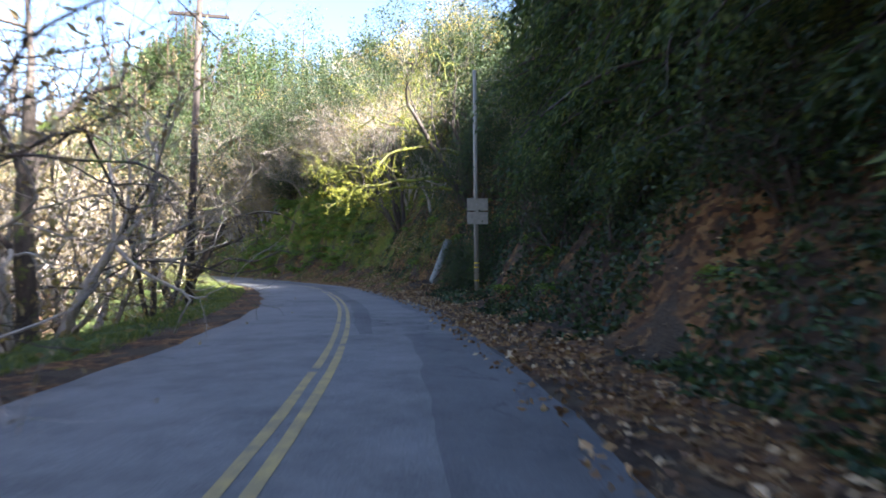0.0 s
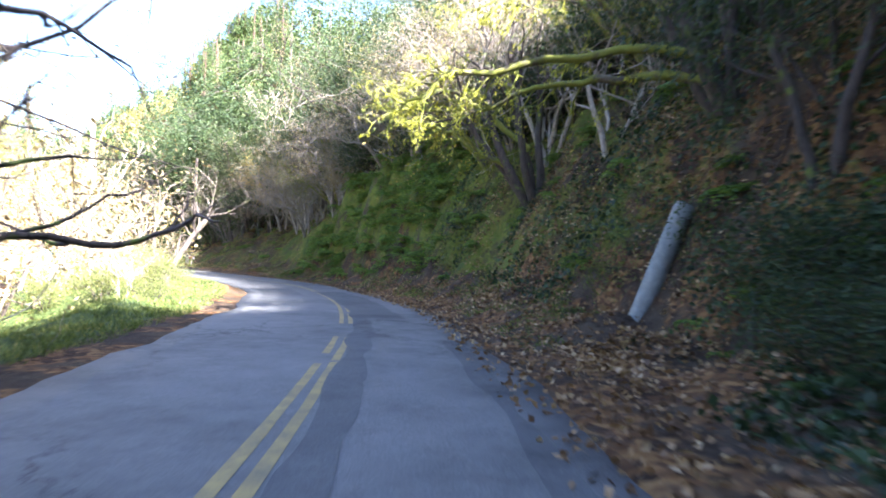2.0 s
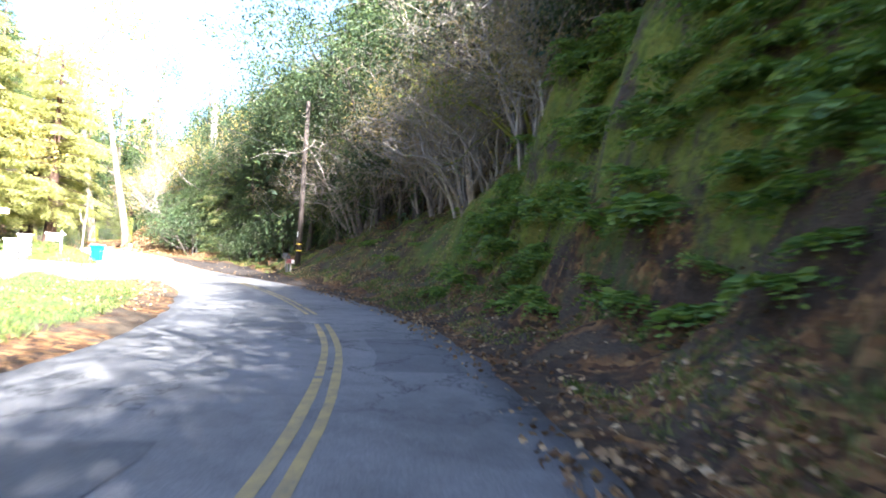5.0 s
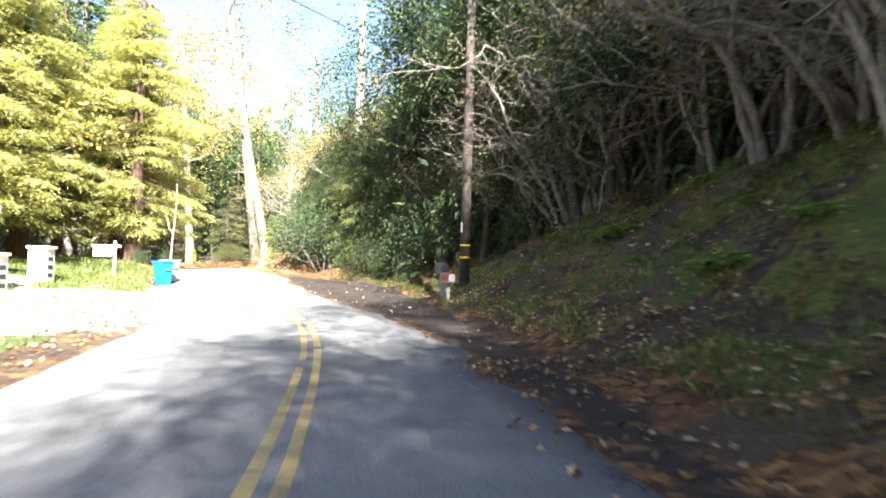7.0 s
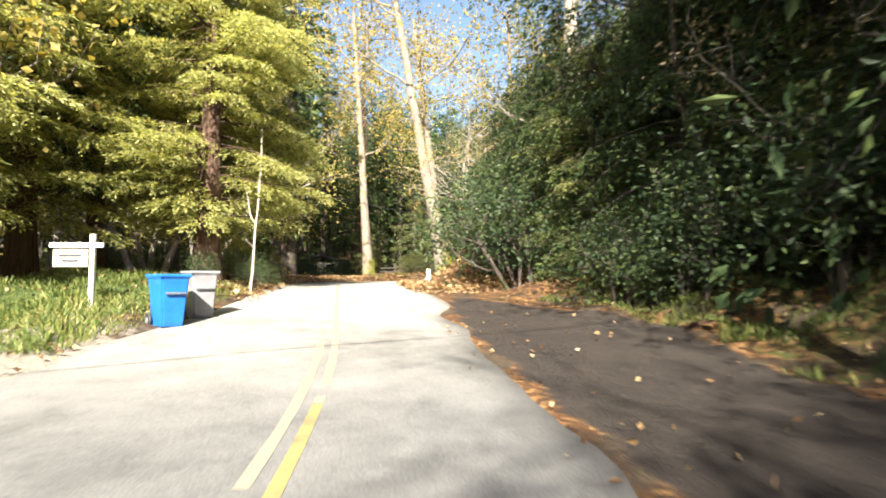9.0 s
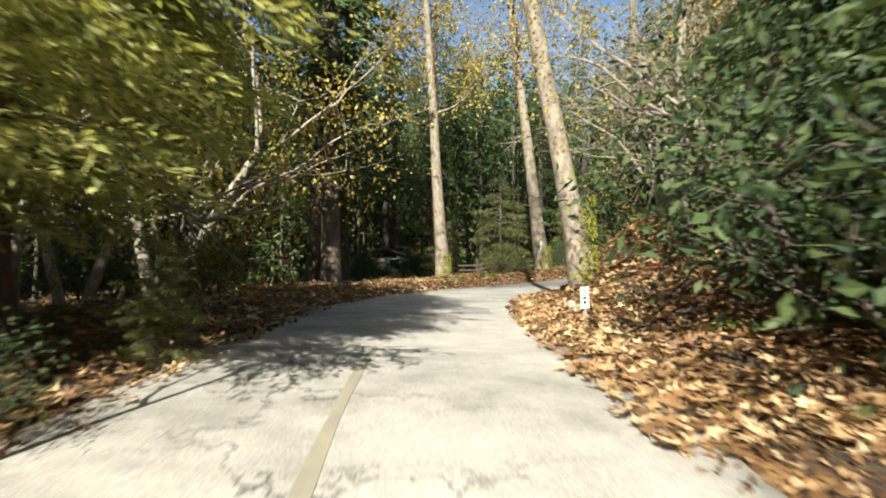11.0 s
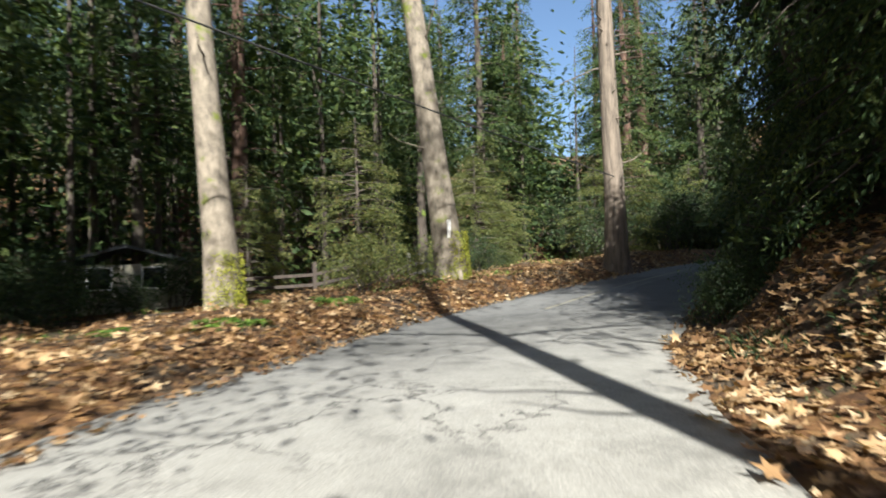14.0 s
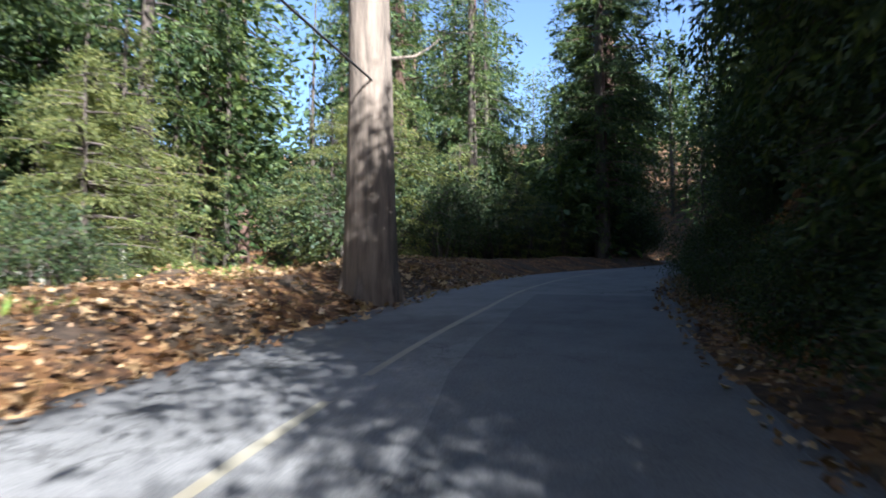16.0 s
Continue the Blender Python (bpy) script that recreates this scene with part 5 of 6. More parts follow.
# dark firs high on the slope, added to shade the road
for k in range(46):
    s, d = rng1.uniform(40, 84), rng1.uniform(13, 34)
    plant(["fir", "redwood", "oak"][k % 3], s, d, rng1.uniform(0, 360), [.7, .6, 1.1][k % 3] * rng1.uniform(0.8, 1.15))
# yellowish bushes and brush on the inside of the bend
for k in range(20):
    s, d = rng1.uniform(38, 56), -rng1.uniform(6.3, 10.5)
    plant(["shrub_light", "tan", "shrub_light"][k % 3], s, d, rng1.uniform(0, 360), [.38, .4, .5][k % 3] * rng1.uniform(0.7, 1.2), 0.1)
for k in range(30):
    s, d = rng1.uniform(33, 63), rng1.uniform(6.4, 12.5)
    plant(["tan", "shrub", "bare", "bare", "shrub", "tan", "oak"][k % 7], s, d, rng1.uniform(0, 360), [.85, .8, .85, .7, .9, .9, .55][k % 7] * rng1.uniform(0.85, 1.1))
for k in range(26):
    s, d = rng1.uniform(-6, 27), rng1.uniform(4.9, 11)
    plant(["shrub", "bay", "shrub", "young_fir", "shrub"][k % 5], s, d, rng1.uniform(0, 360), [.9, .7, 1.1, .8, .8][k % 5] * rng1.uniform(0.8, 1.15))
# evergreens added to shade the mailbox slope and the side drive
for k, (s, d, kind, size) in enumerate([(68, 7.4, "tall_oak", .75), (71, 9.8, "bare", .9), (74, 7.8, "bare_thin", .85), (78, 8.6, "tall_oak", .85), (81, 7.6, "redwood", .7), (85.5, 6.4, "redwood", .6), (83, 10, "redwood", .6), (87.5, 8.2, "redwood", .7), (90, 5.9, "shrub", .8), (92.5, 6.2, "young_fir", .9), (92, 8.5, "redwood", .55), (95, 6.2, "redwood", .5),
                                        (97, 7.2, "maple", .7), (99.5, 8.6, "fir", .6), (87, 5.2, "young_fir", .7), (94, 4.6, "shrub", 1.2), (79, 12, "redwood", .65), (75, 13, "redwood", .65)]):
    plant(kind, s, d, 83 * k, size)
# more trees added uphill so that the bend lies in shade
for k in range(60):
    s, d = rng1.uniform(46, 76), rng1.uniform(9.5, 20)
    x, y = (float(v) for v in place(s, d))
    plant_at(["oak", "thicket", "thicket", "bay", "tall_oak", "thicket"][k % 6], x, y, rng1.uniform(0, 360), [.9, 1.2, 1.3, 1.0, .8, 1.2][k % 6] * rng1.uniform(0.85, 1.15))
for k in range(64):
    s = rng1.uniform(82, 101)
    d = rng1.uniform(11.5 if s < 91 else 9.2, 24)
    x, y = (float(v) for v in place(s, d))
    plant_at(["hemlock", "tall_oak", "redwood", "hemlock", "bay"][k % 5], x, y, rng1.uniform(0, 360), [1.1, .9, .65, 1.2, 1.1][k % 5] * rng1.uniform(0.85, 1.15))
for k, (s, d, size) in enumerate([(90, 7.4, .7), (93, 6.6, .6), (96, 6.0, .55), (98.5, 6.4, .6), (101, 5.8, .5)]):
    plant("hemlock", s, d, 91 * k, size)
for k in range(22):
    s, d = 80 + 0.6 * k, rng1.uniform(10, 15.5)
    x, y = (float(v) for v in place(s, d))
    plant_at("hemlock", x, y, rng1.uniform(0, 360), rng1.uniform(1.35, 1.65))
# open thicket above the mailbox slope
for k in range(22):
    x, y = (float(v) for v in place(rng1.uniform(66, 82), rng1.uniform(8.6, 14)))
    plant_at(["thicket", "bare", "thicket", "maple"][k % 4], x, y, rng1.uniform(0, 360), [.95, .9, 1.1, .6][k % 4] * rng1.uniform(0.85, 1.15), fine=True)
# evergreens added over the cut so that their shade falls across the bend
for k, s in enumerate(np.arange(46, 63, 2.4)):
    x, y = (float(v) for v in place(s, 7.6 + 0.8 * (k % 2)))
    put(STOCK["tall_oak"], x, y, 73 * k, 0.66 + 0.05 * (k % 3))
# high crowns added to keep the sun off the side drive
for k, (s, d, size) in enumerate([(79.5, 8.8, 1.0), (82, 8.8, 1.2), (84.5, 8.0, 1.2), (87, 8.8, 1.2), (81, 11, 1.25), (86, 11, 1.25), (89.5, 8.0, 1.1)]):
    x, y = (float(v) for v in place(s, d))
    plant_at("tall_oak", x, y, 73 * k, size)
# dark wood on the right of the last bend
for k in range(46):
    s, d = rng1.uniform(117, 160), rng1.uniform(4.6, 16)
    x, y = (float(v) for v in place(s, d))
    if along(x, y)[1][0] < 4.2:
        continue
    kind, size = ["shrub", "bay", "redwood" if s > 140 else "oak", "shrub", "oak", "fir" if s > 140 else "bay"][k % 6], [1.0, .8, .7, .8, .7, .8][k % 6] * rng1.uniform(0.8, 1.15)
    if in_the_light(kind, x, y, size):
        kind, size = "shrub", 0.9
    plant_at(kind, x, y, rng1.uniform(0, 360), size)
# scrub that closes the sides of the far bend
for k in range(60):
    x, y = (float(v) for v in place(rng1.uniform(144, 186), rng1.choice([-1, 1]) * rng1.uniform(4.6, 11)))
    if abs(along(x, y)[1][0]) > 4.2:
        plant_at("shrub", x, y, rng1.uniform(0, 360), rng1.uniform(0.9, 1.5))
# taller oaks and bays, added so that shade falls over the road
for k, (s, d, kind, size) in enumerate([(51, 7.6, "bay", .8), (53.5, 8.6, "oak", .7), (56, 7.4, "bare", .8), (58.5, 8.2, "tall_oak", .6), (60.5, 7.2, "bare_thin", .8), (62.5, 8.4, "bare", .85), (65, 7.6, "bare_thin", .8), (67, 9.4, "bare", .9), (70, 9.6, "bare", .85), (66.5, 7.6, "tall_oak", .65), (69.5, 7.6, "tall_oak", .72), (72.5, 7.6, "tall_oak", .78), (75.5, 7.6, "tall_oak", .78), (47, 9, "tall_oak", .5), (50, 8, "tall_oak", .52), (52, 9.4, "tall_oak", .5), (53.5, 7.6, "tall_oak", .52), (45, 8, "tall_oak", .5), (56, 8.0, "tall_oak", .5), (58, 7.6, "tall_oak", .46), (60, 8.0, "tall_oak", .5), (77, 7.6, "bare_thin", 1.0), (80.5, 6.6, "redwood", .8), (84.5, 7.0, "redwood", .75), (83, 5.8, "redwood", .8), (75.5, 6.6, "tall_oak", .85), (78, 6.4, "tall_oak", .85), (84, 7.6, "tall_oak", .9), (79.5, 7.4, "tall_oak", .9), (87, 5.6, "redwood", .8), (86.5, 6.8, "tall_oak", .72), (78.5, 6.8, "tall_oak", .72), (89, 7.0, "tall_oak", .75), (82.5, 6.8, "tall_oak", .72)]):
    plant(kind, s, d, 97 * k, size)
for k, (s, d, kind, size) in enumerate([(101.5, 5.6, "maple", .9), (105, 6.2, "thicket", .9), (108, 6.4, "maple", .9), (110.5, 6.6, "thicket", .95), (113.5, 6.2, "thicket", .9), (115.5, 7, "tan", 1.0), (118, 6.4, "thicket", .8), (121.5, 6.2, "tall_oak", .62), (124.5, 5.6, "tall_oak", .6), (127, 6.0, "tall_oak", .55)]):
    plant(kind, s, d, 41 * k, size)
for k, (s, d, size) in enumerate([(24, 8.6, .9), (27, 9.6, .9), (30, 9.0, .9), (33, 9.8, .9), (36, 9.2, .9), (39, 9.6, .9), (-8, 8, .7), (46, 9.0, .9), (49, 9.5, .9), (17, 10, .6), (19.5, 9.2, .6), (22, 9.6, .62), (24.5, 10.4, .6), (20, 12, .6), (22.5, 11, .6), (25, 12.5, .6), (27.5, 11.5, .6), (30, 12.5, .6), (32.5, 11.5, .6), (35, 12.5, .6), (37.5, 11.5, .6), (40, 12, .6), (42.5, 11.5, .6)]):
    plant("tan" if size == .9 else "bay", s, d, 67 * k, size)
# undergrowth on the last bank
for k in range(95):
    s, d = rng1.uniform(124, 147), rng1.uniform(2.4, 5.6)
    x, y = (float(v) for v in place(s, d))
    if along(x, y)[1][0] < 2.3:
        continue
    plant_at("shrub", x, y, rng1.uniform(0, 360), rng1.uniform(0.24, 0.42) if d < 3.7 else rng1.uniform(0.5, 0.85), 0.15)
# trees that close the end of the road
for k in range(70):
    s, d = rng1.uniform(138, 196), rng1.choice([-1, 1]) * rng1.uniform(5.4, 26)
    x, y = (float(v) for v in place(s, d))
    if abs(along(x, y)[1][0]) < 5.0:
        continue
    kind, size = ["redwood", "fir", "bay", "redwood", "oak"][k % 5], [.8, .9, 1.0, .7, .9][k % 5] * rng1.uniform(0.8, 1.15)
    if s < 152 and -13 < d < 0:
        kind, size = ["young_fir", "bare_thin", "shrub_light", "shrub", "young_fir"][k % 5], rng1.uniform(0.7, 1.0)
    if not in_the_light(kind, x, y, size):
        plant_at(kind, x, y, rng1.uniform(0, 360), size)
# thin trees by the creek
for k in range(16):
    s, d = rng1.uniform(4, 34), -rng1.uniform(7.4, 13)
    plant(["bare_thin", "bare"][k % 2], s, d, rng1.uniform(0, 360), rng1.uniform(0.75, 1.1))
# left: creek-side scrub, sunlit
rng0 = np.random.default_rng(77)
for k in range(46):
    s = rng0.uniform(-6, 58)
    d = -rng0.uniform(9.5, 26)
    plant(["tan", "bare_thin", "bare", "bare_thin", "tan"][k % 5], s, d, rng0.uniform(0, 360), rng0.uniform(0.75, 1.25))
for k in range(26):
    s = rng0.uniform(5, 75)
    d = -rng0.uniform(27, 60)
    plant(["oak", "maple", "tan", "bay", "maple"][k % 5], s, d, rng0.uniform(0, 360), rng0.uniform(0.8, 1.2))
# hill on the right: the wood goes on up the slope
for k in range(44):
    s = rng0.uniform(-12, 84)
    d = rng0.uniform(15, 46)
    low = s < 72
    plant(["oak", "bay", "oak" if low else "redwood", "oak", "bay" if low else "fir"][k % 5], s, d, rng0.uniform(0, 360), rng0.uniform(0.32, 0.5) if low else rng0.uniform(0.7, 1.1))
# behind the grass, towards the driveway
for k, (s, d, kind, size) in enumerate([(64, -15, "tan", .9), (69, -16, "maple", .8), (75, -19, "maple", .9), (80, -18, "redwood_low", 1.0), (84, -14, "bare", .9), (88, -17, "redwood", 1.0), (93, -14, "maple", .9), (71, -24, "redwood", 1.0), (78, -26, "fir", 1.0), (62, -22, "redwood", .9), (97, -18, "redwood", .9)]):
    plant(kind, s, d, 71 * k, size)
# the wood of the second half
near = [(-63.75, 76.75), (-84.9, 78.7), (-86.3, 85.8), (-86.0, 94.05)]
count = 0
while count < 150:
    s = rng0.uniform(96, 175)
    d = rng0.choice([-1, 1]) * rng0.uniform(5.5, 44)
    if d > 0:
        d = rng0.uniform(6.0, 26)
    if -14 < d < 0 and 108 < s < 136:
        continue
    x, y = (float(v) for v in place(s, d))
    if abs(along(x, y)[1][0]) < 5.2 or min(math.hypot(x - a, y - b) for a, b in near) < 3.0:
        continue
    kinds = (["fir", "redwood", "fir", "fir", "redwood", "bare_thin", "redwood", "fir"] if s > 112 else ["fir", "redwood", "maple", "fir", "redwood", "bare_thin", "maple", "oak"]) if d < 0 else ["fir", "maple", "bare", "redwood", "bay", "tan", "fir", "maple"]
    kind, size = kinds[count % 8], rng0.uniform(0.7, 1.1)
    if d < 0 and 126 < s < 150 and d > -15:
        kind = ["young_fir", "bare_thin", "maple", "young_fir"][count % 4]
    count += 1
    if not in_the_light(kind, x, y, size):
        plant_at(kind, x, y, rng0.uniform(0, 360), size)
for k in range(40):
    s = rng0.uniform(98, 165)
    left = k % 3 != 0
    d = -rng0.uniform(6.2, 16) if left else rng0.uniform(4.6, 9)
    if left and 108 < s < 128 and d > -10:
        continue
    x, y = (float(v) for v in place(s, d))
    if abs(along(x, y)[1][0]) < 4.4 or min(math.hypot(x - a, y - b) for a, b in near) < 1.6:
        continue
    plant_at("tan" if d > 0 and s < 121 else ["shrub", "shrub_light", "young_fir", "shrub_light", "shrub"][k % 5], x, y, rng0.uniform(0, 360), rng0.uniform(0.5, 1.0))
# tall trees added up the right-hand slope, so that shade fills the wood across the road
for k in range(150):
    s, d = rng0.uniform(92, 165), rng0.uniform(9, 42)
    x, y = (float(v) for v in place(s, d))
    if along(x, y)[1][0] < 8:
        continue
    kind, size = ["redwood", "fir", "fir", "redwood", "maple"][k % 5], [.8, .8, .95, .9, 1.0][k % 5] * rng0.uniform(0.8, 1.1)
    size = shrunk(kind, x, y, size)
    if size:
        plant_at(kind, x, y, rng0.uniform(0, 360), size)
# evergreens close over the right-hand bank of the last bend
for k in range(80):
    s, d = rng0.uniform(123.5, 142), rng0.uniform(4.8, 13)
    x, y = (float(v) for v in place(s, d))
    if along(x, y)[1][0] < 4.6:
        continue
    kind = ["hemlock", "bay", "hemlock", "oak"][k % 4]
    size = shrunk(kind, x, y, [1.0, .9, .8, .9][k % 4] * rng0.uniform(0.8, 1.2))
    if size:
        plant_at(kind, x, y, rng0.uniform(0, 360), size)


def far_wood(rows, seed, label):
    """Distant trees, joined: a thin trunk and a ragged crown of broad sprays each."""
    rng = np.random.default_rng(seed)
    h, w = Heap(), Heap()
    for x, y, H, wide, n in rows:
        z = gz(x, y)
        w.tube(np.array([[x, y, z - 0.5], [x + rng.normal() * 0.2, y, z + H * 0.5], [x, y, z + H]]), [0.009 * H, 0.006 * H, 0.02], 6)
        n = int(1.7 * n)
        a = rng.uniform(0, 2 * np.pi, n)
        if rng.uniform() < 0.55:
            # boughs in loose tiers
            tier = rng.integers(0, 22, n)
            u = np.clip((tier + 0.5 + rng.normal(size=n) * 0.22) / 22, 0.08, 0.99)
            reach = wide * (1 - u) ** 0.8 * (0.65 + 0.35 * np.sin(tier * 2.4 + 3 * a))
            r = reach * rng.uniform(0.1, 1.0, n) ** 0.6
            drop = -0.25 * r
        else:
            # a rounded crown of several lobes
            lobe = rng.integers(0, 9, n)
            la, lu = lobe * 2.4, 0.42 + 0.52 * (lobe / 9.0)
            q = rng.normal(size=(n, 3)) * [0.34, 0.34, 0.26] * wide * 0.8
            u = np.clip(lu + q[:, 2] / H, 0.2, 1.0)
            lr = 0.62 * wide * np.sin(np.pi * np.clip(lu, 0.1, 0.97))
            px, py = lr * np.cos(la) + q[:, 0], lr * np.sin(la) + q[:, 1]
            a, r, drop = np.arctan2(py, px), np.hypot(px, py), 0 * u
        o = np.stack([np.cos(a), np.sin(a), 0 * a], 1)
        at = np.array([x, y, z]) + o * r[:, None] + np.stack([0 * u, 0 * u, u * H + drop], 1)
        h.leaves(at, o + rng.normal(size=(n, 3)) * 0.5 + [0, 0, -0.3], rng.uniform(0.35, 0.8, n), rng.uniform(0.14, 0.34, n), rng)
    stuff("far_wood", h.mesh("far_wood", M_CONIFER), label, "trees")
    stuff("far_trunks", w.mesh("far_trunks", M_BARK_DARK, True), "dark trunks of the distant wood", "trees")


rows = []
for k in range(900):
    s, d = rng0.uniform(20, 200), rng0.uniform(-120, 75)
    x, y = (float(v) for v in place(s, d))
    off = along(x, y)[1][0]
    if (-30 < off < 20 and s < 92) or (-16 < off < 14) or (off > 0 and s < 95):
        continue
    if off < 0 and (s < 66 or x > -58):
        continue
    rows.append((x, y, rng0.uniform(13, 28), rng0.uniform(3.2, 5.6), 380))
    if len(rows) > 330:
        break
for k in range(50):
    a, r = rng0.uniform(0, 2 * np.pi), rng0.uniform(0, 20)
    x, y = -97 + r * np.cos(a), 140 + r * np.sin(a)
    if abs(along(x, y)[1][0]) > 7:
        rows.append((x, y, rng0.uniform(14, 26), rng0.uniform(2.4, 4.0), 420))
for k in range(120):
    a, r = rng0.uniform(0, 2 * np.pi), rng0.uniform(10, 60)
    x, y = -72 + r * np.cos(a), 142 + r * np.sin(a)
    if abs(along(x, y)[1][0]) > 8:
        rows.append((x, y, rng0.uniform(15, 30), rng0.uniform(2.4, 4.0), 330))
for k in range(190):
    s, d = rng0.uniform(94, 150), -rng0.uniform(19, 62)
    x, y = (float(v) for v in place(s, d))
    if along(x, y)[1][0] < -18 and not in_the_light("fir", x, y, 0.7):
        rows.append((x, y, rng0.uniform(12, 24), rng0.uniform(2.8, 4.4), 420))
for k in range(110):
    a, r = rng0.uniform(0, 2 * np.pi), rng0.uniform(0, 30)
    x, y = -106 + r * np.cos(a), 166 + 0.8 * r * np.sin(a)
    if abs(along(x, y)[1][0]) > 5:
        rows.append((x, y, rng0.uniform(12, 24), rng0.uniform(2.6, 4.2), 330))
for k in range(110):
    a, r = math.radians(rng0.uniform(19, 31)), rng0.uniform(34, 110)
    x, y = -78.9 - r * math.sin(a), 86.0 + r * math.cos(a)
    if abs(along(x, y)[1][0]) > 5:
        rows.append((x, y, rng0.uniform(5, 9), rng0.uniform(1.8, 2.8), 260))
rows = [(x, y, min(H, room(x, y)), wide, n) for x, y, H, wide, n in rows if room(x, y) > 4]
rows = [(x, y, min(H, 0.17 * open_strip(x, y)) if open_strip(x, y) > 18 else H, wide, n) for x, y, H, wide, n in rows]
far_wood(rows, 5, "dense distant conifers closing the view")
for ob in {**{('s', k): v for k, v in STOCK.items()}, **{('l', k): v for k, v in LITE.items() if k != 'redwood_low'}}.values():
    for o in (*ob.children_recursive, ob):
        bpy.data.objects.remove(o)

def snag(x, y, height, radius):
    """A dead trunk with a broken top and stubs."""
    rng = np.random.default_rng(17)
    ob = thing("dead_tree", pose(x, y, gz(x, y) - 0.3), "tall grey dead trunk with a broken top", "tree")
    h, b = Heap(), Heap()
    line = trunk_line(rng, height, (0.01, 0.0), 12, 0.01)
    h.tube(line, trunk_radii(radius, 12, 0.6, 0.3), 12)
    top = line[-1]
    for k in range(5):
        a = 2 * np.pi * k / 5
        o = np.array([np.cos(a), np.sin(a), 0]) * radius * 0.38
        h.tube(np.array([top + o - [0, 0, 0.3], top + o * 0.9 + [0, 0, rng.uniform(0.2, 0.8)]]), [radius * 0.26, 0.01], 5)
    part("trunk", h.mesh("trunk", M_BARK_PALE, True), M_BARK_PALE, ob)
    for k in range(9):
        u = rng.uniform(0.3, 0.95)
        base = np.array([np.interp(u, np.linspace(0, 1, 13), line[:, c]) for c in range(3)])
        a = rng.uniform(0, 2 * np.pi)
        b.tube(wander(rng, base, (np.cos(a), np.sin(a), 0.3), rng.uniform(0.4, 1.4), 3, 0.2), np.linspace(0.06, 0.015, 4), 5)
    part("deadwood", b.mesh("deadwood", M_BARK_PALE, True), M_BARK_PALE, ob)


snag(-56.3, 79.6, 15.5, 0.36)

# ---- ferns ----
FERNS = [fern_mesh(k, 13 + 2 * k, 0.7 + 0.1 * k) for k in range(3)]


def ferns(s0, s1, d0, d1, n, seed, lo=0.6, hi=1.2):
    s, d, x, y, z, rng = scatter(s0, s1, d0, d1, n, seed)
    for k in range(len(s)):
        ob = new("sword_fern", FERNS[k % 3])
        ob.matrix_world = pose(x[k], y[k], z[k] - 0.03, rng.uniform(-14, 14), rng.uniform(-14, 14), rng.uniform(0, 360)) @ Matrix.Scale(rng.uniform(lo, hi), 4)
        tagged(ob, "green sword fern growing on the bank", "fern", "ferns on the bank")


ferns(20, 36, 4.4, 7.2, 26, 1)
ferns(36, 46, 3.8, 6.8, 22, 7)
ferns(42, 60, 4.0, 7.5, 44, 2, 0.8, 1.5)
ferns(46, 64, 3.8, 7.2, 240, 8, 0.8, 1.7)
ferns(62, 80, 5.0, 9.0, 22, 3)
ferns(0, 18, 3.6, 6.5, 16, 4)
ferns(98, 128, 3.4, 6.0, 14, 5, 0.5, 0.9)
ferns(118, 130, -9.0, -5.5, 10, 6, 0.5, 0.9)


# ---- fallen leaves, grass and moss ----
def fallen_leaves(name, s0, s1, d0, d1, n, seed, size, label, keep=None):
    s, d, x, y, z, rng = scatter(s0, s1, d0, d1, n, seed, keep)
    L, R = EDGES(s, 1), EDGES(s, 2)
    on = (d > L + 0.1) & (d < R - 0.1)
    z = np.where(on, road_z(s, d) + 0.012, z + 0.035)
    m = len(s)
    way = rng.normal(size=(m, 3)) * [1, 1, 0.28]
    h = Heap()
    h.leaves(np.stack([x, y, z + rng.uniform(0, 0.03, m)], 1), way, size * rng.uniform(0.5, 1.3, m), size * 0.75 * rng.uniform(0.6, 1.2, m), rng, 0.35)
    stuff(name, h.mesh(name, M_LITTER), label, "fallen leaves")


def maple_leaves(s0, s1, d0, d1, n, seed, size, label, keep):
    """Large lobed leaves, lying loose on one another."""
    s, d, x, y, z, rng = scatter(s0, s1, d0, d1, n, seed, keep)
    L, R = EDGES(s, 1), EDGES(s, 2)
    on = (d > L + 0.1) & (d < R - 0.1)
    z = np.where(on, road_z(s, d) + 0.012, z + 0.05)
    m = len(s)
    h = Heap()
    h.lobed(np.stack([x, y, z + rng.uniform(0, 0.05, m)], 1), rng.normal(size=(m, 3)) * [1, 1, 0.22], size * rng.uniform(0.55, 1.3, m), rng)
    stuff("maple_leaves", h.mesh("maple_leaves", M_MAPLE), label, "fallen leaves")


def fading(right=True, reach=1.6):
    def keep(s, d, rng):
        e = (d - EDGES(s, 2)) if right else (EDGES(s, 1) - d)
        clump = 0.5 + 0.5 * fractal(s, d, 1.5, 3, 8)
        if right:
            clump = np.where((s > 71) & (s < 92) & (d < SHOULDER(s)), -0.3, clump)
        return (rng.uniform(0, 1, len(s)) < np.exp(-np.abs(e - 0.8) / reach) * (0.35 + clump)) & (e > -0.5)
    return keep


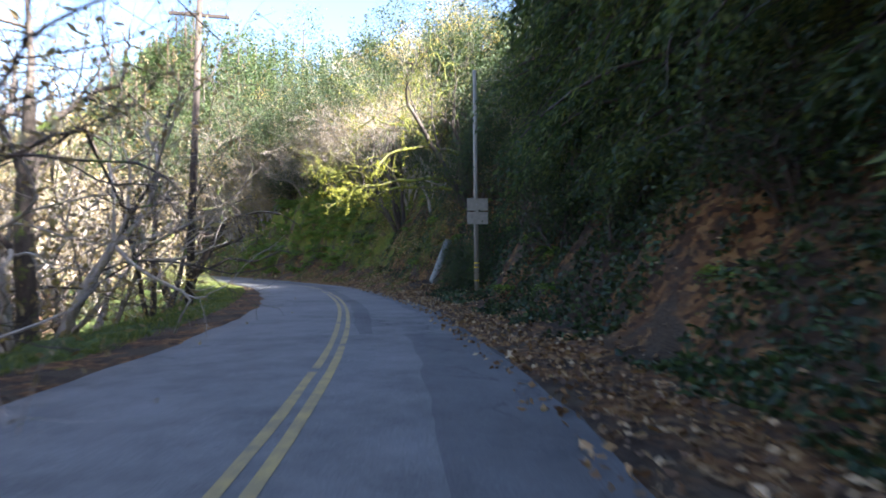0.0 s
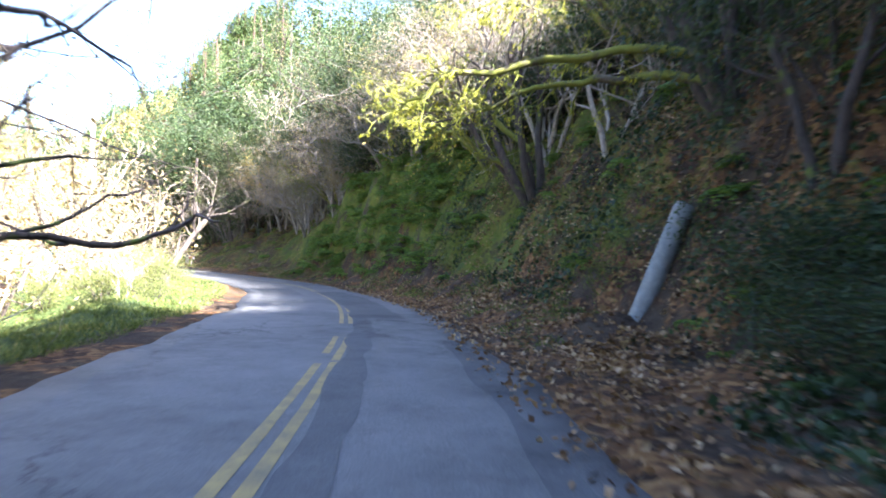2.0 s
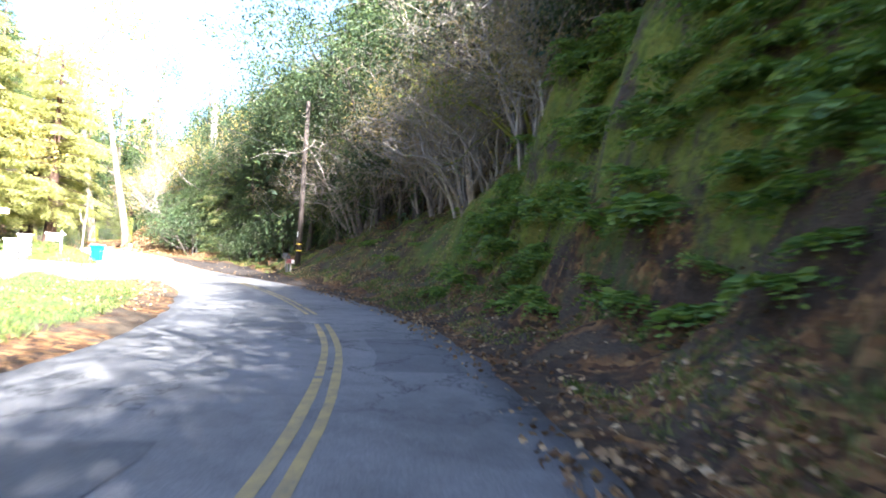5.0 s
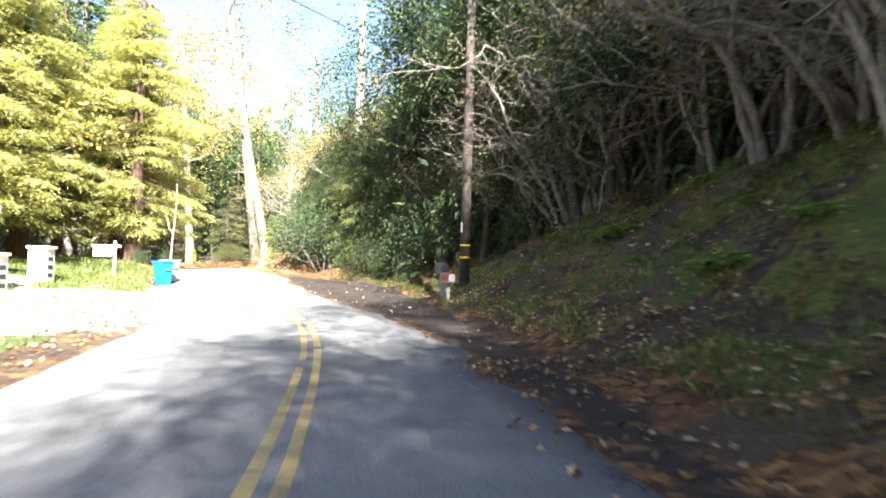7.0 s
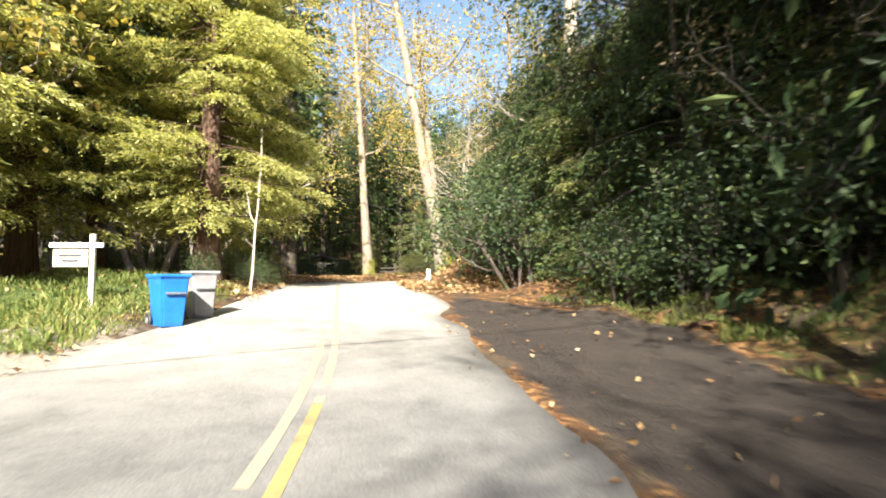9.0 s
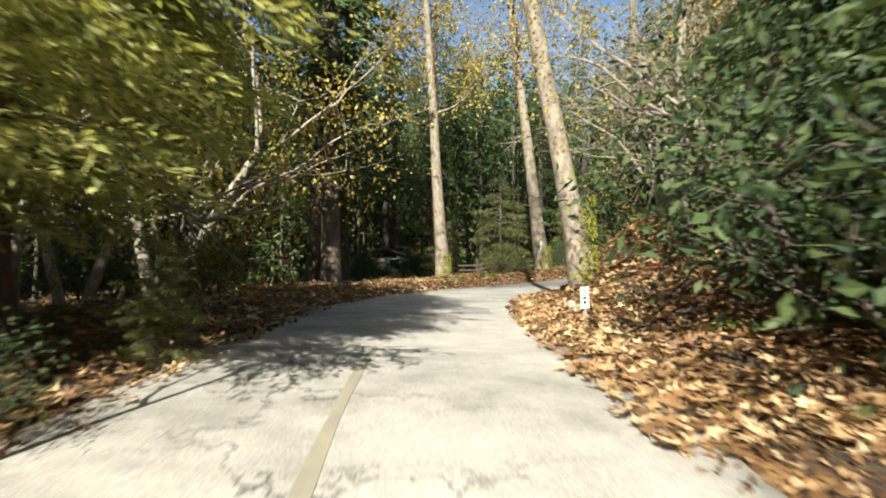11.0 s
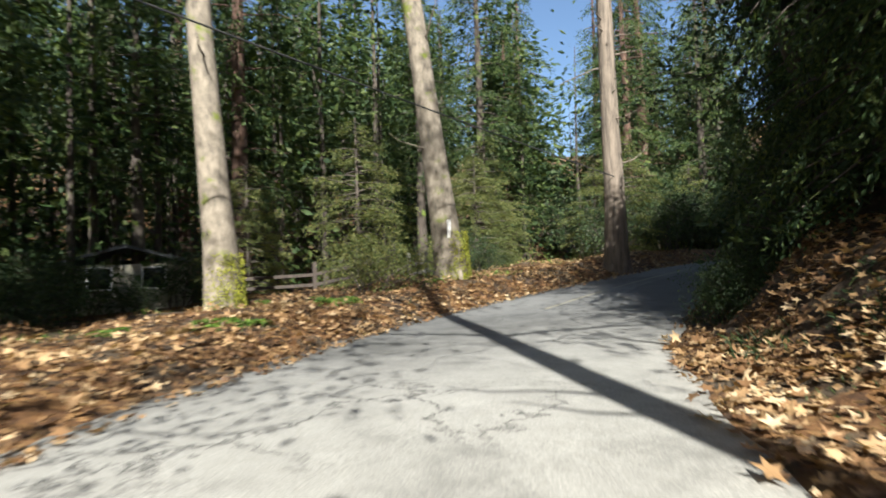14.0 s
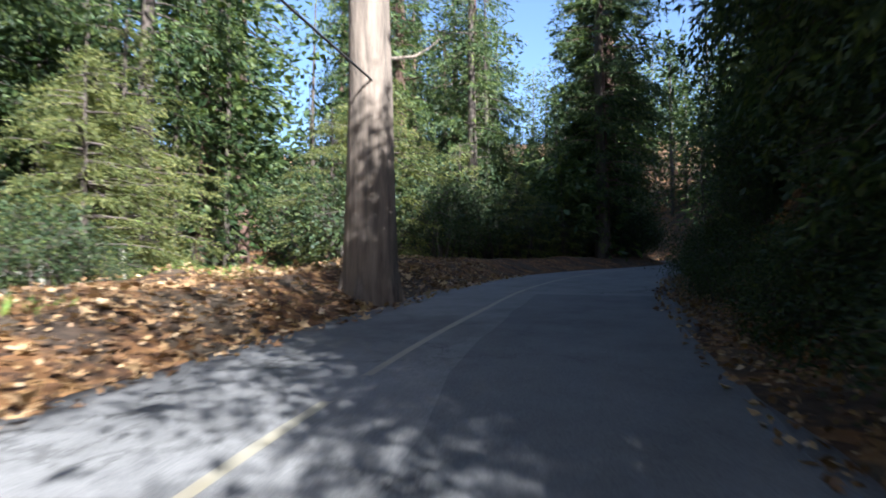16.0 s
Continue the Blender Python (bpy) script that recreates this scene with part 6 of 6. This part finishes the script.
fallen_leaves("leaf_litter", -4, 24, 1.0, 5.0, 11000, 1, 0.10, "brown fallen leaves along the foot of the bank", fading(True, 1.1))
fallen_leaves("leaf_litter", 24, 50, 1.0, 7.5, 15000, 7, 0.10, "brown and tan fallen leaves strewn down the bank", fading(True, 3.0))
fallen_leaves("leaf_litter", 48, 90, 1.0, 9.0, 20000, 2, 0.09, "brown fallen leaves along the mossy bank", fading(True, 2.0))
fallen_leaves("leaf_litter", 94, 146, 1.5, 9.0, 40000, 3, 0.085, "orange and tan maple leaves on the slope", fading(True, 4.5))
fallen_leaves("leaf_litter", 25, 46, 2.6, 8.0, 20000, 8, 0.12, "orange-brown leaves caught on the mossy bank", lambda s, d, rng: fractal(s, d, 1.7, 3, 18) > np.interp(s, [25, 33, 37, 46], [-0.4, -0.2, 0.05, 0.4]))
maple_leaves(95, 124, 1.4, 8.0, 20000, 31, 0.16, "large orange and tan maple leaves heaped on the slope", fading(True, 4.0))
maple_leaves(93, 142, -12.0, -2.3, 26000, 32, 0.15, "large tan maple leaves spread over the verge", fading(False, 3.2))
fallen_leaves("leaf_litter", 92, 146, -13.0, -2.5, 50000, 4, 0.085, "tan maple leaves spread over the verge", fading(False, 4.0))
fallen_leaves("leaf_litter", 58, 80, 3.0, 12.0, 16000, 6, 0.09, "brown leaves strewn over the grassy slope", fading(True, 6.0))
fallen_leaves("leaf_litter", 60, 92, -12.0, -4.0, 6000, 5, 0.09, "scattered dry leaves on the gravel", fading(False, 3.0))


def blades(name, s0, s1, d0, d1, n, seed, height, label, mat=None, keep=None, droop=0.0):
    s, d, x, y, z, rng = scatter(s0, s1, d0, d1, n, seed, keep)
    m = len(s)
    h = Heap()
    tall = height * rng.uniform(0.5, 1.4, m) * (0.75 + 0.5 * fractal(x, y, 1.1, 2, 4))
    h.leaves(np.stack([x, y, z - 0.01], 1), rng.normal(size=(m, 3)) * [0.5, 0.5, 0.1] + [0, 0, 1 - droop], np.maximum(tall, 0.03), 0.014 + 0.05 * tall, rng, 0.5)
    stuff(name, h.mesh(name, mat or M_GRASS), label, "grass")


def verge(s, d, rng):
    e = EDGES(s, 1) - d
    return (e > 0.75 + 0.25 * fractal(s, d, 1.2, 2, 6)) & (rng.uniform(0, 1, len(s)) < 0.45 + 0.55 * fractal(s, d, 1.6, 2, 7) + 0.3) & (rng.uniform(0, 1, len(s)) < np.interp(s, [-5, 58, 66, 71, 86, 90], [1, 1, .55, .1, .15, 1]) + np.clip((e - 7) / 3, 0, 1))


def ivy_cover(name, s0, s1, d0, d1, n, seed, label, keep):
    """Broad small leaves lying in a mat that follows the bank, standing off it in tufts."""
    s, d, x, y, z, rng = scatter(s0, s1, d0, d1, n, seed, keep)
    m = len(s)
    lift = 0.05 + 0.22 * np.clip(fractal(x, y, 0.9, 3, seed), 0, 1) + rng.uniform(0, 0.1, m)
    cx, cy = np.interp(s, CS, CN[:, 0]), np.interp(s, CS, CN[:, 1])
    out = np.stack([-cx, -cy, 0.25 + 0 * cx], 1)
    h = Heap()
    h.leaves(np.stack([x, y, z], 1) + out * lift[:, None], out * 0.4 + [0, 0, -0.5] + rng.normal(size=(m, 3)) * 0.7, rng.uniform(0.06, 0.17, m), rng.uniform(0.05, 0.12, m), rng, 0.3)
    stuff(name, h.mesh(name, M_IVY), label, "ivy")


blades("verge_grass", -4, 36, -9.5, -4.6, 42000, 11, 0.16, "short green grass on the creek-side verge", keep=verge)
blades("verge_grass", 34, 72, -13, -4.6, 60000, 12, 0.17, "sunlit green grass in the bend", keep=verge)
blades("verge_grass", 70, 100, -16, -4.6, 40000, 13, 0.18, "yellow-green grass around the bins", keep=verge)
blades("verge_grass", 86, 94.5, -7.5, -2.9, 9000, 21, 0.24, "tall sunlit yellow-green grass behind the bins", keep=lambda s, d, rng: EDGES(s, 1) - d > 0.25)
blades("bank_grass", 60, 92, 2.8, 10, 62000, 14, 0.2, "green grass and clover on the slope by the mailboxes", keep=lambda s, d, rng: (fractal(s, d, 2.2, 3, 9) > -0.15) & (d > RIGHT(s, 1) + 0.4))
blades("bank_grass", 28, 66, 2.1, 7, 60000, 15, 0.13, "thin grass and small plants at the foot of the bank", keep=lambda s, d, rng: (fractal(s, d, 1.8, 3, 10) > -0.15) & (d > EDGES(s, 2) + 0.55))
blades("hanging_moss", 30, 64, 3.4, 9, 120000, 16, 0.13, "yellow-green moss and small plants covering the cut bank", M_MOSS, keep=lambda s, d, rng: fractal(s, d * 2, 2.0, 3, 12) > -0.2, droop=0.9)
blades("low_plants", 30, 50, 3.4, 8, 14000, 27, 0.16, "small dark green plants and ivy on the bank", M_BAY, keep=lambda s, d, rng: fractal(s, d, 1.3, 3, 23) > 0.2, droop=0.7)
ivy_cover("ivy", -6, 27, 2.9, 8.5, 46000, 17, "dark ivy and small plants matted over the shaded bank", lambda s, d, rng: (fractal(s, d, 1.6, 3, 13) > -0.45) & ((s < 24) | (d > 4.0)))
ivy_cover("ivy", 27, 46, 3.6, 8.0, 9000, 47, "ivy trailing between the ferns", lambda s, d, rng: fractal(s, d, 1.9, 3, 29) > 0.25)
blades("low_plants", 112, 150, 2.2, 8, 52000, 18, 0.2, "ivy and small dark plants on the shaded bank", M_BAY, keep=lambda s, d, rng: fractal(s, d, 1.6, 3, 14) > 0.0, droop=0.6)
blades("low_plants", 104, 140, -22, -5, 22000, 19, 0.2, "low green undergrowth between the trees", M_FERN, keep=lambda s, d, rng: (fractal(s, d, 2.2, 3, 15) > 0.1) & ~((s > 108) & (s < 127) & (d > -8.5)))


# ---- things beside the road ----
def utility_pole(x, y, height, radius, label, lean=(0, 0), bands=(), crossarm=0.0, turn=0.0, mat=None):
    ob = thing("utility_pole", pose(x, y, gz(x, y) - 0.3, lean[1], lean[0], turn), label, "utility pole")
    part("pole", cyl(radius, radius * 0.72, 0, height + 0.3, 14), mat or M_POLE, ob)
    for z in bands:
        part("reflective_band", cyl(radius * 1.02, radius * 1.02, z + 0.3, z + 0.36, 14), M_BAND, ob, "yellow reflective band")
    if crossarm:
        part("crossarm", box_mesh(-crossarm / 2, -0.05, height - 0.35, crossarm / 2, 0.06, height - 0.23, 0.01), M_POLE, ob)
        for k in range(4):
            u = -crossarm / 2 + 0.12 + k * (crossarm - 0.24) / 3
            part("insulator", cyl(0.035, 0.028, height - 0.23, height - 0.08, 8, pose(u, 0, 0)), M_DARKMETAL, ob)
    return ob


def cable(name, a, b, sag, radius=0.012, label="black overhead cable sagging between poles"):
    u = np.linspace(0, 1, 25)[:, None]
    pts = np.array(a) * (1 - u) + np.array(b) * u - np.array([0, 0, 1]) * sag * 4 * u * (1 - u)
    h = Heap()
    h.tube(pts, np.full(25, radius), 5)
    return tagged(new(name, h.mesh(name, M_WIRE, True)), label, "cable")


utility_pole(-9.5, 22.0, 11.5, 0.15, "tall dark wooden utility pole with a crossarm on the grass verge", (1.6, 0), (0.9,), 2.2, 8)
cable("overhead_cable", (-9.3, 22.0, 10.6), (-11.0, -28, 11.6), 0.9)
cable("overhead_cable", (-9.3, 22.0, 9.0), (-13.0, -28, 10.0), 0.9)


def sign_pole():
    x, y = 1.28, 22.15
    z = gz(x, y)
    ob = thing("sign_pole", pose(x, y, z - 0.2, 0, -0.6, 8), "slim grey wooden pole with two blank boards and yellow bands", "pole")
    part("pole", cyl(0.095, 0.07, 0, 8.6, 12), M_POST, ob)
    b = 2.78 - (z - np.interp(21.3, CS, CP[:, 2]))
    for k, z0 in enumerate((b + 0.25, b + 0.76)):
        board = part("sign_board", box_mesh(-0.36, -0.115, z0, 0.44, -0.095, z0 + 0.46, 0.006), M_BOARD, ob, "weathered blank sign board")
        part("bolt", cyl(0.014, 0.014, 0, 0.012, 8, pose(0.0, -0.115, z0 + 0.23, 90)), M_STEEL, board)
    for z0 in (0.62, 1.12, 1.28):
        part("reflective_band", cyl(0.099, 0.098, z0, z0 + 0.05, 14), M_BAND, ob, "yellow reflective band")


sign_pole()


def culvert_pipe():
    """A corrugated pipe that leans out of the bank."""
    ob = thing("culvert_pipe", pose(-0.62, 30.5, gz(-0.62, 30.5) - 0.15, -4, 21, 0), "grey corrugated culvert pipe leaning on the leafy bank", "pipe")
    n = 90
    z = np.linspace(-0.7, 2.6, n)
    r = 0.19 + 0.010 * np.sin(z * 2 * np.pi / 0.075)
    h = Heap()
    h.tube(np.stack([z * 0, z * 0, z], 1), r, 22)
    part("pipe", h.mesh("pipe", M_PIPE, True), M_PIPE, ob)
    part("rim", cyl(0.175, 0.175, 2.55, 2.602, 22), M_DARKMETAL, ob)


culvert_pipe()

MAIL_POLE = utility_pole(-36.5, 70.35, 10, 0.17, "dark wooden utility pole with yellow bands behind the mailboxes", (1.0, 0), (0.95, 1.35), 0, 0)

part("tag", box_mesh(-0.035, -0.186, 2.1, 0.035, -0.174, 2.42, 0.003), M_WHITE, MAIL_POLE, "narrow white tag")
cable("overhead_cable", (-36.45, 70.3, 6.9), (-27.0, 19.7, 8.3), 0.15, 0.016)


def mailbox(x, y, turn, body, roof, height, label, post_w=0.09, length=0.5):
    z = gz(x, y)
    ob = thing("mailbox", pose(x, y, z - 0.12, 0, 0, turn), label, "mailbox", "mailboxes by the pole")
    part("post", box_mesh(-post_w / 2, -post_w / 2, 0, post_w / 2, post_w / 2, height, 0.006), M_POST, ob)
    bm = bmesh.new()
    w, hh, n = 0.11, 0.13, 9
    prof = [(-w, 0), (w, 0)] + [(w * math.cos(math.pi * k / n), hh + w * math.sin(math.pi * k / n)) for k in range(n + 1)]
    rings = []
    for yy in (-length / 2, length / 2):
        rings.append([bm.verts.new((px, yy, height + 0.02 + pz)) for px, pz in prof])
    m = len(prof)
    for k in range(m):
        bm.faces.new((rings[0][k], rings[0][(k + 1) % m], rings[1][(k + 1) % m], rings[1][k]))
    bm.faces.new(rings[0][::-1])
    bm.faces.new(rings[1])
    part("body", bm, body, ob)
    part("door", box_mesh(-0.1, -length / 2 - 0.012, height + 0.03, 0.1, -length / 2 - 0.001, height + 0.22, 0.005), roof, ob)
    part("flag", box_mesh(0.112, -0.06, height + 0.12, 0.12, 0.1, height + 0.17, 0.003), M_RED, ob, "red flag")
    part("platform", box_mesh(-0.12, -length / 2, height, 0.12, length / 2, height + 0.018, 0.004), M_POST, ob)
    return ob


mailbox(-35.35, 68.55, 70, M_RED, M_STEEL, 0.75, "red and grey metal mailbox on a wooden post", 0.1, 0.55)
mailbox(-36.0, 68.95, 62, M_DARKMETAL, M_DARKMETAL, 0.82, "dark blue-grey mailbox on a square wooden post", 0.11)
mailbox(-36.35, 69.2, 85, M_DARKMETAL, M_RED, 0.8, "small dark mailbox on a thin post", 0.07, 0.42)


def wheeled_bin(x, y, turn, mat, label):
    ob = thing("wheeled_bin", pose(x, y, gz(x, y) + 0.0, 0, 0, turn) @ Matrix.Scale(0.86, 4), label, "wheeled bin", "bins at the driveway")
    bm = bmesh.new()
    lev = [(0.02, 0.21, 0.25), (0.10, 0.22, 0.27), (0.85, 0.27, 0.33), (0.96, 0.28, 0.345), (0.985, 0.30, 0.365), (1.0, 0.30, 0.365)]
    rings = [[bm.verts.new((sx * w, sy * dd, z)) for sx, sy in ((-1, -1), (1, -1), (1, 1), (-1, 1))] for z, w, dd in lev]
    for a, b in zip(rings, rings[1:]):
        for k in range(4):
            bm.faces.new((a[k], a[(k + 1) % 4], b[(k + 1) % 4], b[k]))
    bm.faces.new(rings[0][::-1])
    bm.faces.new(rings[-1])
    bmesh.ops.bevel(bm, geom=[e for e in bm.edges if abs(e.verts[0].co.z - e.verts[1].co.z) > 0.005], offset=0.035, segments=2, affect="EDGES")
    part("body", bm, mat, ob)
    lid = box(bmesh.new(), -0.315, -0.385, 1.003, 0.315, 0.39, 1.055, 0.018)
    for v in lid.verts:
        v.co.z += 0.045 * (1 - (v.co.y / 0.4) ** 2) * (1 if v.co.z > 1.03 else 0)
    part("lid", lid, mat, ob)
    part("handle", cyl(0.018, 0.018, -0.24, 0.24, 10, pose(0, 0.40, 0.95, 0, 90)), mat, ob)
    part("grab_bar", box_mesh(-0.2, -0.375, 0.66, 0.2, -0.335, 0.70, 0.008), M_STEEL, ob)
    for sx in (-1, 1):
        wheel = part("wheel", cyl(0.13, 0.13, -0.03, 0.03, 20, pose(sx * 0.27, 0.28, 0.13, 0, 90)), M_BLACK, ob)
        part("hub", cyl(0.06, 0.06, -0.034, 0.034, 14, pose(sx * 0.27, 0.28, 0.13, 0, 90)), M_GREYPL, wheel)
    return ob


wheeled_bin(-46.62, 64.2, 115, M_BLUE, "blue plastic wheeled recycling bin with closed lid on the verge")
wheeled_bin(-47.5, 64.72, 108, M_GREYPL, "grey plastic wheeled bin with pale lid on the verge")


def hanging_sign(x, y, turn, label):
    ob = thing("sign_post", pose(x, y, gz(x, y) - 0.1, 0, 0, turn) @ Matrix.Scale(0.84, 4), label, "sign post")
    part("post", box_mesh(-0.05, -0.05, 0, 0.05, 0.05, 1.75, 0.006), M_WHITE, ob)
    part("arm", box_mesh(-0.95, -0.04, 1.46, 0.24, 0.04, 1.56, 0.006), M_WHITE, ob)
    board = part("board", box_mesh(-0.88, -0.02, 1.02, -0.1, 0.02, 1.42, 0.004), M_BOARD, ob, "pale hanging sign board")
    for u in (-0.75, -0.25):
        part("hook", cyl(0.006, 0.006, 1.41, 1.47, 6, pose(u, 0, 0)), M_STEEL, board)
    for k, w in enumerate((0.5, 0.36)):
        part("lettering_bar", box_mesh(-0.49 - w / 2, -0.024, 1.25 - 0.12 * k, -0.49 + w / 2, -0.0205, 1.30 - 0.12 * k), M_DARKMETAL, board)
    return ob


hanging_sign(-48.0, 62.85, 68, "white wooden sign post with a hanging pale board")


def notice_post(x, y, turn):
    ob = thing("notice_board", pose(x, y, gz(x, y) - 0.1, 0, 0, turn), "white post with a broad T-shaped board at the driveway", "notice board")
    part("post", box_mesh(-0.07, -0.07, 0, 0.07, 0.07, 2.4, 0.008), M_WHITE, ob)
    part("board", box_mesh(-0.5, -0.06, 2.4, 0.5, 0.06, 2.66, 0.012), M_WHITE, ob)


def gate_pillar(x, y, turn):
    ob = thing("gate_pillar", pose(x, y, gz(x, y) - 0.1, 0, 0, turn), "white painted gate pillar with a flat cap", "pillar", "driveway pillars")
    part("shaft", box_mesh(-0.28, -0.28, 0, 0.28, 0.28, 1.25, 0.012), M_WHITE, ob)
    part("cap", box_mesh(-0.33, -0.33, 1.25, 0.33, 0.33, 1.34, 0.015), M_WHITE, ob)
    for k in range(3):
        part("mail_slot", box_mesh(0.282, -0.16, 0.3 + 0.27 * k, 0.29, 0.16, 0.44 + 0.27 * k, 0.003), M_DARKMETAL, ob)


notice_post(-45.9, 58.6, 60)
gate_pillar(-44.6, 58.8, 55)
gate_pillar(-46.6, 60.3, 55)


def rail_fence(points, label, mat, rails=(0.35, 0.7, 1.0), group="fences"):
    x0, y0 = points[0]
    ob = thing("rail_fence", pose(x0, y0, gz(x0, y0)), label, "fence", group)
    inv = ob.matrix_world.inverted()
    for x, y in points:
        part("post", box_mesh(-0.06, -0.06, -0.2, 0.06, 0.06, 1.15, 0.008, inv @ pose(x, y, gz(x, y))), mat, ob)
    for (xa, ya), (xb, yb) in zip(points, points[1:]):
        L, a = math.hypot(xb - xa, yb - ya), math.degrees(math.atan2(yb - ya, xb - xa))
        za, zb = gz(xa, ya), gz(xb, yb)
        tilt = -math.degrees(math.atan2(zb - za, L))
        for r in rails:
            part("rail", box_mesh(0, -0.02, r, L, 0.02, r + 0.11, 0.006, inv @ pose(xa, ya, za, 0, tilt, a)), mat, ob)
    return ob


rail_fence([(-44.0, 57.9), (-41.9, 56.6), (-39.8, 55.2), (-37.6, 53.9), (-35.4, 52.6)], "white painted rail fence beside the driveway", M_WHITE)
rail_fence([(-88.0, 85.6), (-89.9, 87.4), (-91.6, 89.4), (-93.2, 91.6), (-94.6, 94.0)], "old weathered wooden rail fence under the trees", M_POST, (0.3, 0.65))
rail_fence([(-87.2, 84.6), (-88.9, 82.4), (-90.4, 80.2)], "dark wooden rail fence behind the maple trunks", M_POLE, (0.3, 0.65))


def marker_post(x, y, turn):
    ob = thing("marker_post", pose(x, y, gz(x, y) - 0.1, 0, -3, turn), "white roadside marker with reflectors on a steel post", "road marker")
    part("post", box_mesh(-0.02, 0.004, 0, 0.02, 0.03, 0.7), M_STEEL, ob)
    plate = part("plate", box_mesh(-0.075, -0.006, 0.36, 0.075, 0.004, 0.76, 0.003), M_WHITE, ob)
    part("reflector", cyl(0.032, 0.032, 0, 0.006, 14, pose(0, -0.006, 0.69, 90)), M_BAND, plate, "yellow reflector")
    for k in range(2):
        part("marking_bar", box_mesh(-0.035, -0.0105, 0.44 + 0.09 * k, 0.035, -0.0065, 0.49 + 0.09 * k), M_DARKMETAL, plate)


marker_post(-58.75, 73.95, 72)


def road_log():
    ob = thing("roadside_log", pose(-59.8, 74.35, gz(-59.8, 74.35) + 0.06, 0, 84, 166), "pale cut log lying among leaves at the road edge", "log")
    rng = np.random.default_rng(9)
    h = Heap()
    z = np.linspace(-0.5, 0.5, 8)
    h.tube(np.stack([0.02 * rng.normal(size=8), 0.02 * rng.normal(size=8), z], 1), 0.095 + 0.008 * rng.normal(size=8), 14)
    part("bark", h.mesh("bark", M_BARK_PALE, True), M_BARK_PALE, ob)
    for zz in (-0.5, 0.495):
        part("cut_end", cyl(0.092, 0.092, zz - 0.01, zz + 0.012, 14), M_BOARD, ob)


road_log()


def shed(x, y, turn, w, d, h, label, mat):
    ob = thing("house", pose(x, y, gz(x, y) - 0.2, 0, 0, turn), label, "house")
    part("wall", box_mesh(-w / 2, -d / 2, 0, w / 2, d / 2, h, 0.02), mat, ob)
    bm = bmesh.new()
    e = 0.4
    pr = [(-w / 2 - e, h - 0.05), (0, h + w * 0.15), (w / 2 + e, h - 0.05), (w / 2 + e, h + 0.07), (0, h + w * 0.15 + 0.14), (-w / 2 - e, h + 0.07)]
    rings = [[bm.verts.new((px, yy, pz)) for px, pz in pr] for yy in (-d / 2 - e, d / 2 + e)]
    for k in range(6):
        bm.faces.new((rings[0][k], rings[0][(k + 1) % 6], rings[1][(k + 1) % 6], rings[1][k]))
    bm.faces.new(rings[0][::-1])
    bm.faces.new(rings[1])
    part("roof", bm, M_DARKMETAL, ob)
    for u in (-w * 0.22, w * 0.22):
        win = part("window", box_mesh(u - 0.5, -d / 2 - 0.03, 1.1, u + 0.5, -d / 2 - 0.003, 2.1, 0.004), M_WHITE, ob)
        part("pane", box_mesh(u - 0.42, -d / 2 - 0.036, 1.18, u + 0.42, -d / 2 - 0.031, 2.02), M_GLASS, win)


shed(-99.8, 77.4, 80, 4.8, 3.6, 2.2, "pale low house half hidden among the trees", M_BOARD)


utility_pole(-107.5, 152.5, 9, 0.14, "thin pale utility pole by the far bend", (0, 0), (), 0, 0, M_POST)
cable("overhead_cable", (-72.7, 47.7, 10.4), (-85.7, 94.0, 5.7), 0.3, 0.022)
